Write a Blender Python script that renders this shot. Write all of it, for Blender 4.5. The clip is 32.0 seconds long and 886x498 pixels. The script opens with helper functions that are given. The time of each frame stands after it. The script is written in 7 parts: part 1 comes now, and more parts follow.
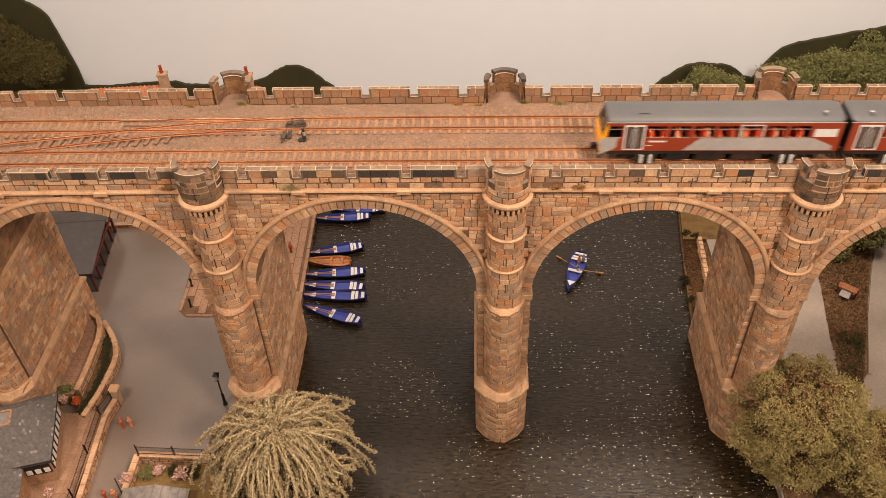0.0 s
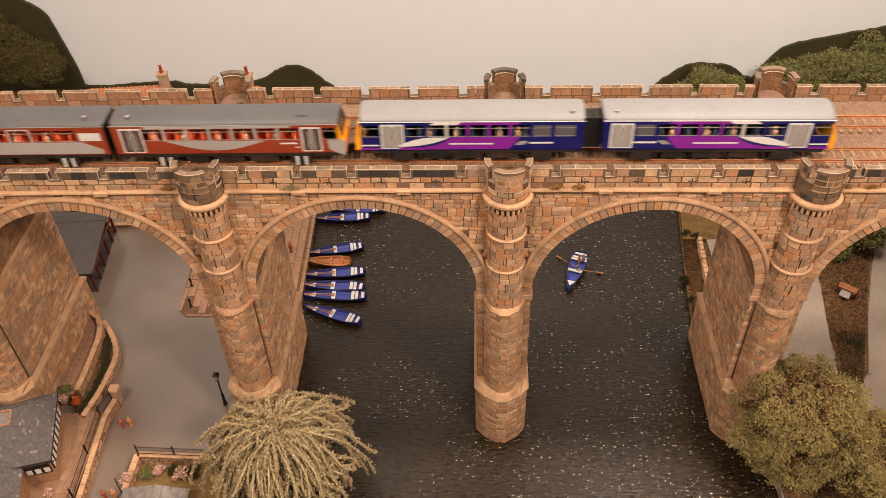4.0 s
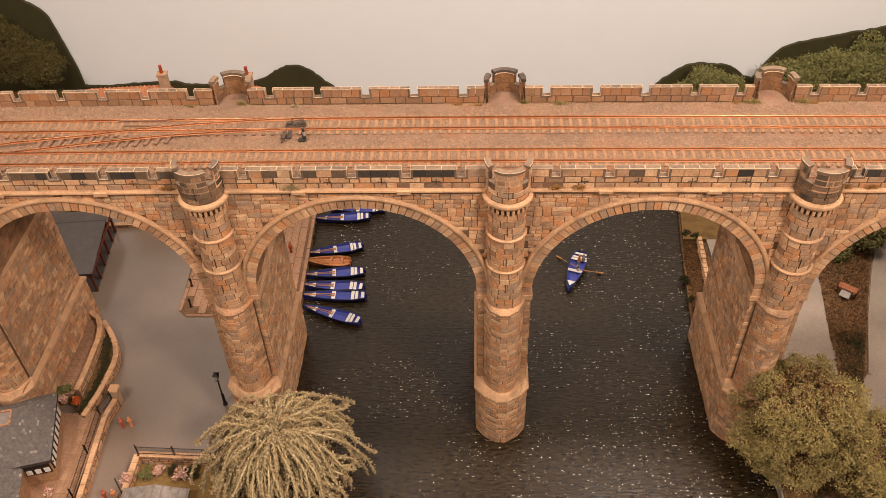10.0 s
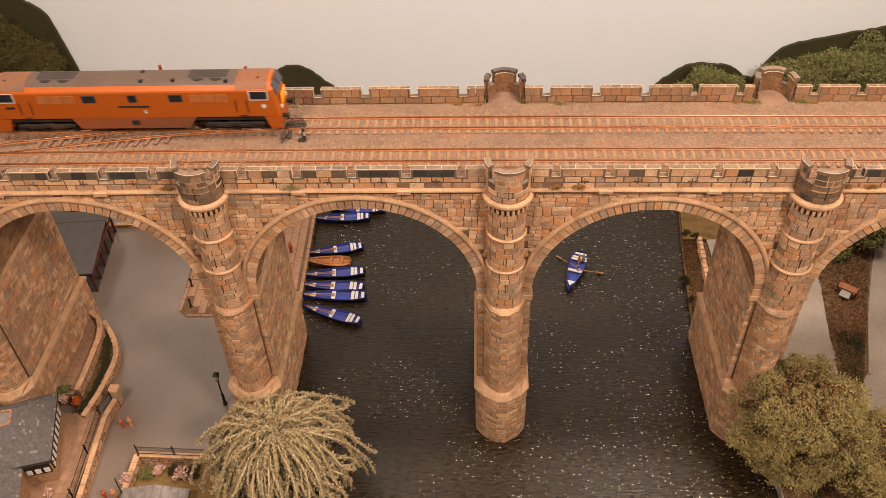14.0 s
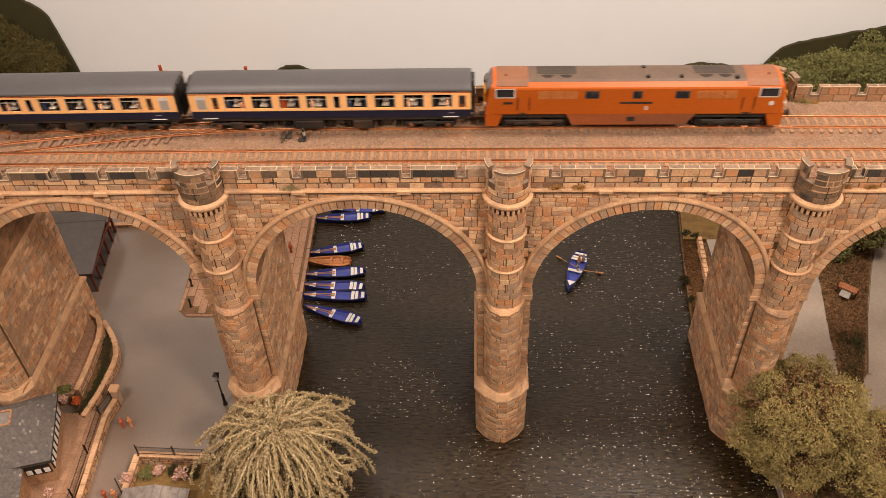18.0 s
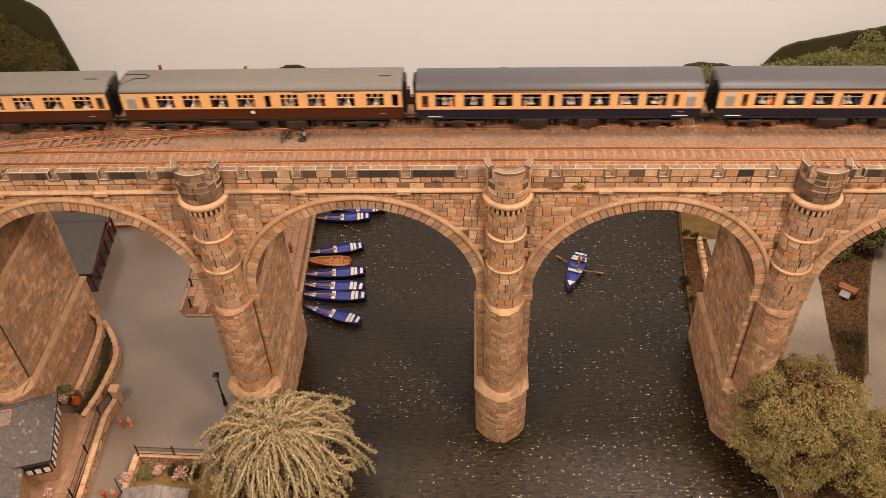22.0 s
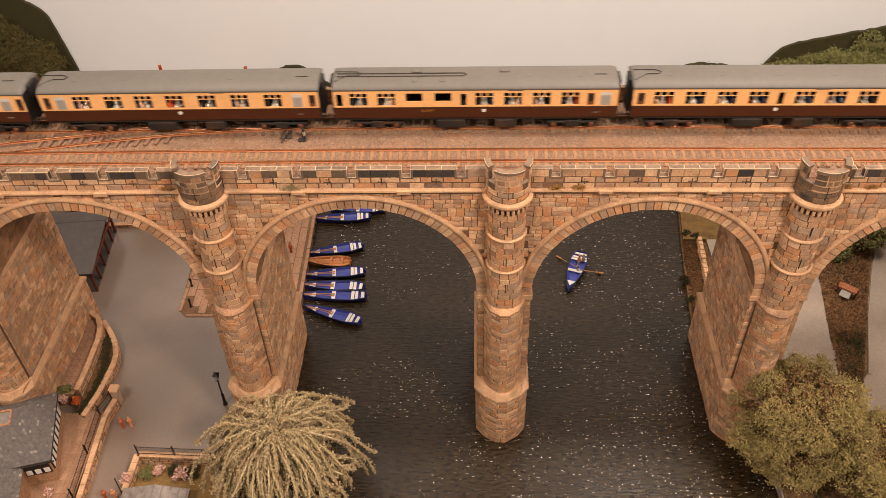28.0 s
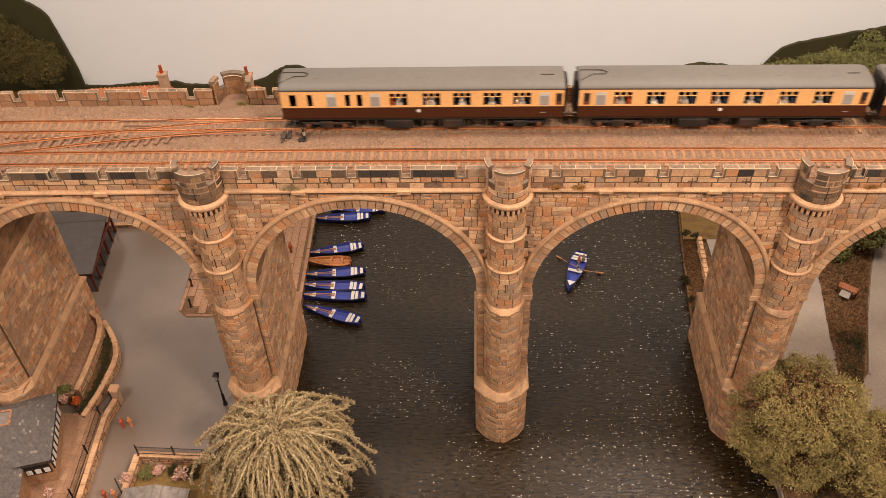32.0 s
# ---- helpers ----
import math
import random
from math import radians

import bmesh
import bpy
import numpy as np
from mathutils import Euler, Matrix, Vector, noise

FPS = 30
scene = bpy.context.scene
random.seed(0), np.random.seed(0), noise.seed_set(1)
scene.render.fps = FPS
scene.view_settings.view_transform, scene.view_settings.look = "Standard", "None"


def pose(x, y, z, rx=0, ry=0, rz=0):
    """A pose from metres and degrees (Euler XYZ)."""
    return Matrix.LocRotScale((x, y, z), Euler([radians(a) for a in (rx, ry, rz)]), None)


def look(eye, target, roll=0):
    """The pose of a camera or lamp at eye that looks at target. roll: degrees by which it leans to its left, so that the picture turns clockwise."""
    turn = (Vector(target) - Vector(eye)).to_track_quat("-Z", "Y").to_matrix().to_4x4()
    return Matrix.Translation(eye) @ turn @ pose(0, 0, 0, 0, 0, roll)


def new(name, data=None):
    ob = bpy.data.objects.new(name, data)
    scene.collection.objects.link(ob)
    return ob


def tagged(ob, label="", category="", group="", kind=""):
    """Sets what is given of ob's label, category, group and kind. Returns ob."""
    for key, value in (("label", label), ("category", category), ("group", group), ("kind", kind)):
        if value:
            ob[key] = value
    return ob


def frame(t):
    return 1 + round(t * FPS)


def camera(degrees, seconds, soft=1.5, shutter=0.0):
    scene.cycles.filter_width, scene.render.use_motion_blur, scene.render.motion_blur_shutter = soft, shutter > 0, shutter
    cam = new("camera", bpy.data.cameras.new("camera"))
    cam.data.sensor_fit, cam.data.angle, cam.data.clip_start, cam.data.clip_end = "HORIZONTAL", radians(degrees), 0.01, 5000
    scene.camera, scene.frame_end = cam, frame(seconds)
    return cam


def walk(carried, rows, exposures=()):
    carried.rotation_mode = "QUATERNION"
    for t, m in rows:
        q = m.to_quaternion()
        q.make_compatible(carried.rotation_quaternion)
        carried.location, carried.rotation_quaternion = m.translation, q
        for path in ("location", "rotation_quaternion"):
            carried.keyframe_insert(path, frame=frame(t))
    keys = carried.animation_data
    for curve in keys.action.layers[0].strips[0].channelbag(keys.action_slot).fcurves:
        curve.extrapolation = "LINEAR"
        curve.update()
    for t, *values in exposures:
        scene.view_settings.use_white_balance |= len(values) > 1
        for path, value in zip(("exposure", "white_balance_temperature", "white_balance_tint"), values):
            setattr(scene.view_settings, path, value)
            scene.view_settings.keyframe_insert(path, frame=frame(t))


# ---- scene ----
# All lengths below are in millimetres of the model (scale 1:76) and are turned into metres when a mesh is linked.
MM = 0.001
EYE = (-27.6, -563.1, 787.2)
YAW, PITCH, ROLL = radians(-2.94), radians(-42.97), -1.99
AIM = (math.sin(YAW) * math.cos(PITCH), math.cos(YAW) * math.cos(PITCH), math.sin(PITCH))
cam = camera(54.89, 32.0, soft=0.8, shutter=0.7)
STAND = look([c * MM for c in EYE], [(c + 500 * a) * MM for c, a in zip(EYE, AIM)], ROLL)
walk(cam, [(0.0, STAND), (32.0, STAND)])

# ---- light: warm lamps over the layout and the soft light of the hall ----
world = bpy.data.worlds.new("hall_light")
scene.world = world
world.use_nodes = True
world.node_tree.nodes["Background"].inputs[0].default_value = (1.0, 0.86, 0.72, 1)
world.node_tree.nodes["Background"].inputs[1].default_value = 0.23


def lamp(name, eye, target, size, watts, colour):
    data = bpy.data.lights.new(name, "AREA")
    data.shape, data.size, data.energy, data.color = "DISK", size * MM, watts, colour
    ob = new(name, data)
    ob.matrix_world = look([c * MM for c in eye], [c * MM for c in target])
    return tagged(ob, kind="structure")


WARM = (1.0, 0.82, 0.69)
lamp("front_lamp", (600, -720, 1250), (60, 40, 250), 220, 16.4, WARM)
lamp("front_lamp", (-630, -720, 1250), (-100, 40, 250), 220, 9.8, WARM)
lamp("overhead_lamp", (330, 60, 1150), (290, 170, 0), 160, 8.4, WARM)
lamp("overhead_lamp", (-400, 60, 1150), (-380, 170, 0), 160, 5.2, WARM)


# ---- materials ----
def srgb(r, g, b):
    return tuple((c / 255 / 12.92) if c / 255 <= 0.04045 else ((c / 255 + 0.055) / 1.055) ** 2.4 for c in (r, g, b)) + (1,)


def material(name, colours, rough=0.7, metal=0.0, grain=400, grain_amount=0.25, patch=40, bump=0.0, bump_scale=900, per="none",
             spread=0.0, stretch=(1, 1, 1), specular=0.4, stain=None, stain_amount=0.0, stain_scale=60, transmission=0.0):
    """colours: two or more colours mixed by patches and by the piece's random number; grain and patch are noise scales per metre."""
    m = bpy.data.materials.new(name)
    m.use_nodes = True
    n, l = m.node_tree.nodes, m.node_tree.links
    b = n["Principled BSDF"]
    b.inputs["Roughness"].default_value, b.inputs["Metallic"].default_value = rough, metal
    b.inputs["Specular IOR Level"].default_value = specular
    if transmission:
        b.inputs["Transmission Weight"].default_value = transmission
    co = n.new("ShaderNodeTexCoord")
    mp = n.new("ShaderNodeMapping")
    mp.inputs["Scale"].default_value = stretch
    l.new(co.outputs["Object"], mp.inputs["Vector"])

    def noise_node(scale, detail=3.0):
        t = n.new("ShaderNodeTexNoise")
        t.inputs["Scale"].default_value, t.inputs["Detail"].default_value = scale, detail
        l.new(mp.outputs["Vector"], t.inputs["Vector"])
        return t

    ramp = n.new("ShaderNodeValToRGB")
    while len(ramp.color_ramp.elements) < len(colours):
        ramp.color_ramp.elements.new(0.5)
    for i, c in enumerate(colours):
        ramp.color_ramp.elements[i].position = i / max(1, len(colours) - 1)
        ramp.color_ramp.elements[i].color = c if len(c) == 4 else (*c, 1)
    big = noise_node(patch)
    lift = n.new("ShaderNodeMapRange")
    lift.inputs["From Min"].default_value, lift.inputs["From Max"].default_value = 0.3, 0.7
    l.new(big.outputs["Fac"], lift.inputs["Value"])
    if per == "none":
        l.new(lift.outputs[0], ramp.inputs["Fac"])
    else:
        if per == "island":
            src = n.new("ShaderNodeNewGeometry").outputs["Random Per Island"]
        else:
            src = n.new("ShaderNodeObjectInfo").outputs["Random"]
        mix = n.new("ShaderNodeMix")
        mix.inputs[0].default_value = spread
        l.new(lift.outputs[0], mix.inputs[2])
        l.new(src, mix.inputs[3])
        l.new(mix.outputs[0], ramp.inputs["Fac"])
    fine = noise_node(grain, 4.0)
    shade = n.new("ShaderNodeMapRange")
    shade.inputs["From Min"].default_value, shade.inputs["From Max"].default_value = 0.3, 0.7
    shade.inputs["To Min"].default_value, shade.inputs["To Max"].default_value = 1 - grain_amount, 1 + grain_amount
    l.new(fine.outputs["Fac"], shade.inputs["Value"])
    mul = n.new("ShaderNodeVectorMath")
    mul.operation = "SCALE"
    l.new(ramp.outputs["Color"], mul.inputs[0])
    l.new(shade.outputs[0], mul.inputs["Scale"])
    out = mul.outputs[0]
    if stain:
        sn = noise_node(stain_scale, 5.0)
        sr = n.new("ShaderNodeMapRange")
        sr.inputs["From Min"].default_value, sr.inputs["From Max"].default_value = 0.52, 0.68
        sr.inputs["To Max"].default_value = stain_amount
        l.new(sn.outputs["Fac"], sr.inputs["Value"])
        sm = n.new("ShaderNodeMix")
        sm.data_type = "RGBA"
        sm.inputs[7].default_value = stain
        l.new(sr.outputs[0], sm.inputs[0])
        l.new(out, sm.inputs[6])
        out = sm.outputs[2]
    l.new(out, b.inputs["Base Color"])
    if bump:
        bp = n.new("ShaderNodeBump")
        bp.inputs["Strength"].default_value, bp.inputs["Distance"].default_value = bump, 0.0006
        bn = noise_node(bump_scale, 5.0)
        l.new(bn.outputs["Fac"], bp.inputs["Height"])
        l.new(bp.outputs["Normal"], b.inputs["Normal"])
    return m


STONES = [srgb(176, 132, 96), srgb(196, 152, 114), srgb(152, 116, 88), srgb(210, 170, 132), srgb(190, 132, 88), srgb(164, 136, 112), srgb(184, 142, 104)]
M_STONE = material("sandstone_blocks", STONES, 0.85, per="island", spread=0.8, grain=700, grain_amount=0.22, bump=0.5, bump_scale=700,
                   stain=srgb(112, 90, 70), stain_amount=0.35, stain_scale=55)
M_STONE_ONE = material("sandstone_single_block", STONES, 0.85, per="object", spread=0.8, grain=700, grain_amount=0.22, bump=0.5, bump_scale=700,
                       stain=srgb(112, 90, 70), stain_amount=0.35, stain_scale=55)
# Brown mortar, its colour darkened further to stand for shade in the joints.
M_MORTAR = material("mortar_with_joint_shade", [srgb(92, 68, 48), srgb(122, 92, 66)], 0.9, grain=600, bump=0.4)
M_LEDGE = material("pale_ledge_stone", [srgb(186, 144, 108), srgb(204, 162, 124)], 0.8, grain=500, grain_amount=0.15, bump=0.3,
                   stain=srgb(120, 96, 72), stain_amount=0.5, stain_scale=70)
M_COPING = material("weathered_grey_coping", [srgb(96, 82, 70), srgb(122, 101, 82), srgb(84, 74, 66)], 0.85, per="object", spread=0.6, grain=500, bump=0.4,
                    stain=srgb(160, 128, 98), stain_amount=0.35, stain_scale=120)
M_COPING_DARK = material("sooty_turret_coping", [srgb(58, 51, 47), srgb(80, 69, 61)], 0.85, per="object", spread=0.6, grain=500, bump=0.4,
                         stain=srgb(140, 114, 90), stain_amount=0.3, stain_scale=140)
# Darker, browner block colours for the soffits and rear turret heads.
M_STONE_DARKER = material("darker_brown_sandstone", [srgb(128, 92, 62), srgb(150, 108, 72), srgb(112, 84, 60), srgb(164, 122, 84)], 0.88, per="island", spread=0.8, grain=700, grain_amount=0.22, bump=0.5, bump_scale=700,
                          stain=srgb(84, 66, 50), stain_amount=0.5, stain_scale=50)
M_STONE_DARKER_ONE = material("darker_brown_block", [srgb(128, 92, 62), srgb(150, 108, 72), srgb(112, 84, 60), srgb(164, 122, 84)], 0.88, per="object", spread=0.8, grain=700, grain_amount=0.22, bump=0.5, bump_scale=700,
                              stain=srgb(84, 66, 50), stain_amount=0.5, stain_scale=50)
M_STONE_SOOTY = material("sooty_masonry", [srgb(70, 58, 48), srgb(128, 98, 72), srgb(86, 70, 56), srgb(166, 128, 94), srgb(62, 53, 46), srgb(148, 112, 82)], 0.86, per="island", spread=0.9, grain=600, grain_amount=0.25, bump=0.5)
# The STONES colours darkened for the rear parapet.
REAR = [srgb(156, 115, 82), srgb(172, 131, 98), srgb(142, 108, 81), srgb(166, 116, 79), srgb(150, 118, 92)]
M_STONE_REAR = material("rear_parapet_masonry", REAR, 0.87, per="island", spread=0.8, grain=700, grain_amount=0.22, bump=0.5, bump_scale=700)
M_STONE_REAR_ONE = material("rear_parapet_block", REAR, 0.87, per="object", spread=0.8, grain=700, grain_amount=0.22, bump=0.5, bump_scale=700)
M_SOOT = material("sooty_block", [srgb(48, 43, 40), srgb(66, 57, 50), srgb(104, 84, 66), srgb(84, 70, 58)], 0.85, per="object", spread=0.9, grain=500, bump=0.4)
M_BALLAST = material("ballast_bed", [srgb(104, 80, 64), srgb(132, 102, 82)], 0.9, grain=900, grain_amount=0.35, bump=0.9, bump_scale=1100,
                     stain=srgb(150, 98, 66), stain_amount=0.4, stain_scale=25)
M_PEBBLE = material("ballast_stone", [srgb(94, 74, 58), srgb(142, 114, 90), srgb(114, 90, 71), srgb(162, 134, 108), srgb(128, 101, 80)], 0.9, per="island", spread=0.9, grain=900)
M_SLEEPER = material("rusty_pale_sleeper", [srgb(130, 96, 68), srgb(146, 110, 80)], 0.85, per="object", spread=0.6, grain=500, grain_amount=0.3, bump=0.4)
M_SLEEPER_DARK = material("dark_point_sleeper", [srgb(104, 80, 64), srgb(130, 97, 76)], 0.8, per="object", spread=0.6, grain=500, bump=0.3)
M_RAIL = material("rusty_rail", [srgb(158, 98, 60), srgb(176, 114, 72)], 0.5, metal=0.15, grain=500, specular=0.6)
M_RAILHEAD = material("worn_rail_head", [srgb(156, 104, 72), srgb(178, 128, 92)], 0.26, metal=0.85, grain=500, grain_amount=0.1)
# The broad stain blotches also imitate the road's patchy sheen in colour.
M_ROAD = material("grey_painted_road", [srgb(116, 101, 90), srgb(132, 116, 104)], 0.2, grain=500, grain_amount=0.06, patch=12, bump=0.08, specular=1.0, bump_scale=600,
                  stain=srgb(98, 86, 76), stain_amount=0.5, stain_scale=6)
M_PATH = material("pale_gritty_path", [srgb(140, 126, 114), srgb(158, 144, 130)], 0.85, grain=900, grain_amount=0.18, bump=0.4, patch=18)
M_FOOTWAY = material("tan_footway", [srgb(138, 104, 79), srgb(158, 122, 95)], 0.85, grain=500, grain_amount=0.2, patch=30, bump=0.3)
M_PAVING = material("buff_paving_slab", [srgb(146, 110, 86), srgb(160, 124, 98)], 0.8, per="object", spread=0.7, grain=500, bump=0.2)
M_EARTH = material("leaf_litter", [srgb(78, 56, 36), srgb(110, 80, 50), srgb(62, 52, 32)], 0.95, grain=450, grain_amount=0.6, patch=90, bump=1.0, bump_scale=500)
M_GRASS = material("olive_static_grass", [srgb(102, 80, 42), srgb(118, 92, 52), srgb(96, 70, 38)], 0.95, grain=900, grain_amount=0.4, patch=60, bump=0.8, bump_scale=900)
M_BACK = material("off_white_backdrop", [srgb(216, 217, 217), srgb(211, 212, 213)], 0.9, grain=30, grain_amount=0.01, patch=2)
M_HILL = material("dark_green_painted_board", [srgb(46, 42, 16), srgb(54, 49, 20)], 0.8, grain=60, grain_amount=0.1, patch=8)
M_BOARD = material("brown_baseboard", [srgb(110, 84, 60), srgb(124, 96, 70)], 0.8, grain=200)
# Dark brown bars on the wall surface draw the slits.
M_SLIT = material("dark_brown_slit", [srgb(54, 44, 36), srgb(70, 56, 46)], 0.9, grain=400)
M_BLACK = material("black_plastic", [srgb(26, 23, 21), srgb(38, 33, 29)], 0.6, grain=400)


# ---- mesh building ----
class Geo:
    """Vertices and faces in millimetres, gathered for one mesh."""

    def __init__(self):
        self.v, self.f, self.smooth = [], [], False

    def add(self, verts, faces):
        k = len(self.v)
        self.v.extend(tuple(p) for p in verts)
        self.f.extend(tuple(k + i for i in f) for f in faces)
        return self

    def box(self, x0, y0, z0, x1, y1, z1, c=0.0, m=None):
        if c <= 0:
            vs = [(x, y, z) for z in (z0, z1) for y in (y0, y1) for x in (x0, x1)]
            fs = [(0, 2, 3, 1), (4, 5, 7, 6), (0, 1, 5, 4), (2, 6, 7, 3), (0, 4, 6, 2), (1, 3, 7, 5)]
        else:
            vs, ids = [], {}
            for kz, z in enumerate((z0, z1)):
                for ky, y in enumerate((y0, y1)):
                    for kx, x in enumerate((x0, x1)):
                        sx, sy, sz = c * (1 - 2 * kx), c * (1 - 2 * ky), c * (1 - 2 * kz)
                        for a, d in (("x", (0, sy, sz)), ("y", (sx, 0, sz)), ("z", (sx, sy, 0))):
                            ids[kx, ky, kz, a] = len(vs)
                            vs.append((x + d[0], y + d[1], z + d[2]))
            fs = []
            for k in (0, 1):
                fs.append([ids[k, *q, "x"] for q in ((0, 0), (1, 0), (1, 1), (0, 1))])
                fs.append([ids[q[0], k, q[1], "y"] for q in ((0, 0), (1, 0), (1, 1), (0, 1))])
                fs.append([ids[*q, k, "z"] for q in ((0, 0), (1, 0), (1, 1), (0, 1))])
            for a in (0, 1):
                for b in (0, 1):
                    fs.append([ids[a, b, 0, "x"], ids[a, b, 1, "x"], ids[a, b, 1, "y"], ids[a, b, 0, "y"]])
                    fs.append([ids[a, 0, b, "x"], ids[a, 1, b, "x"], ids[a, 1, b, "z"], ids[a, 0, b, "z"]])
                    fs.append([ids[0, a, b, "y"], ids[1, a, b, "y"], ids[1, a, b, "z"], ids[0, a, b, "z"]])
                    for d in (0, 1):
                        fs.append([ids[a, b, d, q] for q in "xyz"])
        if m is not None:
            vs = [m @ Vector(p) for p in vs]
        return self.add(vs, fs)

    def prism(self, poly, lo, hi, axis="z"):
        """A closed outline, drawn out along an axis. Outline: (x, y) for z, (x, z) for y, (y, z) for x."""
        place = {"z": lambda a, b, c: (a, b, c), "y": lambda a, b, c: (a, c, b), "x": lambda a, b, c: (c, a, b)}[axis]
        n = len(poly)
        vs = [place(a, b, lo) for a, b in poly] + [place(a, b, hi) for a, b in poly]
        fs = [tuple(range(n))[::-1], tuple(range(n, 2 * n))] + [(i, (i + 1) % n, n + (i + 1) % n, n + i) for i in range(n)]
        return self.add(vs, fs)

    def loft(self, rings, closed=True, caps=True):
        n = len(rings[0])
        vs = [p for r in rings for p in r]
        fs = []
        for j in range(len(rings) - 1):
            for i in range(n if closed else n - 1):
                a, b = j * n + i, j * n + (i + 1) % n
                fs.append((a, b, b + n, a + n))
        if caps and closed:
            fs += [tuple(range(n))[::-1], tuple(range((len(rings) - 1) * n, len(rings) * n))]
        return self.add(vs, fs)

    def lathe(self, profile, n=24, cx=0.0, cy=0.0, a0=0.0, a1=360.0, caps=True):
        full = abs(a1 - a0) >= 359.9
        k = n if full else n + 1
        ang = [radians(a0 + (a1 - a0) * i / n) for i in range(k)]
        rings = [[(cx + r * math.sin(a), cy - r * math.cos(a), z) for a in ang] for r, z in profile]
        return self.loft(rings, full, caps)

    def tube(self, pts, r, n=6, r1=None):
        rings = []
        for i, p in enumerate(pts):
            d = Vector(pts[min(i + 1, len(pts) - 1)]) - Vector(pts[max(i - 1, 0)])
            q = d.to_track_quat("Z", "Y")
            rr = r if r1 is None else r + (r1 - r) * i / max(1, len(pts) - 1)
            rings.append([Vector(p) + q @ Vector((rr * math.cos(t), rr * math.sin(t), 0)) for t in (2 * math.pi * j / n for j in range(n))])
        return self.loft(rings)

    def moved(self, m):
        self.v = [tuple(m @ Vector(p)) for p in self.v]
        return self

    def mesh(self, name, mat):
        me = bpy.data.meshes.new(name)
        me.from_pydata([(x * MM, y * MM, z * MM) for x, y, z in self.v], [], self.f)
        bm = bmesh.new()
        bm.from_mesh(me)
        if len(me.vertices) < 3000:
            bmesh.ops.remove_doubles(bm, verts=bm.verts, dist=1e-7)
        bmesh.ops.recalc_face_normals(bm, faces=bm.faces)
        bm.to_mesh(me)
        bm.free()
        if self.smooth:
            me.polygons.foreach_set("use_smooth", [True] * len(me.polygons))
        me.materials.append(mat)
        return me


def at(x, y, z, rz=0, rx=0, ry=0):
    return pose(x * MM, y * MM, z * MM, rx, ry, rz)


def part(name, geo, mat, parent, label="", kind=""):
    """Links a mesh as one part under a thing or under a part."""
    ob = new(name, geo.mesh(name, mat) if isinstance(geo, Geo) else geo)
    ob.parent = parent
    return tagged(ob, label=label, kind=kind)


def thing(name, label, category, m=None, group="", kind="", geo=None, mat=None):
    """A top-level thing: an empty at its base, or one mesh."""
    ob = new(name, geo.mesh(name, mat) if geo else None)
    if m is not None:
        ob.matrix_world = m
    return tagged(ob, label=label, category=category, group=group, kind=kind)


def facing(geo, S, u0, u1, v0, v1, depth, gap=0.35, seg=1, lean=0.45):
    """One dressed stone on the surface S(u, v, d): a raised face with sloping edges."""
    us = [u0 + gap + (u1 - u0 - 2 * gap) * i / seg for i in range(seg + 1)]
    e = min(lean, (u1 - u0) * 0.2)
    ui = [u0 + gap + e + (u1 - u0 - 2 * gap - 2 * e) * i / seg for i in range(seg + 1)]
    a, b = v0 + gap, v1 - gap
    ia, ib = a + lean, b - lean
    n = seg + 1
    vs = [S(u, a, -0.6) for u in us] + [S(u, b, -0.6) for u in us] + [S(u, ia, depth) for u in ui] + [S(u, ib, depth) for u in ui]
    fs = []
    for i in range(seg):
        fs.append((2 * n + i, 2 * n + i + 1, 3 * n + i + 1, 3 * n + i))
        fs.append((i, i + 1, 2 * n + i + 1, 2 * n + i))
        fs.append((3 * n + i, 3 * n + i + 1, n + i + 1, n + i))
    fs += [(0, 2 * n, 3 * n, n), (seg, n + seg, 3 * n + seg, 2 * n + seg)]
    geo.add(vs, fs)


def masonry(S, u0, u1, v0, v1, course, length, rng, keep=None, seg=1, depth=(0.1, 0.9), vary=0.25, gap=0.35, lean=0.45, rough=0.0):
    """Courses of stones over a surface; gives one Geo for each stone."""
    out, v, row = [], v0, 0
    while v < v1 - 1.0:
        h = min(course * rng.uniform(1 - vary, 1 + vary), v1 - v)
        if v1 - v - h < course * 0.45:
            h = v1 - v
        u = u0 - (rng.uniform(0.2, 0.8) * length if row % 2 else 0)
        while u < u1 - 0.5:
            w = length * rng.uniform(0.6, 1.4)
            a, b = max(u, u0), min(u + w, u1)
            if u1 - b < length * 0.35:
                b = u1
            if b - a > 1.2 and (keep is None or keep((a + b) / 2, v + h / 2, b - a, h)):
                g = Geo()
                if rough:
                    rock(g, S, a, b, v, v + h, rng.uniform(*depth), rng, gap, rough, 2, 1)
                else:
                    facing(g, S, a, b, v, v + h, rng.uniform(*depth), gap=gap, lean=lean, seg=max(1, seg if b - a > length * 0.5 else 1))
                out.append(g)
            u = b if b == u1 else u + w
        v += h
        row += 1
    return out


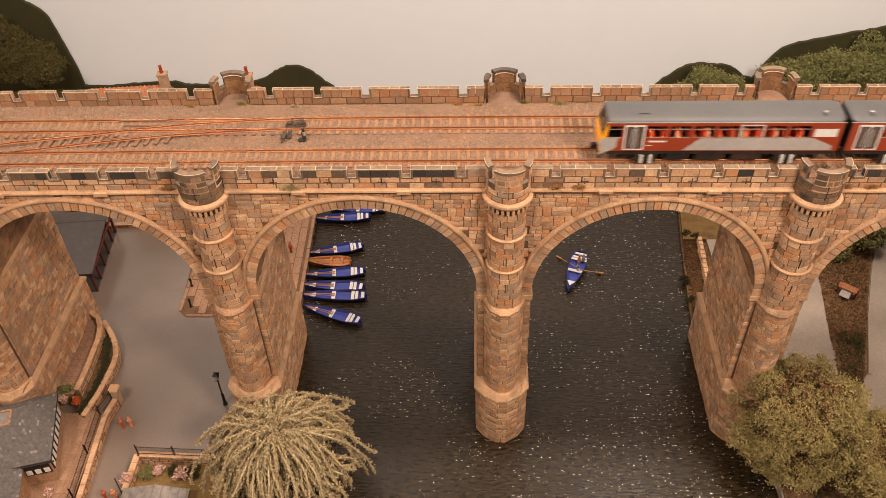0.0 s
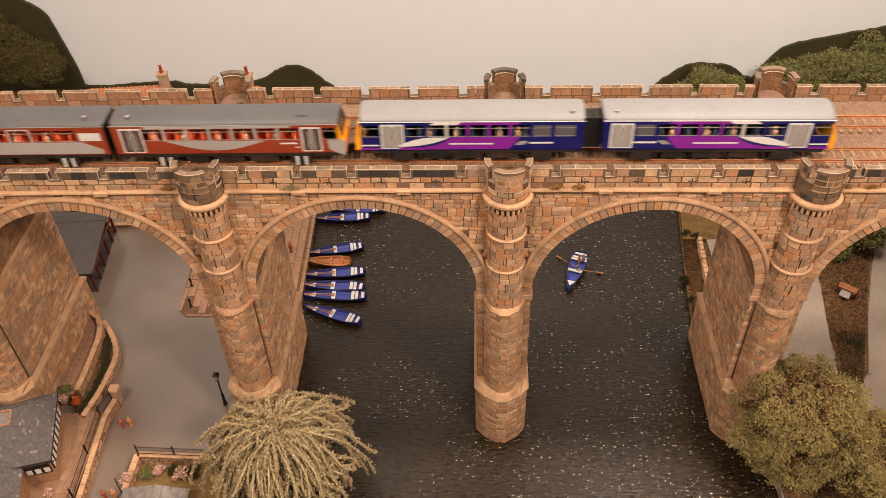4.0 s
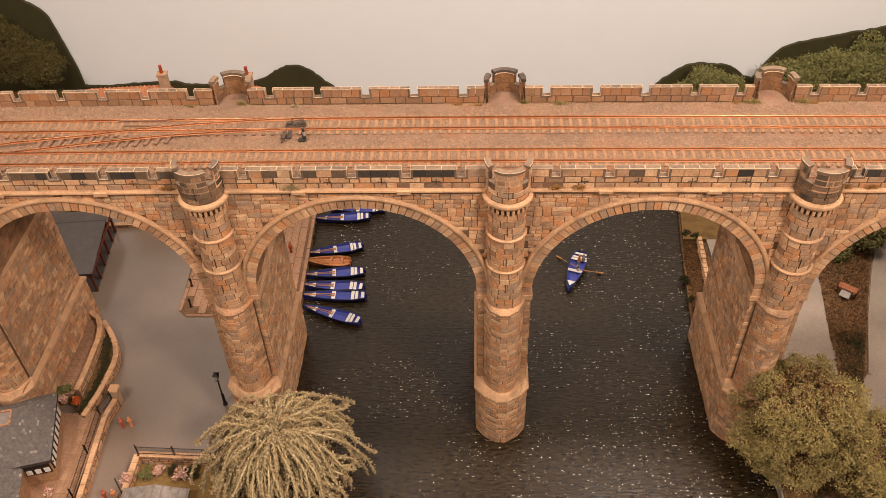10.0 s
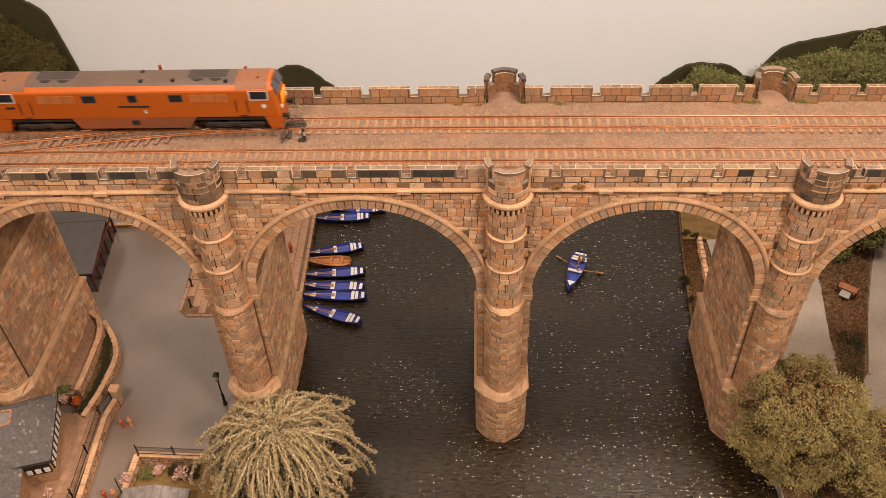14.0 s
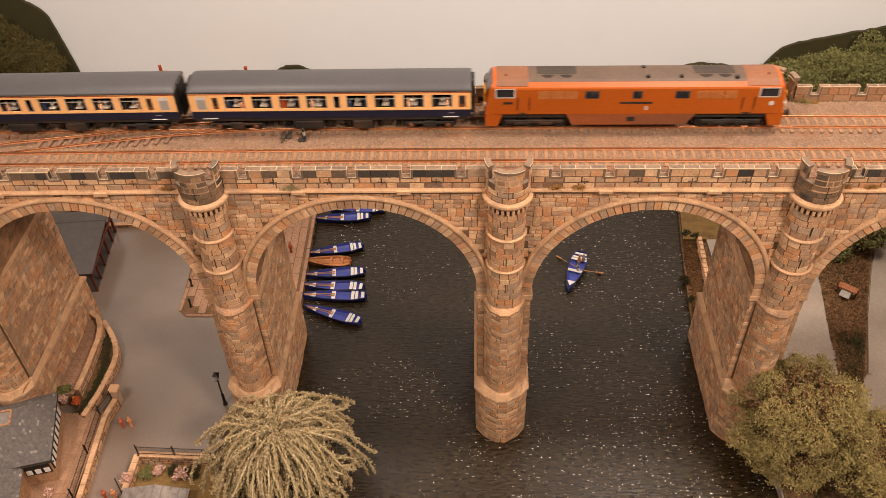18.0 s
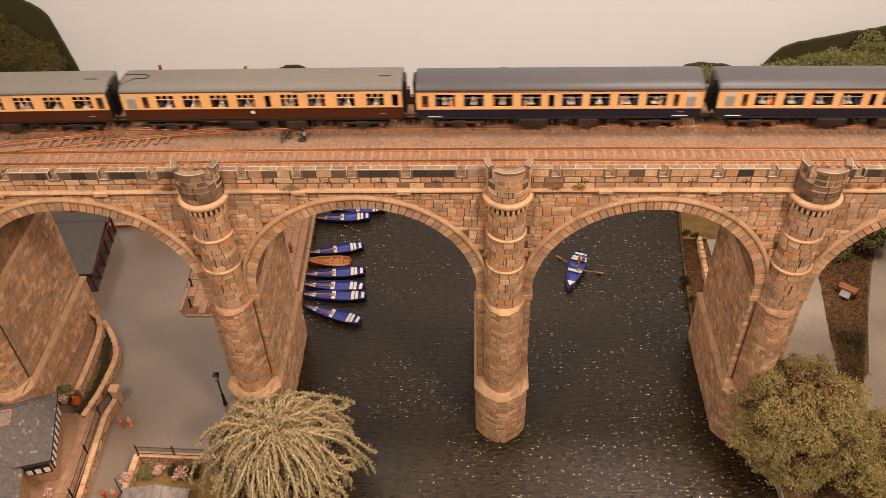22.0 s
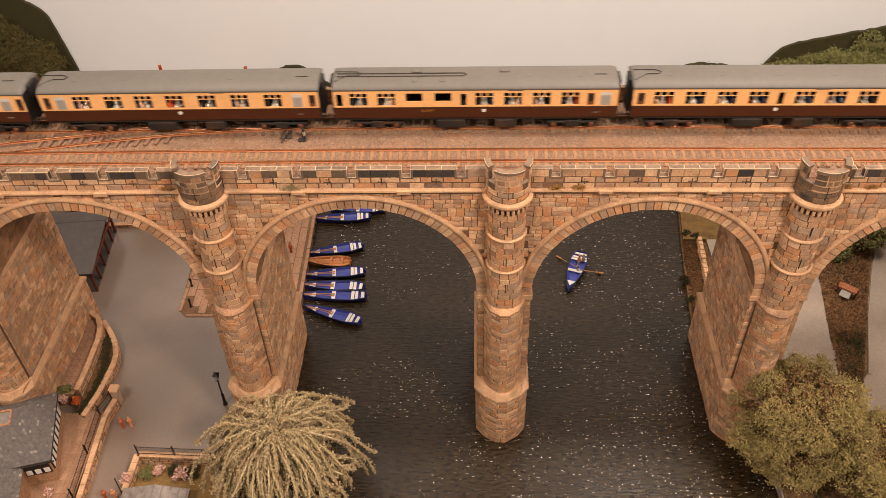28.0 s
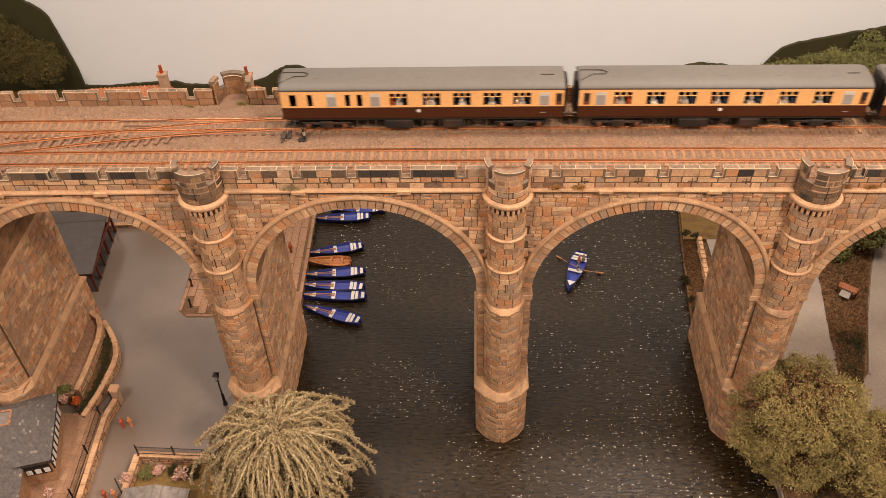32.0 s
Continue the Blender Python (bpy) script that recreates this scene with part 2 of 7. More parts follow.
def rock(geo, S, u0, u1, v0, v1, depth, rng, gap=0.3, rough=0.35, nu=3, nv=2):
    """One rock-faced stone: an uneven raised face with broken edges, set in a recessed joint."""
    g = min(gap, (u1 - u0) * 0.15, (v1 - v0) * 0.15)
    jig = lambda k: rng.uniform(-k, k)
    us = [u0 + g + (u1 - u0 - 2 * g) * i / nu for i in range(nu + 1)]
    vs = [v0 + g + (v1 - v0 - 2 * g) * j / nv for j in range(nv + 1)]
    pts, base, rim = [], [], []
    for j in range(nv + 1):
        for i in range(nu + 1):
            edge = i in (0, nu) or j in (0, nv)
            corner = i in (0, nu) and j in (0, nv)
            k = 0.22 if edge else 0.5
            pts.append(S(us[i] + jig(k), vs[j] + jig(k * 0.7), max(0.05, depth * (0.55 if corner else 0.85 if edge else 1.1) + jig(rough))))
    w = nu + 1
    order = [i for i in range(w)] + [j * w + nu for j in range(1, nv + 1)] + [nv * w + i for i in range(nu - 1, -1, -1)] + [j * w for j in range(nv - 1, 0, -1)]
    for k in order:
        i, j = k % w, k // w
        base.append(S(us[i] + (-0.15 if i == 0 else 0.15 if i == nu else 0), vs[j] + (-0.15 if j == 0 else 0.15 if j == nv else 0), -0.7))
    n = len(pts)
    fs = [(j * w + i, j * w + i + 1, j * w + w + i + 1, j * w + w + i) for j in range(nv) for i in range(nu)]
    m = len(order)
    fs += [(order[k], order[(k + 1) % m], n + (k + 1) % m, n + k) for k in range(m)]
    geo.add(pts + base, fs)


def rubble(S, u0, u1, v0, v1, course, length, rng, keep=None, depth=(0.3, 1.5), gap=0.3, rough=0.35, split=0.6):
    """Snecked rubble: tall stones among pairs of low ones, in broken courses; gives one Geo for each stone."""
    out, v = [], v0

    def one(a, b, lo, hi):
        if b - a > 1.2 and hi - lo > 1.0 and (keep is None or keep((a + b) / 2, (lo + hi) / 2, b - a, hi - lo)):
            g = Geo()
            rock(g, S, a, b, lo, hi, rng.uniform(*depth), rng, gap, rough)
            out.append(g)

    while v < v1 - 1.0:
        h = course * rng.uniform(0.8, 1.2)
        if v1 - v - h < course * 0.5:
            h = v1 - v
        u = u0
        while u < u1 - 0.5:
            w = length * rng.uniform(0.9, 1.9)
            if u1 - u - w < length * 0.5:
                w = u1 - u
            if rng.random() < split:
                t = v + h * rng.uniform(0.36, 0.64)
                for lo, hi in ((v, t), (t, v + h)):
                    if w > length * 1.15 and rng.random() < 0.7:
                        m = u + w * rng.uniform(0.36, 0.64)
                        one(u, m, lo, hi)
                        one(m, u + w, lo, hi)
                    else:
                        one(u, u + w, lo, hi)
            else:
                m = u + w * rng.uniform(0.4, 0.6)
                for a, b in ((u, m), (m, u + w)) if w > length * 1.3 else ((u, u + w),):
                    one(a, b, v, v + h)
            u += w
        v += h
    return out


def joined(geos):
    g = Geo()
    for q in geos:
        g.add(q.v, q.f)
    return g


BUDGET = {"stone": 0}


def lay(geos, parent, near=None, name="stone", limit=300, mat_one=None, mat_many=None):
    """Lays stones: those in the near stretch as parts of their own, the rest joined."""
    rest = []
    for g in geos:
        cx = sum(p[0] for p in g.v) / len(g.v)
        if near and near[0] <= cx <= near[1] and BUDGET["stone"] < limit:
            part(name, g, mat_one or M_STONE_ONE, parent)
            BUDGET["stone"] += 1
        else:
            rest.append(g)
    if rest:
        part("stonework", joined(rest), mat_many or M_STONE, parent, kind="stuff")


# ---- viaduct: front face at y = 0, back face at y = 121, water at z = 0 ----
PIERS = [-778, -520, -260, 0, 256, 514, 772]
WIDTH, HALF, SPRING, STRING, TOP = 121, 25, 207, 330, 354.5
rs = random.Random(4)


def plane_xz(y, sign):
    """A wall surface across x; sign -1 faces the front."""
    return lambda u, v, d: (u, y + sign * d, v)


def plane_yz(x, sign):
    return lambda u, v, d: (x + sign * d, u, v)


def round_wall(cx, cy, r):
    """A round wall; u is the arc length from its front."""
    return lambda u, v, d: (cx + (r + d) * math.sin(u / r), cy - (r + d) * math.cos(u / r), v)


M_PALE = material("pale_dry_brushed_edge", [srgb(180, 150, 120), srgb(200, 170, 138)], 0.8, grain=400, grain_amount=0.2)
viaduct = thing("viaduct", "weathered sandstone railway viaduct with castellated turrets over the river", "viaduct")


def arch_bay(a, b):
    """Barrel, spandrel walls, arch ring and hood between the piers at a and b."""
    c, r = (a + b) / 2, (b - a) / 2 - HALF
    n = 32
    arc = [(c + r * math.cos(math.pi * (1 - i / n)), SPRING + r * math.sin(math.pi * (1 - i / n))) for i in range(n + 1)]
    g = Geo()
    for (x0, z0), (x1, z1) in zip(arc, arc[1:]):
        g.add([(x0, 0, z0), (x1, 0, z1), (x1, 0, STRING), (x0, 0, STRING), (x0, WIDTH, z0), (x1, WIDTH, z1), (x1, WIDTH, STRING), (x0, WIDTH, STRING)],
              [(0, 1, 2, 3), (5, 4, 7, 6), (4, 5, 1, 0)])
    for x0, x1 in ((a, a + HALF), (b - HALF, b)):
        g.add([(x0, 0, SPRING), (x1, 0, SPRING), (x1, 0, STRING), (x0, 0, STRING), (x0, WIDTH, SPRING), (x1, WIDTH, SPRING), (x1, WIDTH, STRING), (x0, WIDTH, STRING)],
              [(0, 1, 2, 3), (5, 4, 7, 6)])
    wall = part("spandrel_wall", g, M_MORTAR, viaduct, "coursed sandstone spandrel wall")
    hood = r + 13.6

    def outside(u, v, w, h):
        return math.hypot(u - c, v - SPRING) > hood - 1.5 and abs(u - a) > 14 and abs(u - b) > 14

    stones = rubble(plane_xz(0, -1), a + 2, b - 2, SPRING, STRING - 1.5, 10.2, 9.6, rs, outside, depth=(0.25, 1.35), gap=0.3, rough=0.2, split=0.88)
    lay(stones, wall, near=(-215, 200))

    def soffit(u, v, d):
        t = math.pi - v / r
        return (c + (r - d) * math.cos(t), u, SPRING + (r - d) * math.sin(t))

    part("soffit_masonry", joined(rubble(soffit, 0, WIDTH, 0, math.pi * r, 10, 12, rs, depth=(0.1, 0.9), gap=0.3, rough=0.2)), M_STONE_DARKER, wall, kind="stuff")
    ring = part("arch_ring", Geo().add([(c + q * math.cos(t), y, SPRING + q * math.sin(t)) for t in (math.pi * i / 40 for i in range(41)) for q, y in ((r, -0.4), (r + 10, -0.4))],
                                       [(2 * i, 2 * i + 2, 2 * i + 3, 2 * i + 1) for i in range(40)]), M_MORTAR, viaduct, "arch ring of dressed sandstone voussoirs")
    k = 51
    for i in range(k):
        jut = rs.uniform(1.2, 1.9)
        g2 = Geo()
        t0, t1 = math.pi * (i + 0.06) / k, math.pi * (i + 0.94) / k
        ps = [(q, t) for q in (r - 0.3, r + 9.0) for t in (t0, t1)]
        front = [(c - q * math.cos(t), -jut, SPRING + q * math.sin(t)) for q, t in ps]
        back = [(x, 6.0, z) for x, y, z in front]
        g2.add(front + back, [(0, 1, 3, 2), (4, 6, 7, 5), (0, 4, 5, 1), (2, 3, 7, 6), (0, 2, 6, 4), (1, 5, 7, 3)])
        part("voussoir", g2, M_STONE_ONE, ring)
    h = Geo()
    rings = []
    for i in range(49):
        t = math.pi * i / 48
        rings.append([(c + q * math.cos(t), y, SPRING + q * math.sin(t)) for q, y in ((r + 9.2, 0), (r + 9.2, -2.0), (r + 9.9, -3.0), (r + 11.2, -3.6), (r + 12.6, -3.4), (r + 13.4, -2.4), (r + 13.8, 0))])
    h.loft(rings)
    part("hood_mould", h, M_LEDGE, viaduct, "pale rounded hood moulding")


def cutwater(x, hw, nose, side):
    """Half-octagon outline of a pier at x: half width, how far the nose stands out, how far the shoulders do."""
    return [(x - hw, -side), (x - hw * 0.66, -nose * 0.72), (x - hw * 0.2, -nose), (x + hw * 0.2, -nose), (x + hw * 0.66, -nose * 0.72), (x + hw, -side)]


def poly_wall(poly):
    """Surface along an open outline; u is the length along it."""
    seg, total = [], 0.0
    for p, q in zip(poly, poly[1:]):
        w = math.hypot(q[0] - p[0], q[1] - p[1])
        seg.append((total, w, p, q))
        total += w

    def S(u, v, d):
        for s, w, p, q in seg:
            if u <= s + w + 1e-6 or (s, w, p, q) == seg[-1]:
                t = (u - s) / w
                nx, ny = (q[1] - p[1]) / w, -(q[0] - p[0]) / w
                return (p[0] + (q[0] - p[0]) * t + nx * d, p[1] + (q[1] - p[1]) * t + ny * d, v)

    return S, [s for s, w, p, q in seg] + [total]


def pier(x, wide=25.0, back=0.0):
    HALF, WIDTH = wide, 121 + back
    body = Geo()
    foot = cutwater(x, HALF + 1.2, 27, 8)
    mid = cutwater(x, 18.5, 21.6, 3)
    body.prism(foot + [(x + HALF + 1.2, WIDTH + 8), (x - HALF - 1.2, WIDTH + 8)], -6, 72)
    body.prism([(x - HALF, 0)] + [(x - 18.5, 0)] + mid + [(x + 18.5, 0), (x + HALF, 0), (x + HALF, WIDTH), (x - HALF, WIDTH)], 72, SPRING - 9)
    body.prism([(x - HALF, 0), (x + HALF, 0), (x + HALF, WIDTH), (x - HALF, WIDTH)], SPRING - 9, SPRING)
    ob = part("pier", body, M_MORTAR, viaduct, "tall sandstone pier with an angled cutwater")
    stones = []
    for outline, z0, z1 in ((foot, -2, 71), (mid, 79, SPRING - 9)):
        for p, q in zip(outline, outline[1:]):
            S, u = poly_wall([p, q])
            stones += masonry(S, -0.3, u[-1] + 0.3, z0, z1, 4.9, 10, rs, depth=(0.3, 0.95), vary=0.0, gap=0.34, rough=0.16)
    for s in (-1, 1):
        S = plane_yz(x + s * HALF, s)
        stones += rubble(S, 0, WIDTH, 81, SPRING - 3, 10.0, 9.5, rs, depth=(0.2, 1.2), gap=0.32, rough=0.25, split=0.85)
        stones += rubble(plane_yz(x + s * (HALF + 1.2), s), -8, WIDTH + 8, -2, 70, 10.0, 9.5, rs, depth=(0.15, 0.8), gap=0.32, rough=0.2, split=0.85)
        lo, hi = sorted((x + s * 18.8, x + s * HALF))
        stones += masonry(plane_xz(0, -1), lo, hi, 79, SPRING - 3, 4.6, 9, rs, depth=(0.15, 0.9), vary=0.12, gap=0.25, rough=0.2)
    lay(stones, ob)
    band = Geo()
    low = [(p[0] + (p[0] - x) * 0.085, p[1] - 1.0) for p in foot]
    full = lambda o, back: o + [(o[-1][0], WIDTH + back), (o[0][0], WIDTH + back)]
    rings = [[(a, b, 70) for a, b in full(foot, 8.5)], [(a, b, 71.0) for a, b in full(low, 9)], [(a, b, 73.5) for a, b in full(low, 9)]]
    band.loft(rings)
    inner = [(x - HALF, -1.0), (x - 18.3, -15), (x - 5, -25), (x + 5, -25), (x + 18.3, -15), (x + HALF, -1.0)]
    band.loft([[(a, b, 73.5) for a, b in full(low, 9)], [(a, b, 80) for a, b in full(inner, 1.0)]])
    part("base_ledge", band, M_LEDGE, ob, "sloping pale ledge stone")
    # impost: a band on the sides, an octagonal cap under the turret
    imp = Geo()
    for s in (-1, 1):
        lo, hi = sorted((x + s * (HALF - 9), x + s * (HALF + 1.8)))
        imp.box(lo, -2.2, SPRING - 9, hi, WIDTH + 2, SPRING - 3, 0.5)
        lo, hi = sorted((x + s * (HALF - 9), x + s * (HALF + 1.0)))
        imp.box(lo, -1.6, SPRING - 3, hi, WIDTH + 1.4, SPRING + 6, 0.4)
    part("impost", imp, M_LEDGE, ob, "projecting impost stone")
    cap = Geo()
    grow = lambda k: [(x + (p[0] - x) * k, p[1] * k) for p in mid]
    cap.loft([[(a, b, z) for a, b in grow(k) + [(x + 18.5 * k, 3), (x - 18.5 * k, 3)]] for k, z in ((1.0, SPRING - 13), (1.05, SPRING - 11), (1.07, SPRING - 9), (1.0, SPRING - 7), (0.78, SPRING - 4))])
    part("octagonal_cap", cap, M_STONE_ONE, ob, "octagonal moulded cap stone")


def turret(x, y, face, near=False):
    """A round turret on a pier: shaft, rings, corbels, head with merlons. face 1 looks to the front, -1 to the back."""
    ob = part("turret", Geo().lathe([(16.0, SPRING - 12), (16.0, 322), (17.9, 327), (17.9, 338.5)], 36, x, y), M_MORTAR, viaduct, "round castellated sandstone turret")
    R = 16.2
    S = round_wall(x, y, R)
    stones = []
    if face > 0:
        for z0, z1 in ((SPRING - 7, 247.5), (250.5, 285.3), (288.5, 317)):
            stones += masonry(S, -math.pi * R * 0.52, math.pi * R * 0.52, z0, z1, 6.8, 11.5, rs, seg=3, depth=(0.2, 0.6), vary=0.06, gap=0.22, lean=0.25)
    Q = 0.93
    H = 20.0 * Q

    def wall_at(u, v, d):
        p = round_wall(x, 0, H)(u, v, d)
        return (p[0], y + face * p[1], p[2])

    sooty = face > 0 and x in (256, -260)
    heads = masonry(wall_at, -math.pi * H * 0.56, math.pi * H * 0.56, 331.5, 343, 5.8, 11, rs, seg=3, depth=(0.2, 0.6), vary=0.05, gap=0.22)
    if not sooty:
        stones += heads
    lay(stones, ob, near=(-20, 20) if near else None, limit=420)
    for z in (249, 287):
        g = Geo().lathe([(16.2, z - 2), (18.1, z - 0.6), (18.3, z + 0.6), (16.2, z + 1.8)], 36, x, y)
        if face > 0:
            part("ring_moulding", g, M_LEDGE, ob, "pale ring moulding")
    if face > 0:
        for z in (262, 299, 229):
            part("arrow_slit", Geo().box(x - 0.36, y - 17.05, z - 5.5, x + 0.36, y - 15.5, z + 5.5, 0.1), M_SLIT, ob, "dark arrow slit")
        slit = Geo().box(x - 0.16, y - 19.3, 336.5, x + 0.16, y - 18, 349).box(x - 3.4, y - 19.15, 342.6, x + 3.4, y - 17.6, 342.9)
        for dx, dz in ((-3.6, 0), (3.6, 0), (0, -6.2), (0, 6.2)):
            slit.box(x + dx - 0.55, y - 19.45 + 0.05 * dx * dx, 342.75 + dz - 0.55, x + dx + 0.55, y - 17.5, 342.75 + dz + 0.55, 0.3)
        part("cross_slit", slit, M_SLIT, ob, "dark cross-shaped slit")
    g = Geo().lathe([(16.6, 322), (18.8, 323.5), (21.2, 326), (21.9, 327.6), (21.7, 329.4), (19.8, 331.2)], 40, x, y)
    part("corbel_ring", g, M_LEDGE, ob, "moulded corbel ring")
    for i in range(15):
        a = radians(-98 + 14 * i)
        m = Matrix.Translation((x, y, 0)) @ Matrix.Rotation(a if face > 0 else a + math.pi, 4, "Z")
        part("corbel", Geo().box(-1.25, -19.6, 319.0, 1.25, -15, 323.8, 0.4, m), M_LEDGE, ob)
        # Black blocks between the corbels stand for the shade in the gaps.
        part("corbel_gap", Geo().box(-3.0, -17.6, 319.4, -1.7, -15, 323.2, 0.0, m), M_BLACK, ob) if face > 0 else None

    def arc_block(a0, a1, r0, r1, z0, z1, n=6):
        g = Geo()
        ring = []
        for i in range(n + 1):
            t = radians(a0 + (a1 - a0) * i / n)
            ring.append([(x + Q * r * math.sin(t), y - face * Q * r * math.cos(t), z) for r, z in ((r0, z0), (r1, z0), (r1, z1), (r0, z1))])
        return g.loft(ring)

    if face < 0:
        part("ballast_fill", Geo().lathe([(17.4, 339.4), (12, 340.8), (6, 341.6), (0.5, 342)], 20, x, y + 1), M_BALLAST, ob)
    wall = part("head_wall", arc_block(-98, 98, 16.8, 19.9, 330, 349, 30), M_MORTAR, ob)
    extra = []
    if face < 0:
        def inside(u, v, d):
            a = u / 15.6
            return (x + (15.6 - d) * math.sin(a), y + (15.6 - d) * math.cos(a), v)
        extra += masonry(inside, -30, 30, 339, 349, 5.0, 10, rs, seg=2, depth=(0.1, 0.4), vary=0.0, gap=0.2, lean=0.25)
        for a0, a1 in ((-104, -59), (-37, 37), (59, 104)):
            extra += masonry(inside, radians(a0) * 15.6, radians(a1) * 15.6, 349.2, 361, 5.6, 9, rs, seg=2, depth=(0.1, 0.4), vary=0.0, gap=0.2, lean=0.25)
    for a0, a1 in ((-94, -60), (-37, 37), (60, 94)):
        part("merlon", arc_block(a0, a1, 16.8, 20.3, 343, 361.5, 8), M_STONE_DARKER_ONE if face < 0 else M_STONE_ONE if a0 > -50 else M_COPING, ob, "castle merlon of sandstone")
        part("coping", arc_block(a0 - 2, a1 + 2, 15.6, 21.2, 360.4 if face < 0 else 361.5, 363.6 if face < 0 else 364, 8), M_COPING_DARK if face < 0 and x == 0 else M_COPING, ob, "weathered grey coping stone")
        rim = [(radians(a0 - 2 + (a1 - a0 + 4) * i / 8), (21.2 if face > 0 else 15.6) * Q) for i in range(9)]
        top = 364.0 if face > 0 else 360.6
        part("worn_edge", Geo().tube([(x + rr * math.sin(t), y - face * rr * math.cos(t), top) for t, rr in rim], 0.28 if face > 0 else 0.45, 5), M_PALE, ob, "pale worn edge")
        u0, u1 = radians(a0) * 20.3 * Q, radians(a1) * 20.3 * Q
        extra += masonry(lambda u, v, d: wall_at(u, v, d + 0.3), u0, u1, 344, 361, 5.6, 10, rs, seg=2, depth=(0.1, 0.4), vary=0.05, gap=0.22)
    for a0, a1 in ((-59, -37), (37, 59)):
        part("crenel_sill", arc_block(a0 - 1, a1 + 1, 16.2, 21.0, 349, 350.4, 3), M_COPING, ob)
    part("head_masonry", joined(extra + (heads if sooty else [])), M_STONE_SOOTY if sooty else M_STONE if face > 0 else M_STONE_DARKER, ob, kind="stuff")


def parapet(a, b, y0, y1, front, gaps):
    """Castellated parapet wall from x = a to b, with crenels at the given places."""
    TOP, low = (354.5, 346.0) if front else (356.0, 347.0)
    ob = part("parapet", Geo().box(a, y0, STRING, b, y1, low), M_MORTAR, viaduct, "castellated sandstone parapet wall")
    faces = [(plane_xz(y0, -1))] if front else [plane_xz(y1, 1), plane_xz(y0, -1)]
    for i, S in enumerate(faces if front else [faces[1]]):
        lay(masonry(S, a, b, STRING + 4, low - 0.2, 5.6, 12.5, rs, depth=(0.2, 0.6), vary=0.05, gap=0.22), ob, mat_one=None if front else M_STONE_REAR_ONE, mat_many=None if front else M_STONE_REAR)
    edges = [a] + [e for g in gaps for e in (g - 3.4, g + 3.4)] + [b]
    for x0, x1 in zip(edges[::2], edges[1::2]):
        if x1 - x0 < 3:
            continue
        k = max(1, round((x1 - x0) / (10 if not front else 13)))
        w = (x1 - x0) / k
        for i in range(k):
            sooty = front and rs.random() < (0.92 if x1 < -255 else 0.6 if x1 < 0 else 0.35) or (not front and rs.random() < 0.02)
            part("merlon_block", Geo().box(x0 + i * w + 0.15, y0 - 0.5, low, x0 + (i + 1) * w - 0.15, y1, TOP - 1.1, 0.25), M_SOOT if sooty else M_STONE_ONE if front else M_STONE_REAR_ONE, ob)
        part("pointing", Geo().box(x0, y0 - 0.7, TOP - 1.1, x1, y1 + 0.6, TOP - 0.15), M_PALE if front else M_LEDGE, ob, "pale mortar pointing")
        for yy in (y0 - 0.85, y1 + 0.65):
            part("worn_edge", Geo().tube([(x0, yy, TOP - 0.1), (x1, yy, TOP - 0.1)], 0.26, 5), M_PALE, ob, "pale worn edge")
        for i in range(k):
            part("coping", Geo().box(x0 + i * w + 0.15, y0 - 0.8, TOP - 1.0, x0 + (i + 1) * w - 0.15, y1 + 0.7, TOP + rs.uniform(-0.06, 0.06), 0.3), M_COPING, ob)
    for g in gaps:
        q = part("crenel", Geo().box(g - 4.6, y0 - 0.9, low - 1.8, g + 4.6, y1 + 0.7, low + 0.2, 0.3), M_COPING, ob, "crenel lined with grey coping")
        rim = [(g - 3.7, TOP), (g - 3.7, low + 0.3), (g + 3.7, low + 0.3), (g + 3.7, TOP)]
        part("worn_edge", Geo().tube([(a, y0 - 1.0, b) for a, b in rim], 0.36, 5).tube([(a, y1 + 0.8, b) for a, b in rim], 0.3, 5), M_PALE, q, "pale worn edge")
        part("crenel_floor", Geo().box(g - 3.6, y0 - 0.4, low + 0.2, g + 3.6, y1 + 0.3, low + 0.5, 0.1), M_COPING, q)
        for s in (-1, 1):
            part("coping", Geo().box(g + s * 4.75 - 1.05, y0 - 1.0, low - 1.8, g + s * 4.75 + 1.05, y1 + 0.8, TOP + 0.05, 0.4), M_COPING, q)
    if front:
        for g0, g1 in zip(gaps, gaps[1:]):
            c = (g0 + g1) / 2 + 2
            slit = Geo().box(c - 0.13, y0 - 0.82, 338.8, c + 0.13, y0 + 1, 343.8).box(c - 2.6, y0 - 0.8, 341.0, c + 2.6, y0 + 1, 341.25)
            for dx, dz in ((-2.8, 0), (2.8, 0), (0, -2.4), (0, 2.6)):
                slit.box(c + dx - 0.5, y0 - 0.84, 341.1 + dz - 0.5, c + dx + 0.5, y0 + 1, 341.1 + dz + 0.5, 0.3)
            part("cross_slit", slit, M_SLIT, ob, "dark cross-shaped slit")


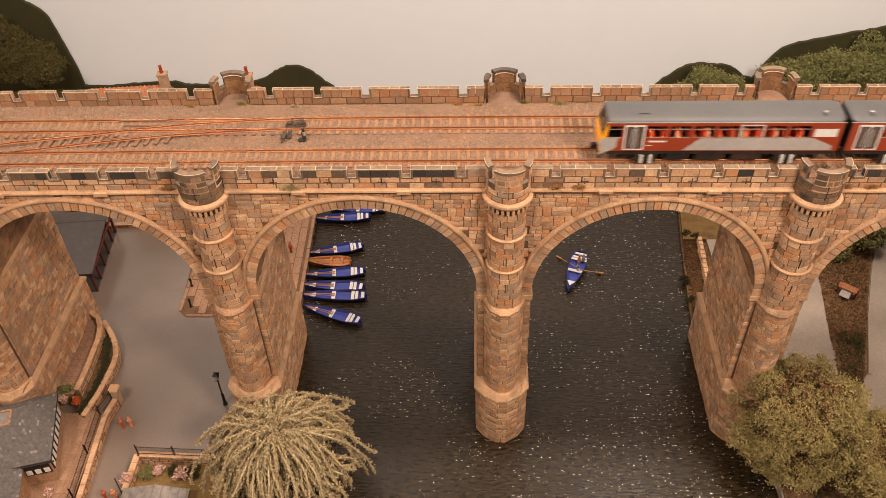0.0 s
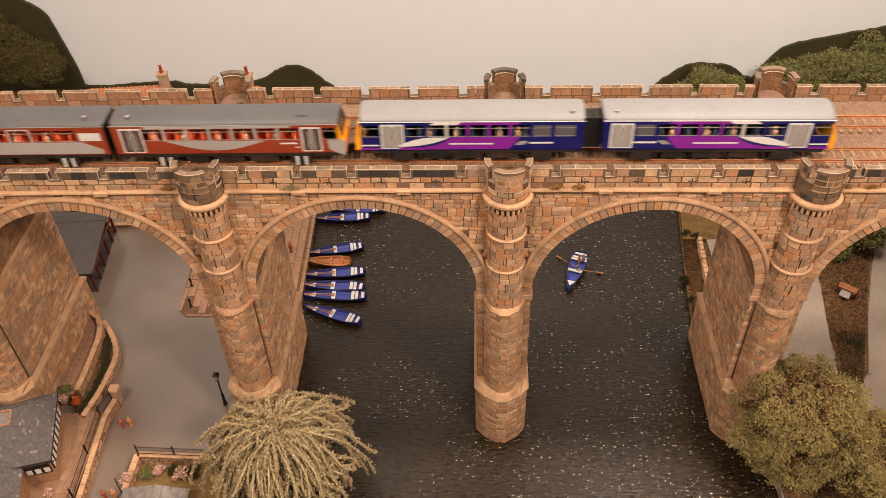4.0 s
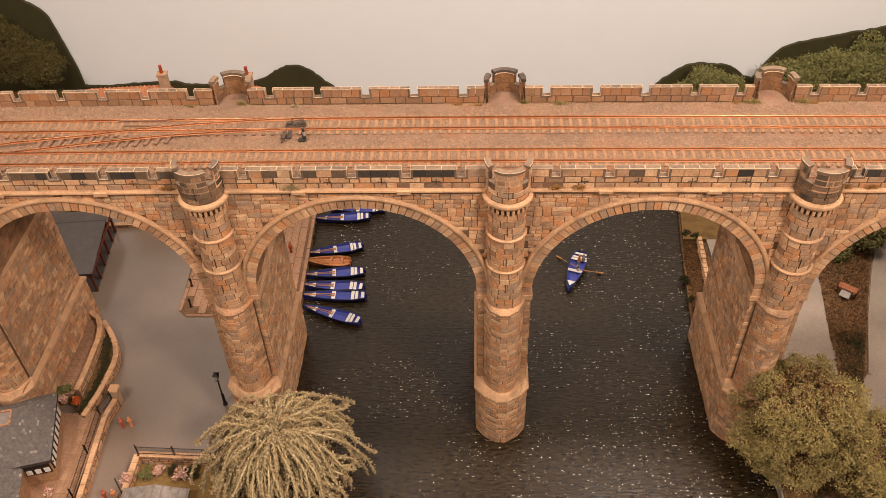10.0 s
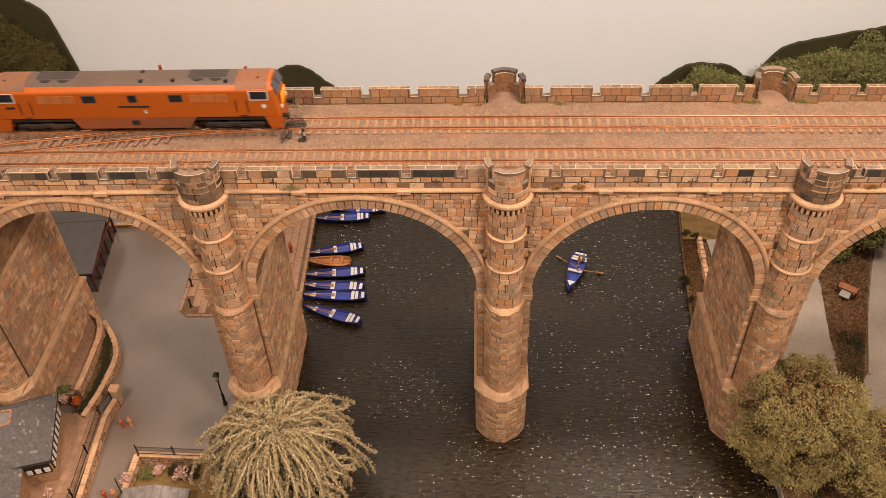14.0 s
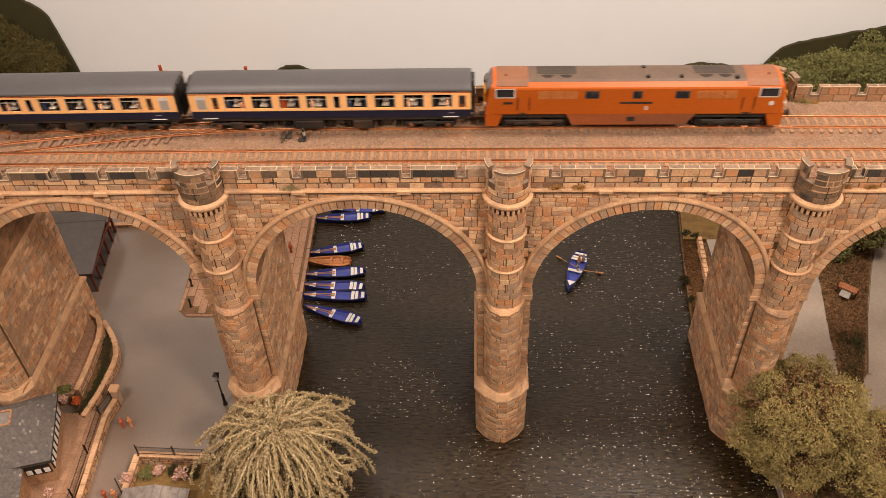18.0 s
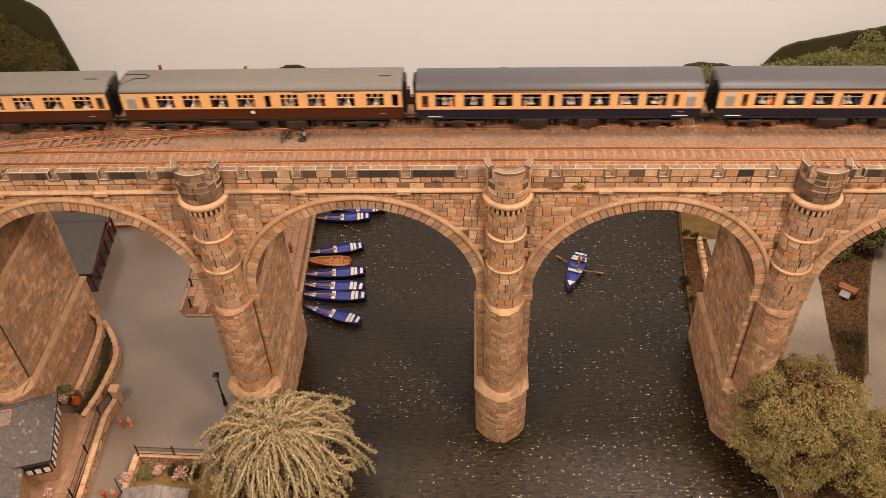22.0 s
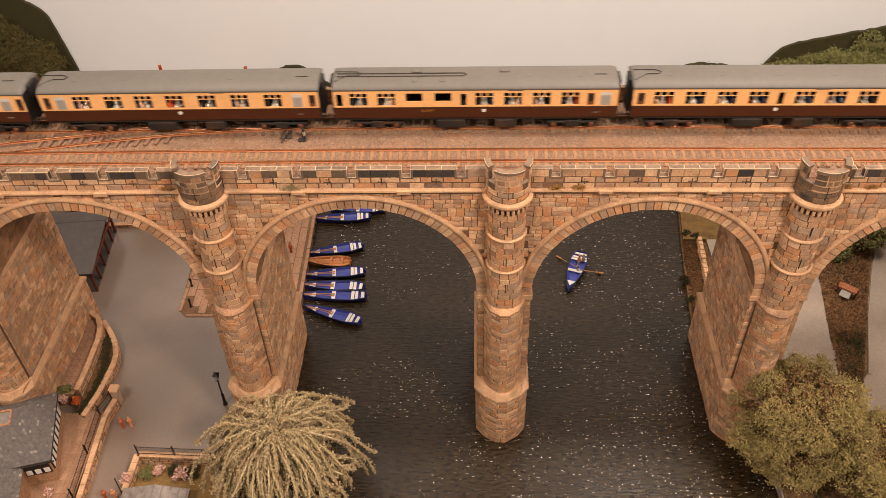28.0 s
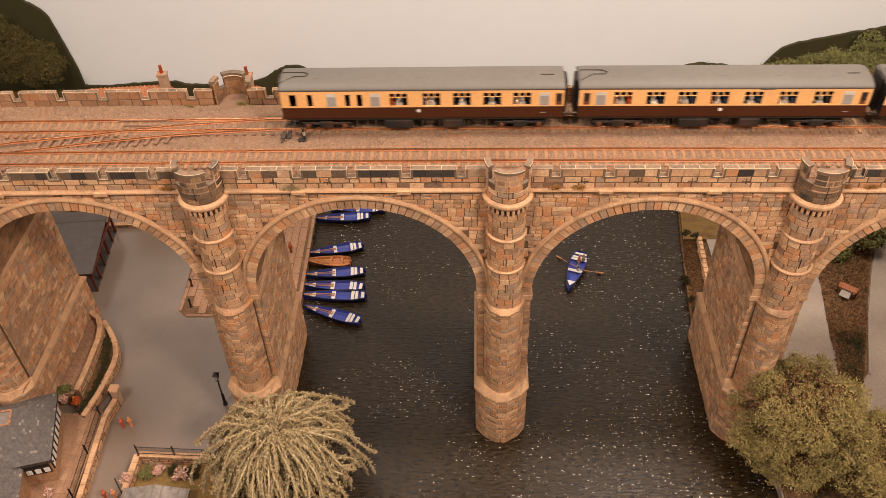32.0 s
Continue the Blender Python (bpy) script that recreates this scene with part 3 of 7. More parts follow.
for a, b in zip(PIERS, PIERS[1:]):
    arch_bay(a, b)
for x in PIERS[1:-1]:
    pier(x, *((21.0, 28.0) if x == -520 else ()))
    turret(x, -1.5, 1, near=(x == 0))
    turret({256: 248.5, -260: -257}.get(x, x), WIDTH + 1.5, -1)
BACKS = {-520: (-462.5, -420.5, -380, -339.5, -295.5), -260: (-221, -175.5, -130.3, -84.7, -38.8), 0: (38.8, 85, 130.3, 175.8, 217.5), 256: (284.4, 327, 372, 418, 464)}
for a, b, off in ((-520, -260, 51.5), (-260, 0, 37), (0, 256, 39.5), (256, 514, 30), (-778, -520, 34), (514, 772, 41)):
    gaps = [a + off + (44.3 if a == 0 else 42.5 if a == -520 else 46) * k for k in range(5)]
    parapet(a + 19, b - 19, -1.5, 2.0, True, gaps)
    parapet(a + (19 if a != 256 else 11), b - (15 if a == -520 else 27 if a == 0 else 19), WIDTH - 2.0, WIDTH + 0.6, False, BACKS.get(a, gaps))
    s = Geo()
    s.loft([[(x, y, z) for y, z in ((0, STRING - 1.5), (-3.0, STRING), (-4.6, STRING + 1.6), (-4.2, STRING + 3.2), (-1.2, STRING + 4.6), (0, STRING + 4.6))] for x in (a + 16, b - 16)])
    part("string_course", s, M_LEDGE, viaduct, "pale rounded string course")
    for x in (a + 82, a + 172):
        part("drip_stone", Geo().box(x - 6, -5.6, STRING - 0.6, x + 6, -1, STRING + 3.6, 0.6), M_LEDGE, viaduct, "projecting drip stone")


def bow(x):
    """The line bends very gently towards the front at both ends of the viaduct."""
    return -1.7e-5 * max(-480.0, min(480.0, x)) ** 2


deck = part("deck", Geo().box(-778, 2, STRING - 2, 772, WIDTH - 2, 339.5), M_BALLAST, viaduct, "ballasted deck")

for ob in viaduct.children_recursive:
    co = np.empty(len(ob.data.vertices) * 3)
    ob.data.vertices.foreach_get("co", co)
    co[1::3] -= 1.7e-2 * np.clip(co[0::3], -0.48, 0.48) ** 2
    ob.data.vertices.foreach_set("co", co)


# ---- the line: two tracks and a crossover ----
NEAR, FAR, RAIL, BED = 31.0, 80.0, 345.3, 341.2


def rail_run(pts, parent, label=""):
    """A rail along points (x, y): foot and web below, worn head above."""
    web, head = Geo(), Geo()
    rings_w, rings_h = [], []
    for i, (x, y) in enumerate(pts):
        rings_w.append([(x, y + a, z) for a, z in ((-1.0, 343.0), (1.0, 343.0), (0.9, 343.4), (0.35, 343.6), (0.35, 344.4), (-0.35, 344.4), (-0.35, 343.6), (-0.9, 343.4))])
        rings_h.append([(x, y + a, z) for a, z in ((-0.5, 344.4), (0.5, 344.4), (0.5, 345.0), (0.28, 345.3), (-0.28, 345.3), (-0.5, 345.0))])
    web.loft(rings_w)
    head.loft(rings_h)
    ob = part("rail", web, M_RAIL, parent, label)
    part("rail_head", head, M_RAILHEAD, ob, "worn bright rail head")


def railway(name, label, yc, x0, x1):
    track = thing(name, label, "railway track")
    xs = [x0] + [i * 40.0 for i in range(-14, 12)] + [x1]
    for s in (-8.25, 8.25):
        rail_run([(x, yc + bow(x) + s) for x in xs], track)
    one = Geo().box(-1.6, -15, BED - 0.4, 1.6, 15, 343.1, 0.3).mesh("sleeper", M_SLEEPER)
    dark = Geo().box(-1.6, -15, BED - 0.4, 1.6, 15, 343.1, 0.3).mesh("sleeper", M_SLEEPER_DARK)
    rest = Geo()
    n = 0
    x = x0 + 4
    while x < x1:
        crossing = (yc == FAR and -330 < x < -190) or (yc == NEAR and -560 < x < -405)
        if -485 < x < 365:
            ob = part("sleeper", dark if crossing else one, None, track)
            ob.matrix_world = at(x + rs.uniform(-0.3, 0.3), yc + bow(x), rs.uniform(-0.15, 0.1), rs.uniform(-1, 1))
            if rs.random() < 0.5:
                part("rail_chair", Geo().box(-1.2, -10.3, 343.0, 1.2, -6.6, 343.6, 0.2).box(-1.2, 6.6, 343.0, 1.2, 10.3, 343.6, 0.2), M_RAIL, ob)
        else:
            rest.box(x - 1.75, yc - 15, BED - 0.4, x + 1.75, yc + 15, 343.1)
        x += 8.4
    part("plain_track_timbering", rest, M_SLEEPER, track, kind="stuff")
    return track


WEST, EAST = -3700, 2600
near_track = railway("railway_track", "rusty model railway track beside the front parapet", NEAR, WEST, EAST)
far_track = railway("railway_track", "rusty model railway track beside the back parapet", FAR, WEST, EAST)
crossing = thing("crossover_track", "rusty crossover points joining the two tracks", "railway points")
cross_a = [(-560, 12.0), (-500, 22.0), (-447, 35.8), (-418, 41.5), (-372, 51.0), (-303, 62.5), (-252, 67.4), (-205, 71.0)]
cross_b = [(-560, 27.0), (-500, 39.0), (-444, 52.0), (-374, 63.5), (-330, 73.0), (-281, 80.3), (-230, 85.2), (-195, 87.0)]
rail_run(cross_a, crossing, "diverging rail")
rail_run(cross_b, crossing, "diverging rail")
for x in range(-420, -300, 9):
    t = (x + 444) / 140
    y = 43.8 + 22 * t
    ob = part("sleeper", Geo().box(-1.75, -13, BED - 0.4, 1.75, 13, 342.9, 0.3), M_SLEEPER_DARK, crossing)
    ob.matrix_world = at(x, y, 0, -8)
for x0, y0, x1, y1 in ((-360, 55.5, -318, 62), (-356, 84.8, -310, 85.8), (-350, 77.5, -312, 77.0)):
    part("check_rail", Geo().tube([(x0, y0, 344.4), (x1, y1, 344.4)], 0.6, 6), M_SLEEPER_DARK, crossing, "dark check rail")
motor = thing("point_motor", "black point motor with dark timbers beside the rails", "point motor", at(-190, 79, BED))
M_GRUBBY = material("grubby_black_iron", [srgb(44, 37, 32), srgb(76, 60, 48), srgb(34, 29, 26)], 0.8, grain=500, grain_amount=0.4, patch=120, bump=0.4)
part("motor_case", Geo().box(-9.5, -4.2, 1.6, 8.5, 2.8, 3.4, 0.6), M_GRUBBY, motor)
for x, w, d in ((-8, 3.6, 0.4), (-3.4, 4.2, -0.5), (2.2, 3.0, 0.3), (5.6, 2.0, 0.9)):
    part("cover", Geo().box(x, -3.2 + d, 3.4, x + w, 1.6 + d, 5.0 + d * 0.5, 0.6), M_GRUBBY, motor)
part("crank", Geo().tube([(-9, 1, 4), (3, 4, 5)], 0.5).tube([(3, 4, 5), (6, 5, 4)], 0.5), M_SLEEPER_DARK, motor)
part("rod", Geo().tube([(4, 3, 3), (5, 9, 2.4)], 0.45), M_SLEEPER_DARK, motor)
part("rod", Geo().tube([(-7, 3, 3), (-3, 12, 2.4)], 0.4), M_GRUBBY, motor)
for x in (-9.5, -4.5):
    part("timber", Geo().box(x - 1.9, -20, 0.2, x + 1.9, -4, 2.2, 0.3), M_GRUBBY, motor)
part("stretcher_bar", Geo().tube([(-8, -20, 1.4), (-10, -26, 0.8)], 0.8), M_GRUBBY, motor)
part("stretcher_bar", Geo().tube([(-11, -20, 1.4), (-3, -20, 1.4)], 0.5), M_GRUBBY, motor)

trackbed = thing("trackbed", "", "", kind="structure", geo=Geo().box(WEST, 2, 318, -778, 119, 339.5).box(772, 2, 318, EAST, 119, 339.5), mat=M_BALLAST)
trestles = thing("baseboard_legs", "", "", kind="structure", mat=M_BOARD, geo=joined(
    [Geo().box(x - 25, 20, -700, x + 25, 100, 318) for x in (-3500, -3000, -2500, -2000, -1500, -1000, 1000, 1500, 2000, 2500)]))


def pebbles(n, x0, x1, y0, y1, z, size, rng, keep=None):
    g = Geo()
    k = 0
    while k < n:
        x, y = rng.uniform(x0, x1), rng.uniform(y0, y1)
        k += 1
        if keep and not keep(x, y):
            continue
        r = size * rng.uniform(0.6, 1.3)
        a = rng.uniform(0, 6.28)
        ca, sa = math.cos(a) * r, math.sin(a) * r
        g.add([(x + ca, y + sa, z), (x - sa * 0.7, y + ca * 0.7, z), (x - ca, y - sa, z), (x + sa * 0.7, y - ca * 0.7, z), (x + ca * 0.2, y + sa * 0.2, z + r * rng.uniform(0.5, 1.1))],
              [(0, 1, 4), (1, 2, 4), (2, 3, 4), (3, 0, 4)])
    return g


thing("ballast", "loose grey and pink ballast stones between the rails", "ballast", kind="stuff", mat=M_PEBBLE,
      geo=joined([pebbles(110000, -480, 365, 4, 116, 340.3, 0.76, rs), pebbles(52000, -480, 365, 16, 46, 342.5, 0.62, rs), pebbles(52000, -480, 365, 65, 95, 342.5, 0.62, rs)]))
ballast_bed = thing("ballast_shoulder", "", "", kind="structure", mat=M_BALLAST, geo=Geo().prism([(3, 339.4), (3, 340.4), (13, 340.4), (17, 342.5), (45, 342.5), (49, 340.4), (55, 340.4), (55, 339.4)], WEST, EAST, "x").prism([(55.2, 339.4), (55.2, 340.4), (62, 340.4), (66, 342.5), (94, 342.5), (98, 340.4), (115, 340.4), (115, 339.4)], WEST, EAST, "x"))


# ---- ground, river and backdrop ----
def water_material():
    m = bpy.data.materials.new("dark_varnished_water")
    m.use_nodes = True
    n, l = m.node_tree.nodes, m.node_tree.links
    b = n["Principled BSDF"]
    b.inputs["Roughness"].default_value, b.inputs["Specular IOR Level"].default_value = 0.2, 0.36
    co = n.new("ShaderNodeTexCoord")

    def mapped(scale):
        mp = n.new("ShaderNodeMapping")
        mp.inputs["Scale"].default_value = scale
        l.new(co.outputs["Object"], mp.inputs["Vector"])
        return mp.outputs["Vector"]

    def noise_at(vec, scale, detail):
        t = n.new("ShaderNodeTexNoise")
        t.inputs["Scale"].default_value, t.inputs["Detail"].default_value = scale, detail
        l.new(vec, t.inputs["Vector"])
        return t.outputs["Fac"]

    def math_node(op, a, c):
        t = n.new("ShaderNodeMath")
        t.operation = op
        for i, v in enumerate((a, c)):
            if isinstance(v, (int, float)):
                t.inputs[i].default_value = v
            else:
                l.new(v, t.inputs[i])
        return t.outputs[0]

    def glint_flecks(stretch, scale, size, share, crowd, seed):
        """Small pale glints painted into the base colour, of uneven size, in loose crowds."""
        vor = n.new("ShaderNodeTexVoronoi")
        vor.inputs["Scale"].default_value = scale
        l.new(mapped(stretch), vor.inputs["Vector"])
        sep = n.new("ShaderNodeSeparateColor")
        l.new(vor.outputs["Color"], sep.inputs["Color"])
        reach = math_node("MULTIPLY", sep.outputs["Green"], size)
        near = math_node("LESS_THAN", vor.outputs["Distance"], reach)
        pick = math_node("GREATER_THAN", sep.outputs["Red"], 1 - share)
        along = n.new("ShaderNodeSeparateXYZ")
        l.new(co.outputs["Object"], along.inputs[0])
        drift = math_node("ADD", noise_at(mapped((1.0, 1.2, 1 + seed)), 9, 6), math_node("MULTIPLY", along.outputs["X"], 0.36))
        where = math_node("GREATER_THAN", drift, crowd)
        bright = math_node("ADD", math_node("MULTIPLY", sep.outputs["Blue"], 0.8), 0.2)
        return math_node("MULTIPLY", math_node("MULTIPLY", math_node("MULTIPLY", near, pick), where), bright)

    base = n.new("ShaderNodeValToRGB")
    base.color_ramp.elements[0].position, base.color_ramp.elements[1].position = 0.34, 0.72
    base.color_ramp.elements[0].color, base.color_ramp.elements[1].color = srgb(27, 20, 11), srgb(54, 42, 25)
    l.new(noise_at(mapped((0.5, 1.5, 1)), 230, 7), base.inputs["Fac"])
    # Round dots and thin streaks: glints on the water, mixed into its colour.
    dots = math_node("MAXIMUM", glint_flecks((0.85, 1.1, 1), 400, 0.27, 0.4, 0.52, 0), math_node("MULTIPLY", glint_flecks((0.34, 1.5, 1), 430, 0.26, 0.6, 0.47, 1), 0.5))
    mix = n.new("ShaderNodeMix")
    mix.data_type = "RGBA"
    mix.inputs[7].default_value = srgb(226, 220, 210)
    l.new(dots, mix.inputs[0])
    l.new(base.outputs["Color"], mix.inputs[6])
    l.new(mix.outputs[2], b.inputs["Base Color"])
    bp = n.new("ShaderNodeBump")
    bp.inputs["Strength"].default_value, bp.inputs["Distance"].default_value = 0.85, 0.0013
    l.new(noise_at(mapped((0.3, 1.6, 1)), 260, 6), bp.inputs["Height"])
    l.new(bp.outputs["Normal"], b.inputs["Normal"])
    return m


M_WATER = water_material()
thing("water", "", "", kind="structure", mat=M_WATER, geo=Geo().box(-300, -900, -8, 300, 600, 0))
thing("ground", "", "", kind="structure", mat=M_ROAD, geo=Geo().box(-3700, -900, -12, -284, 600, 9.6))
thing("ground", "", "", kind="structure", mat=M_PATH, geo=Geo().box(282, -900, -12, 2600, 600, 9.4))
thing("backdrop", "", "", kind="structure", mat=M_BACK, geo=Geo().box(-3700, 600, -300, 2600, 615, 1500))


def hill(outline):
    """A painted hill cut from thin board, in front of the backdrop."""
    outline = [((x + 27.6) * 1.006 - 27.6, 787.2 - (787.2 - z) * 1.006 - 2) for x, z in outline]
    pts = []
    r = random.Random(len(outline))
    for (x0, z0), (x1, z1) in zip(outline, outline[1:]):
        n = max(2, int(math.hypot(x1 - x0, z1 - z0) / 5))
        for i in range(n):
            t = i / n
            pts.append((x0 + (x1 - x0) * t, z0 + (z1 - z0) * t + r.uniform(-0.9, 0.9)))
    pts += [outline[-1], (outline[-1][0], -10), (outline[0][0], -10)]
    thing("painted_hill", "dark green painted hill board against the pale backdrop", "backdrop hill", mat=M_HILL, geo=Geo().prism(pts, 592, 597, "y"))


hill([(-1500, 290), (-775, 262), (-730, 246), (-708, 232), (-691, 214), (-678, 207), (-665, 192), (-656, 147), (-648, 102), (-646, 71), (-610, 70), (-550, 75), (-500, 77), (-485, 72), (-440, 70), (-420, 40), (-380, 20)])
hill([(-396, 44), (-385, 71), (-377, 75), (-357, 82), (-339, 94), (-321, 103), (-307, 104), (-294, 102), (-279, 92), (-263, 76), (-250, 67), (-242, 46)])
hill([(240, 40), (252, 65), (262, 76), (271, 82), (282, 92), (294, 99), (315, 103), (336, 101), (356, 99), (372, 91), (384, 80), (397, 76), (404, 84), (409, 96), (419, 113), (431, 127), (448, 135), (465, 139), (490, 144),
      (519, 151), (545, 155), (572, 161), (640, 175), (800, 190), (1600, 200)])


# ---- rolling stock: each vehicle stands at its middle, z = 0 at the top of the rails ----
def plain(name, rgb, rough=0.4, **k):
    return material(name, [srgb(*rgb), srgb(*[min(255, int(c * 1.07) + 2) for c in rgb])], rough, grain=300, grain_amount=0.06, patch=30, **k)


M_RED = plain("brick_red_livery", (140, 56, 30), 0.42)
M_SILVER = plain("silver_grey_livery", (164, 156, 148), 0.4)
M_INDIGO = plain("indigo_livery", (22, 22, 88), 0.35)
M_PURPLE = plain("magenta_purple_livery", (128, 34, 140), 0.35)
M_WHITE = plain("white_livery", (214, 208, 200), 0.4)
M_YELLOW = plain("warning_yellow_paint", (238, 158, 26), 0.4)
M_ROOF_MID = material("mid_grey_roof", [srgb(76, 74, 74), srgb(85, 83, 82)], 0.5, grain=250, grain_amount=0.06, patch=14, stain=srgb(88, 84, 78), stain_amount=0.3, stain_scale=20)
M_ROOF_PALE = material("pale_grey_roof", [srgb(126, 125, 124), srgb(135, 133, 131)], 0.5, grain=250, grain_amount=0.05, patch=14, stain=srgb(128, 122, 114), stain_amount=0.25, stain_scale=20)
M_ROOF_SLATE = material("slate_grey_coach_roof", [srgb(62, 60, 62), srgb(72, 70, 71)], 0.45, grain=250, grain_amount=0.06, patch=10)
M_ROOF_DUST = material("dusty_grey_coach_roof", [srgb(90, 85, 79), srgb(100, 95, 88)], 0.55, grain=250, grain_amount=0.06, patch=10, stain=srgb(86, 80, 73), stain_amount=0.3, stain_scale=14)
M_CREAM = plain("cream_coach_paint", (226, 170, 110), 0.4)
M_NAVY = plain("navy_coach_paint", (22, 25, 44), 0.35)
M_CHOC = plain("chocolate_coach_paint", (66, 32, 16), 0.35)
M_OCHRE = material("golden_ochre_paint", [srgb(158, 74, 14), srgb(166, 81, 19)], 0.38, grain=300, grain_amount=0.05, patch=14, stain=srgb(150, 74, 26), stain_amount=0.35, stain_scale=30)
M_OCHRE_ROOF = material("dirty_ochre_roof", [srgb(78, 62, 51), srgb(90, 72, 59)], 0.6, grain=300, grain_amount=0.12, patch=20, stain=srgb(66, 54, 46), stain_amount=0.5, stain_scale=24)
M_GRIME = material("grimy_grille", [srgb(50, 41, 35), srgb(60, 49, 42)], 0.7, grain=600, grain_amount=0.3)
M_OCHRE_DUSTY = material("dusty_ochre_paint", [srgb(122, 76, 48), srgb(112, 74, 50)], 0.6, grain=300, grain_amount=0.08, patch=25, stain=srgb(96, 70, 54), stain_amount=0.6, stain_scale=22)
M_OCHRE_PALE = material("faded_ochre_paint", [srgb(166, 98, 46), srgb(158, 96, 50)], 0.6, grain=300, grain_amount=0.08, patch=25)
M_OCHRE_GRIMY = material("road_dirt_on_ochre", [srgb(140, 72, 34), srgb(128, 72, 42)], 0.6, grain=300, grain_amount=0.1, patch=25, stain=srgb(104, 66, 44), stain_amount=0.6, stain_scale=30)
M_UNDER = material("black_underframe", [srgb(28, 24, 21), srgb(44, 36, 30)], 0.7, grain=400, stain=srgb(92, 58, 34), stain_amount=0.35, stain_scale=60)
M_AXLE = plain("rusty_axlebox", (104, 60, 34), 0.6)
M_SEAT = plain("orange_seat_cloth", (226, 92, 48), 0.8)
M_INSIDE = plain("dark_interior", (58, 46, 40), 0.8)
M_LINEN = plain("white_table_linen", (168, 154, 140), 0.8)
M_CLOTH = plain("blue_seat_cloth", (62, 70, 92), 0.8)
M_TRIM = plain("pale_window_trim", (190, 182, 172), 0.35)
M_BAR = plain("dull_alloy_window_bar", (140, 132, 124), 0.35)
M_SILVER_STEP = plain("silver_painted_step", (206, 200, 190), 0.4)
M_OPAQUE = plain("frosted_pane", (150, 142, 134), 0.3)
M_STEEL = plain("dull_steel", (168, 160, 150), 0.35, metal=0.6)
M_GOLD = plain("dull_gold_lettering", (150, 100, 40), 0.6)
M_SKIN = plain("painted_plastic_doll", (196, 150, 118), 0.7)


def glass_material(name, tint):
    m = bpy.data.materials.new(name)
    m.use_nodes = True
    n, l = m.node_tree.nodes, m.node_tree.links
    b = n["Principled BSDF"]
    b.inputs["Base Color"].default_value = tint
    b.inputs["Roughness"].default_value, b.inputs["Transmission Weight"].default_value, b.inputs["IOR"].default_value = 0.03, 1.0, 1.1
    return m


M_GLASS = glass_material("clear_window_glass", (0.75, 0.75, 0.74, 1))
# Opaque grey pane: the reflection on the glass is put into its colour.
M_PANE_SHEEN = plain("reflection_grey_pane", (92, 86, 90), 0.12, specular=0.7)
M_DOORGLASS = plain("hazy_door_glass", (84, 68, 60), 0.15, specular=0.6)
M_DARKGLASS = plain("dark_windscreen_glass", (34, 36, 40), 0.08, specular=0.8)


def side_sheet(x0, x1, z0, z1, holes, y, t=0.9):
    """One side of a body with window openings; y is its outer face, t its thickness towards the middle."""
    g = Geo()
    s = 1 if y < 0 else -1
    xs = sorted({x0, x1, *[h[0] for h in holes], *[h[1] for h in holes]})
    xs = [x for x in xs if x0 <= x <= x1]
    zs = sorted({z0, z1, *[min(max(h[2], z0), z1) for h in holes], *[min(max(h[3], z0), z1) for h in holes]})
    for a, b in zip(xs, xs[1:]):
        for c, d in zip(zs, zs[1:]):
            mx, mz = (a + b) / 2, (c + d) / 2
            if any(h[0] < mx < h[1] and h[2] < mz < h[3] for h in holes):
                continue
            for yy in (y, y + s * t):
                g.add([(a, yy, c), (b, yy, c), (b, yy, d), (a, yy, d)], [(0, 1, 2, 3)])
    for a, b, c, d in holes:
        if b <= x0 or a >= x1:
            continue
        c, d = max(c, z0), min(d, z1)
        if d - c < 0.1:
            continue
        q = [(a, c), (b, c), (b, d), (a, d)]
        for (p, r), (u, v) in zip(q, q[1:] + q[:1]):
            g.add([(p, y, r), (u, y, v), (u, y + s * t, v), (p, y + s * t, r)], [(0, 1, 2, 3)])
    for zz in (z0, z1):
        g.add([(x0, y, zz), (x1, y, zz), (x1, y + s * t, zz), (x0, y + s * t, zz)], [(0, 1, 2, 3)])
    return g


def flat_panel(poly, y, t=0.12):
    """A painted panel laid on a body side: outline in (x, z)."""
    lo, hi = (y - t, y + 0.1) if y < 0 else (y - 0.1, y + t)
    return Geo().prism(poly, lo, hi, "y")


def wheelset(parent, x, r=6.2):
    g = Geo()
    for s in (-1, 1):
        g.lathe([(0.6, 0), (r * 0.55, 0.2), (r * 0.9, 0), (r, 0.6), (r, 2.0), (r + 0.8, 2.2), (r + 0.8, 2.8), (0.6, 2.8)], 20)
        for i in range(len(g.v) - 160, len(g.v)):
            a, b, c = g.v[i]
            g.v[i] = (x + a, s * (10.2 - c), r + b)
    g.tube([(x, -10, r), (x, 10, r)], 0.8)
    part("wheelset", g, M_UNDER, parent)


def pawn(g, x, y, z, s=1.0):
    """A plain little peg figure."""
    g.lathe([(1.9 * s, z), (1.7 * s, z + 4 * s), (0.8 * s, z + 5 * s), (1.2 * s, z + 6 * s), (0.9 * s, z + 7.2 * s), (0.2, z + 7.6 * s)], 8, x, y)


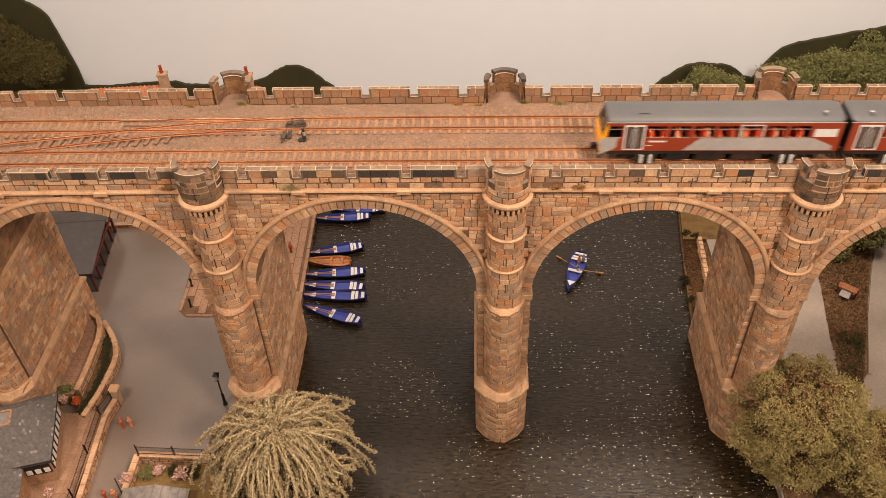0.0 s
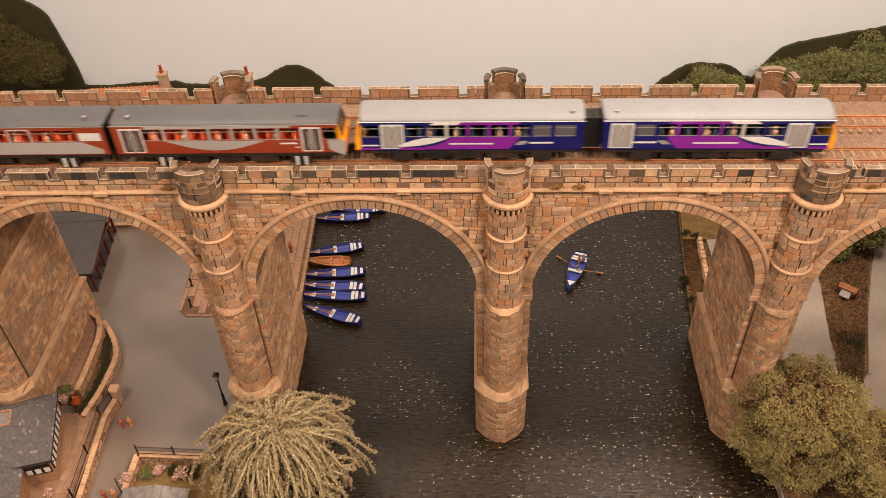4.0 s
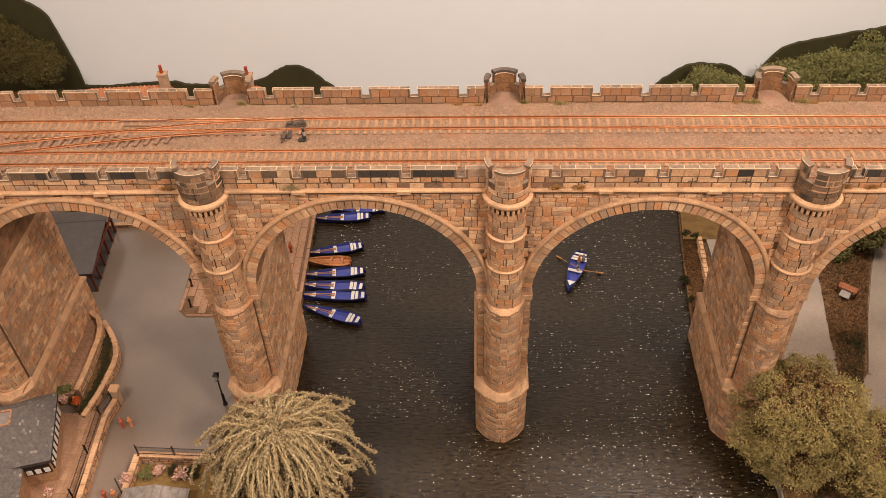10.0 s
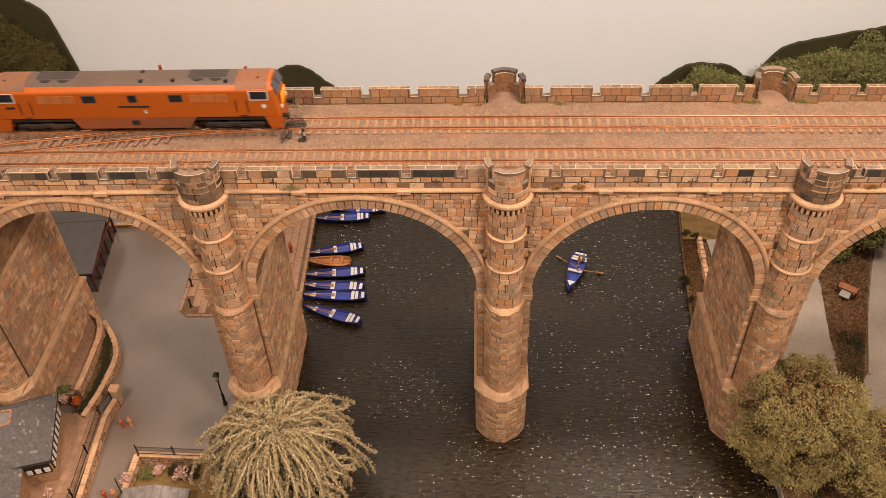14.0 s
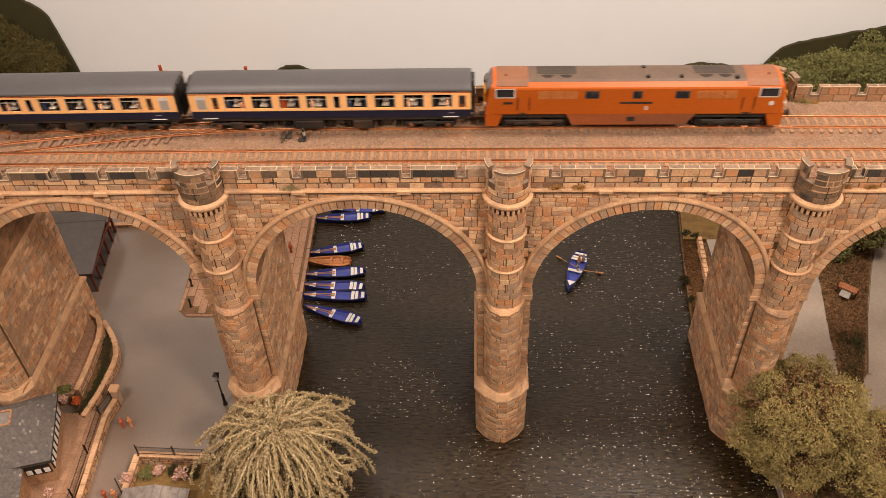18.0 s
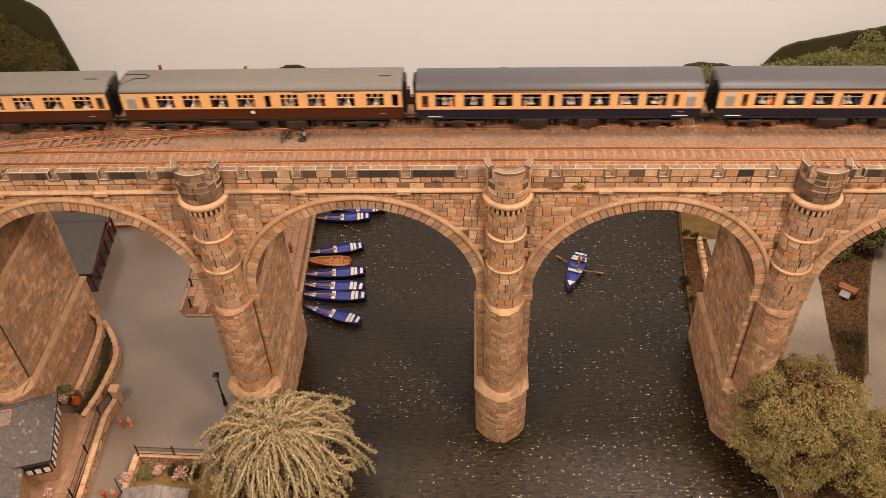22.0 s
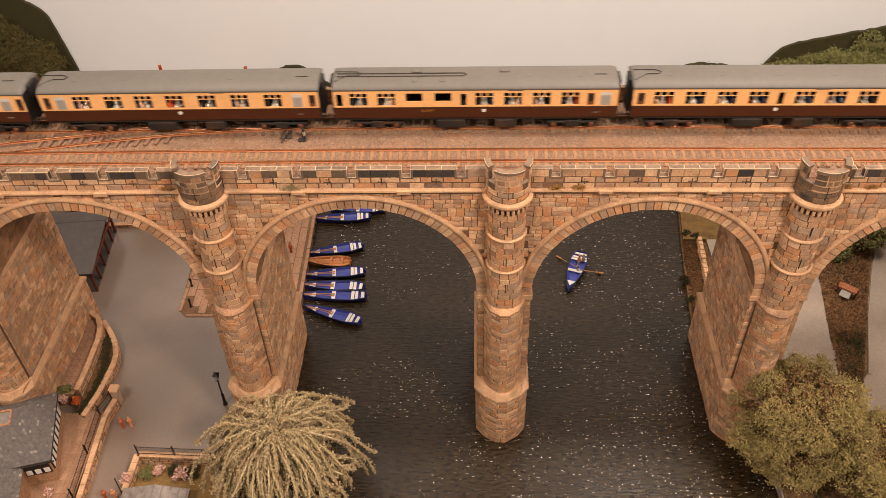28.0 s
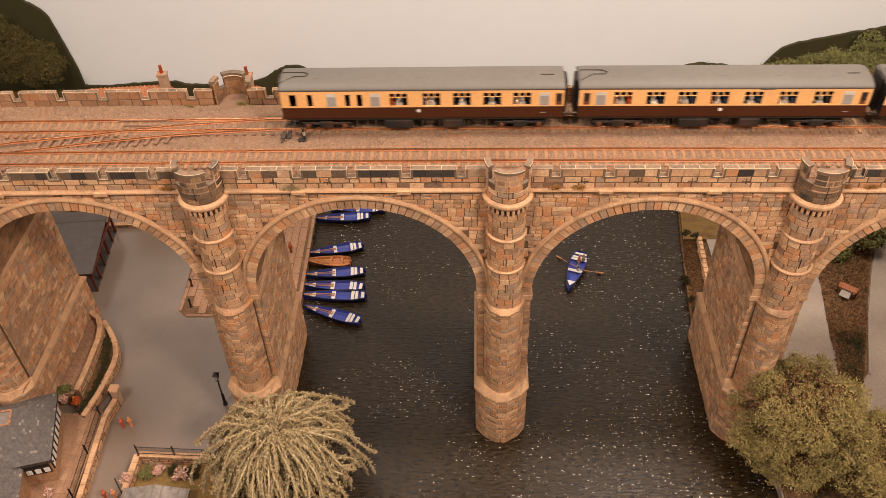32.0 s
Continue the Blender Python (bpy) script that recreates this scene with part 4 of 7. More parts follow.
def pacer_car(colours, cab_side, number):
    """A four-wheeled railcar; cab_side -1 has its cab at -x."""
    red = colours == "red"
    words = ("brick-red and silver" if red else "indigo and purple") + " diesel railcar with " + ("grey roof" if red else "pale roof")
    ob = thing("railcar", words, "railcar", group="railcars of the local train")
    L, W, G0, G1 = 97.2, 15.6, 16.2, 44.2
    crown, tail = (3.8, 193) if red else (5.4, 187.5)
    k = -cab_side
    base = M_RED if red else M_INDIGO

    def X(d):
        """Distance behind the cab end, as local x."""
        return -k * L + k * d * 1.007

    def span(a, b):
        return tuple(sorted((X(a), X(b))))

    if red:
        cabw, pitch, first, wide = span(5.5, 17.5), 19.0, 37, 16.5
        doors = [span(19.2, 36)] + ([] if number == 0 else [span(168, 187)])
    else:
        cabw, pitch, first, wide = span(6, 20), 17.3, 42.5, 14.8
        doors = [span(21.6, 40.8)] + ([] if number == 0 else [span(163, 182)])
    wins = [span(first + pitch * i, first + wide + pitch * i) for i in range(7)]
    if number == 0 and not red:
        wins.append(span(164, 181))
    holes = [(*w, 29.6, 40.8) for w in wins + [cabw]] + [(*d, 17.2, 42.0) for d in doors]
    for y in (-W, W):
        part("side_panel", side_sheet(*span(5.2, tail), G0, G1, holes, y), base, ob, ("brick-red" if red else "indigo") + " body side")
        s = -1 if y < 0 else 1
        yo = y
        for w in wins + [cabw]:
            win = part("window", Geo().box(w[0], y - 0.2 if y < 0 else y - 0.5, 29.6, w[1], y + 0.5 if y < 0 else y + 0.2, 29.9).box(w[0], min(y, y - s * 0.6), 37.5, w[1], max(y, y - s * 0.6), 37.9),
                       M_BAR, ob)
            # Far windows of the purple cars get the pane with reflection painted in.
            pane = part("pane", Geo().box(w[0], min(y - s * 0.4, y - s * 0.6), 29.6, w[1], max(y - s * 0.4, y - s * 0.6), 40.8), M_PANE_SHEEN if not red and abs(w[0] + k * L) > 132 and abs(w[1] + k * L) > 132 else M_GLASS, win, "clear glazing")
            pane.visible_shadow = False
        for d in doors:
            leaf = (d[1] - d[0]) / 2 - 0.8
            leaves = ((d[0] + 1.3, d[0] + leaf), (d[1] - leaf, d[1] - 1.3))
            door = part("door", side_sheet(d[0], d[1], 17.2, 42.0, [(*q, 18, 40) for q in leaves], y - s * 0.3, 0.6), M_WHITE, ob, "pale double-leaf folding door")
            for a, b in leaves:
                pane = part("pane", Geo().box(a, min(y - s * 0.5, y - s * 0.7), 18, b, max(y - s * 0.5, y - s * 0.7), 40), M_DOORGLASS if red else M_OPAQUE, door)
                part("grab_rail", Geo().tube([((a + b) / 2 + (1.2 if a == d[0] + 1.3 else -1.2), y - s * 0.3, 20), ((a + b) / 2 + (2.2 if a == d[0] + 1.3 else -2.2), y - s * 0.3, 38)], 0.3, 5), M_TRIM, door)
                pane.visible_shadow = False
            part("rubber_seam", Geo().box((d[0] + d[1]) / 2 - 0.3, min(y - s * 0.2, y), 14, (d[0] + d[1]) / 2 + 0.3, max(y - s * 0.2, y + s * 0.05), 39), M_BLACK, door)
        if red:
            if number == 0:
                poly = [(X(68), 17.0), (X(81), 28.9), (X(172), 28.9), (X(188), 21.2), (X(188), 17.0)]
                part("silver_panel", flat_panel(poly, yo), M_SILVER, ob, "silver-grey slanted panel")
                part("blank_panel", flat_panel([(X(171), 30.2), (X(189), 30.2), (X(189), 38), (X(171), 38)], yo, 0.2), M_WHITE, ob, "white blanked window panel")
                a, b = wins[4]
                for q in ((a - 1.4, a - 0.3, 28.9, 42.0), (b + 0.3, b + 1.4, 28.9, 42.0), (a - 1.4, b + 1.4, 41.0, 42.2)):
                    part("window_frame", flat_panel([(q[0], q[2]), (q[1], q[2]), (q[1], q[3]), (q[0], q[3])], yo, 0.2), M_TRIM, ob)
            else:
                poly = [(X(150 - 84 * i / 16), 28.9 - 9.6 * math.sin(math.pi * i / 16)) for i in range(17)]
                part("silver_panel", flat_panel(poly, yo), M_SILVER, ob, "silver-grey bowl-shaped panel")
                part("silver_band", flat_panel([(X(44), 41.4), (X(165), 41.2), (X(165), 43.7), (X(44), 43.7)], yo), M_SILVER, ob)
                for i in range(6):
                    a, b = sorted((X(53.7 + 19 * i), X(55.8 + 19 * i)))
                    part("window_pillar", flat_panel([(a, 29.1), (b, 29.1), (b, 41.2), (a, 41.2)], yo), M_SILVER, ob)
            part("cab_panel", flat_panel([(X(0.3), 13), (X(10), 17.2), (X(13.6), 20), (X(14.4), 29.1), (X(0.3), 29.1)], yo), M_SILVER, ob, "silver cab corner")
            part("name_strip", flat_panel([(X(40), 25.0), (X(54), 25.0), (X(54), 26.6), (X(40), 26.6)], yo), M_WHITE, ob)
            part("name_strip", flat_panel([(X(38), 21.4), (X(42), 21.4), (X(42), 22.3), (X(38), 22.3)], yo), M_WHITE, ob)
        else:
            part("purple_panel", flat_panel([(X(58), 17.0), (X(127), 17.0), (X(136), 29.0), (X(80), 29.0), (X(74), 24.5), (X(66), 20.8), (X(58), 19.6)], yo), M_PURPLE, ob, "magenta-purple panel")
            part("purple_band", flat_panel([(X(85), 41.2), (X(133), 41.2), (X(137), 43.7), (X(87), 43.7)], yo), M_PURPLE, ob)
            for i in range(2, 5):
                a, b = sorted((X(57.5 + 17.3 * i), X(59.6 + 17.3 * i)))
                part("window_pillar", flat_panel([(a, 29.0), (b, 29.0), (b, 41.2), (a, 41.2)], yo), M_PURPLE, ob)
            part("purple_band", flat_panel([(X(4), 16.6), (X(21), 16.6), (X(21), 18.6), (X(4), 18.6)], yo), M_PURPLE, ob)
            part("purple_band", flat_panel([(X(36), 16.6), (X(58), 16.6), (X(58), 18.8), (X(36), 18.8)], yo), M_PURPLE, ob)
            half = [(X(36 + 42 * i / 8), 19.8 + 9.0 * (i / 8) ** 2.4) for i in range(9)] + [(X(62 - 26 * i / 8), 28.8 - 8.0 * (i / 8) ** 1.7) for i in range(9)]
            part("white_swoosh", flat_panel(half, yo, 0.2), M_WHITE, ob, "white curved swoosh")
            part("white_swoosh", flat_panel([(X(62), 41.2), (X(84), 41.2), (X(88), 43.7), (X(66), 43.7)], yo, 0.2), M_WHITE, ob)
            part("window_pillar", flat_panel([(X(74.8), 29.0), (X(77.0), 29.0), (X(77.0), 41.2), (X(74.8), 41.2)], yo, 0.2), M_TRIM, ob)
            part("white_stripe", flat_panel([(X(5), 20.4), (X(20), 20.4), (X(20), 21.8), (X(5), 21.8)], yo), M_WHITE, ob)
            part("name_strip", flat_panel([(X(78), 21.8), (X(114), 21.8), (X(114), 23.2), (X(78), 23.2)], yo, 0.2), M_WHITE, ob)
            part("name_strip", flat_panel([(X(144), 22.4), (X(163), 22.4), (X(163), 24.0), (X(144), 24.0)], yo, 0.2), M_WHITE, ob)
            part("name_emblem", flat_panel([(X(132), 21.2), (X(139), 21.2), (X(143), 25.0), (X(136), 25.0)], yo, 0.2), M_OPAQUE, ob)
    # roof: a low curve with a pale gutter
    rf = Geo()
    prof = [(W * math.sin(t), G1 + crown * math.cos(t)) for t in (radians(90 - 180 * i / 14) for i in range(15))]
    lo, hi = span(4.6, tail + 0.6)
    ends = [(lo, 0.90), (lo + 2, 0.98), (lo + 5, 1.0), (hi - 5, 1.0), (hi - 2, 0.98), (hi, 0.90)]
    rf.loft([[(x, y * q, G1 + (z - G1) * q) for y, z in prof] for x, q in ends])
    rf.smooth = True
    roof = part("roof", rf, M_ROOF_MID if red else M_ROOF_PALE, ob, "smooth curved grey roof")
    for y in (-W - 0.25, W - 0.35):
        part("gutter", Geo().box(lo, y, G1 - 0.4, hi, y + 0.6, G1 + 0.3, 0.1), M_BAR if red else M_WHITE, roof)
    for d, w in ((30, 9), (34, 5)) if red else ():
        part("roof_vent", Geo().box(min(X(d), X(d + w)), -8, G1 + crown - 0.7, max(X(d), X(d + w)), -7.2, G1 + crown - 0.1, 0.1), M_BLACK, roof)
    part("roof_pod", Geo().lathe([(1.6, 0), (1.5, 0.9), (0.3, 1.3)], 10, X(178), -9).moved(Matrix.Translation((0, 0, G1 + 5.4))), M_STEEL, roof)
    # ends
    rear = span(tail - 1, tail)
    part("inner_end", Geo().box(rear[0], -W + 0.8, G0, rear[1], W - 0.8, G1 + 1.5), M_BLACK if red else M_INDIGO, ob)
    part("gangway", Geo().box(min(X(tail), X(195.4)), -7, 12, max(X(tail), X(195.4)), 7, 42, 0.6), M_BLACK, ob, "black concertina gangway")
    outline = [(X(5.6), G1 + 0.4), (X(1.2), 29), (X(0), 27), (X(0), G0), (X(5.0), G0), (X(7), G1 + 0.4)]
    front = part("cab_front", Geo().prism(outline, -W * 0.975, W * 0.975, "y"), M_YELLOW, ob, "warning-yellow cab front")
    for s in (-1, 1):
        quad = [(X(d - o), s * yy, zz) for o in (-0.1, 0.35) for d, yy, zz in ((1.7, 0.7, 30.4), (1.7, W * 0.93, 30.4), (5.4, W * 0.9, G1 - 0.4), (5.4, 0.7, G1 - 0.4))]
        part("windscreen", Geo().add(quad, [(0, 1, 2, 3), (7, 6, 5, 4), (0, 4, 5, 1), (1, 5, 6, 2), (2, 6, 7, 3), (3, 7, 4, 0)]), M_DARKGLASS, front, "dark raked windscreen")
    for s in (-1, 1):
        part("headlight", Geo().box(min(X(0.1), X(-0.6)), s * 12 - 1.6, 20, max(X(0.1), X(-0.6)), s * 12 + 1.6, 23, 0.3), M_TRIM, front)
    part("coupler", Geo().box(min(X(1), X(-5)), -2, 8, max(X(1), X(-5)), 2, 13, 0.6), M_BLACK, ob, "black coupler")
    # underframe
    part("underframe", Geo().box(lo + 2, -14.6, 12.5, hi - 2, 14.6, 16.4), M_UNDER, ob)
    for a, b in ((-40, -22), (-16, 8), (14, 38)):
        part("equipment_box", Geo().box(a, -13.5, 5.5, b, 13.5, 12.6, 0.6), M_UNDER, ob)
    for x in (-58, 58):
        wheelset(ob, x)
        for y in (-14.4, 12.6):
            part("axle_guard", Geo().box(x - 9, y, 4, x + 9, y + 1.8, 12.6, 0.6), M_UNDER, ob)
        if red:
            for d in (-4.5, 3.0):
                for y in (-15.4, 14.6):
                    part("step", Geo().box(x + d, y - (0.6 if y < 0 else 0), 3.6, x + d + 2.6, y + 0.4, 12.2, 0.2), M_SILVER_STEP, ob, "silver foot step")
    # inside: floor, seats and peg figures
    part("floor", Geo().box(lo + 2, -W + 1.2, 16.5, hi - 2, W - 1.2, 17.2), M_INSIDE, ob)
    r = random.Random(number + (3 if red else 9))
    for i in range(13):
        x = -66 + 11 * i
        part("seat", Geo().box(x - 1.2, -13.8, 17, x + 1.2, 13.8, 36, 0.8).box(x, -13.8, 17, x + 6, 13.8, 24, 0.6), M_SEAT if red else M_CLOTH, ob)
    g = Geo()
    for i in range(5):
        pawn(g, -60 + 26 * i + r.uniform(-6, 6), -11.5, 27, 1.3)
    part("peg_figure_row", g, M_SKIN, ob, kind="stuff")
    for c in ob.children:
        if not c.name.startswith("wheelset"):
            c.location.z -= (2.2 if red else 0.4) * MM
    return ob


def coach(style, plan, roof_pipes=False, text="", crest_x=0.0):
    """A bogie coach. plan: rows of (kind, middle, width) along the near side from -x; kinds: w window, n narrow dark, g frosted, d narrow door light, h high window."""
    blue = style == "blue"
    words = ("navy and cream" if blue else "chocolate and cream") + " coach with " + ("slate-grey" if blue else "dusty grey") + " roof"
    ob = thing("railway_coach", words + (" and buffet lettering" if text else ""), "railway coach", group="coaches of the express train")
    L, W, Z0, ZW, G1 = (122.8, 17.6, 17.2, 24.0, 42.4) if blue else (122.6, 17.6, 16.2, 27.2, 43.6)
    lo, hi = (27.0, 39.4) if blue else (28.7, 41.0)
    holes = []
    for kind, c, w in plan:
        if kind == "w":
            holes.append((c - w / 2, c + w / 2, lo, hi))
        elif kind == "n":
            holes.append((c - w / 2, c + w / 2, lo - 0.3, hi - 0.8))
        elif kind == "h":
            holes.append((c - w / 2, c + w / 2, lo + 4.2, hi))
    paint = M_NAVY if blue else M_CHOC
    r = random.Random(len(plan) * 7 + (1 if blue else 0))
    for y in (-W, W):
        s = -1 if y < 0 else 1
        part("upper_panel", side_sheet(-L, L, ZW, G1, holes, y), M_CREAM, ob, "cream upper body side")
        part("lower_panel", side_sheet(-L, L, Z0, ZW, [], y - s * 0.15), paint, ob, ("navy" if blue else "chocolate") + " lower body side")
        if blue:
            part("waist_line", Geo().box(-L, min(y, y + s * 0.12), ZW - 0.3, L, max(y, y + s * 0.12), ZW + 0.4), M_NAVY, ob)
            part("cantrail_line", Geo().box(-L, min(y, y + s * 0.1), G1 - 1.2, L, max(y, y + s * 0.1), G1 - 0.4), M_RED, ob, "thin red cantrail line")
        for kind, c, w in plan:
            a, b = c - w / 2, c + w / 2
            if kind in "wnh":
                z0, z1 = {"w": (lo, hi), "n": (lo - 0.3, hi - 0.8), "h": (lo + 4.2, hi)}[kind]
                frame_g = Geo()
                yo = y + s * 0.15
                for q in ((a - 0.3, a + 0.2, z0 - 0.3, z1 + 0.3), (b - 0.2, b + 0.3, z0 - 0.3, z1 + 0.3)):
                    frame_g.box(q[0], min(y, yo), q[2], q[1], max(y, yo), q[3])
                if kind == "w":
                    zb = z0 + (z1 - z0) * (0.70 if not blue else 0.72)
                    yi = y - s * 0.5
                    frame_g.box(a, min(yo, yi), zb - 0.22, b, max(yo, yi), zb + 0.22)
                    if not blue:
                        for i in (1, 2):
                            xq = a + (b - a) * i / 3
                            frame_g.box(xq - 0.5, min(yo, yi), zb, xq + 0.5, max(yo, yi), z1)
                win = part("window", frame_g, M_BAR if blue else M_CREAM, ob)
                pane = part("pane", Geo().box(a, min(y - s * 0.4, y - s * 0.6), z0, b, max(y - s * 0.4, y - s * 0.6), z1), M_GLASS, win, "clear glazing")
                pane.visible_shadow = False
            elif kind == "g":
                win = part("window", flat_panel([(a - 0.4, lo - 0.6), (b + 0.4, lo - 0.6), (b + 0.4, hi), (a - 0.4, hi)], y, 0.12), M_TRIM, ob)
                part("pane", flat_panel([(a, lo - 0.2), (b, lo - 0.2), (b, hi - 3), (a, hi - 3)], y + s * 0.1, 0.12), M_OPAQUE, win, "frosted pane")
            elif kind == "d":
                win = part("window", flat_panel([(a, lo), (b, lo), (b, hi - 0.8), (a, hi - 0.8)], y, 0.1), M_AXLE, ob, "small brown door light")
                part("pane", flat_panel([(a + 0.8, lo + 3.4), (b - 0.8, lo + 3.4), (b - 0.8, hi - 1.6), (a + 0.8, hi - 1.6)], y + s * 0.1, 0.1), M_BLACK, win)
        if not blue:
            crest = Geo().lathe([(0.1, 0), (1.7, 0), (1.7, 0.25), (0.1, 0.35)], 16)
            part("roundel", crest.moved(Matrix.Translation((crest_x, y, 23.4)) @ Matrix.Rotation(radians(90 if s < 0 else -90), 4, "X")), M_WHITE, ob, "white roundel crest")
        else:
            for a in (-L + 9, L - 24):
                part("step_board", Geo().box(a, min(y, y + s * 0.8), Z0 - 0.3, a + 13, max(y, y + s * 0.8), Z0 + 0.1, 0.1), M_TRIM, ob)
        part("number_strip", flat_panel([(L - 20, 20.6), (L - 15, 20.6), (L - 15, 21.2), (L - 20, 21.2)], y - s * 0.1, 0.15), M_BAR, ob)
    if text:
        curve = bpy.data.curves.new("text_shape", "FONT")
        curve.body, curve.size, curve.align_x, curve.align_y, curve.extrude = text, 3.4 * MM, "CENTER", "CENTER", 0.0001
        tmp = bpy.data.objects.new("text_shape", curve)
        me = bpy.data.meshes.new_from_object(tmp)
        bpy.data.objects.remove(tmp)
        me.materials.append(M_GOLD)
        sign = part("lettering", me, None, ob, "dull gold buffet lettering")
        sign.matrix_local = at(-41, -W - 0.12, 23.2, 0, 90)
    # roof
    prof = [(W * math.sin(t) * 1.01, G1 + (6.7 if blue else 6.9) * math.cos(t) ** 0.92) for t in (radians(89.9 - 179.8 * i / 18) for i in range(19))]
    ends = [(-L - 0.5, 0.80), (-L + 0.8, 0.90), (-L + 3, 0.965), (-L + 6, 1.0), (L - 6, 1.0), (L - 3, 0.965), (L - 0.8, 0.90), (L + 0.5, 0.80)]
    rf = Geo().loft([[(x, y, G1 + (z - G1) * q) for y, z in prof] for x, q in ends])
    rf.smooth = True
    roof = part("roof", rf, M_ROOF_SLATE if blue else M_ROOF_DUST, ob, ("slate" if blue else "dusty") + " grey arched roof")
    for y in (-W - 0.4, W - 0.2):
        part("gutter", Geo().box(lo, y, G1 - 0.4, hi, y + 0.6, G1 + 0.3, 0.1), M_ROOF_SLATE, roof)
    for x in (-92, -48, 0, 46, 90):
        part("roof_vent", Geo().box(x - 1.8, -7.2, G1 + 5.5, x + 1.8, -5.8, G1 + 6.5, 0.4), M_ROOF_SLATE, roof)
    if roof_pipes:
        loop = [(1 - L, -11, G1 + 5.2), (12 - L, -4, G1 + 7.0), (22 - L, -4, G1 + 7.1), (24 - L, -1, G1 + 7.3), (20 - L, 2, G1 + 7.3), (1 - L, 3, G1 + 6.9)]
        part("roof_pipe", Geo().tube(loop, 0.4, 6), M_UNDER, roof, "dark pipe looped along the roof")
        part("roof_pipe", Geo().tube([(L - 20, -4, G1 + 6.6), (L - 19, -4, G1 + 7.0), (L - 10, -4, G1 + 7.0), (L - 9, -4, G1 + 6.6)], 0.4, 6), M_UNDER, roof, "short dark pipe on the roof")
    if text:
        part("roof_pipe", Geo().tube([(-L + 3, -5, G1 + 6.9), (-10, -5, G1 + 6.9), (-7, -3, G1 + 7.1), (-10, -1, G1 + 7.3), (-L + 3, -1, G1 + 7.3)], 0.45, 6), M_UNDER, roof, "dark pipe looped along the roof")
        for x in (-50, 26):
            part("roof_pod", Geo().box(x - 4, 0, G1 + 6.2, x + 4, 6, G1 + 8.6, 0.7), M_ROOF_DUST, roof)
        for x in (-52, -28):
            part("roof_pod", Geo().lathe([(2.6, 0), (2.4, 1.0), (0.4, 1.4)], 12, x, -10).moved(Matrix.Translation((0, 0, G1 + 4.9))), M_ROOF_DUST, roof)
    # ends, gangways, underframe and bogies
    for e in (-1, 1):
        a, b = sorted((e * (L - 0.8), e * L))
        part("end_wall", Geo().box(a, -W + 0.6, Z0, b, W - 0.6, G1 + 2, 0.2), M_BLACK, ob)
        a, b = sorted((e * L, e * (L + 3.2)))
        part("gangway", Geo().box(a, -7.5, 14, b, 7.5, 47, 0.7), M_BLACK, ob, "black corridor connection")
        for s in (-1, 1):
            a, b = sorted((e * L, e * (L + 2.6)))
            part("buffer", Geo().box(a, s * 11.5 - 1.6, 12, b, s * 11.5 + 1.6, 15, 0.5), M_UNDER, ob)
        bog = part("bogie", Geo().box(e * 86 - 22, -14.2, 6.6, e * 86 + 22, -12.2, 9.2, 0.8).box(e * 86 - 22, 12.2, 6.6, e * 86 + 22, 14.2, 9.2, 0.8).box(e * 86 - 6, -15, 3.6, e * 86 + 6, -13, 10.5, 0.8).box(e * 86 - 5, -12, 6, e * 86 + 5, 12, 11, 0.6), M_UNDER, ob, "dark bogie with rusty axleboxes")
        for d in (-16.5, 16.5):
            wheelset(bog, e * 86 + d)
            for y in (-14.8, 13.4):
                part("axlebox", Geo().lathe([(0.2, -1.6), (1.5, -1.6), (2.2, -0.6), (2.4, 0.6)], 10).moved(Matrix.Translation((e * 86 + d, y + 0.7, 6.2)) @ Matrix.Rotation(radians(-90 if y < 0 else 90), 4, "X")), M_AXLE, bog)
                part("axle_spring", Geo().box(e * 86 + d - 4.2, y, 8.2, e * 86 + d + 4.2, y + 1.2, 9.6, 0.5), M_UNDER, bog)
    part("solebar", Geo().box(-L + 2, -16, 13.2, L - 2, 16, 16.4, 0.2), M_UNDER, ob)
    for a, b, w in ((-34, -8, 16.4), (2, 10, 14), (18, 36, 16.4), (44, 52, 13)):
        part("battery_box", Geo().box(a, -w, 4.2 if w > 15 else 7.5, b, w, 12.6, 0.8), M_UNDER, ob)
    part("floor", Geo().box(-L + 2, -W + 1.2, 16, L - 2, W - 1.2, 17), M_INSIDE, ob)
    part("partition", Geo().box(-L + 2, -1.0, 17, L - 2, 1.0, 33), M_INSIDE, ob)
    for kind, c, w in plan:
        if kind == "w":
            for y in (-9, 9):
                part("table", Geo().box(c - 3.2, y - 6, 27, c + 3.2, y + 6, 28, 0.2), M_LINEN, ob)
                part("table_lamp", Geo().lathe([(0.6, 28), (0.5, 30), (2.2, 30.4), (1.4, 33), (0.2, 33.2)], 10, c + r.uniform(-1, 1), y - 2), M_LINEN, ob)
            for d in (-w * 0.42, w * 0.42):
                part("seat", Geo().box(c + d - 1.0, -15.5, 17, c + d + 1.0, 15.5, 32.5, 0.8), M_CLOTH if r.random() < 0.4 else (M_SEAT if r.random() < 0.25 else M_INSIDE), ob)
            g = Geo()
            if r.random() < 0.6:
                pawn(g, c + r.choice((-5, 5)), -12.5, 25.5, 1.15)
                part("peg_figure", g, M_SKIN, ob)
    return ob


def even(a):
    return [(k, (m - 0.5) * 248.8, w * 0.977) for k, m, w in a]


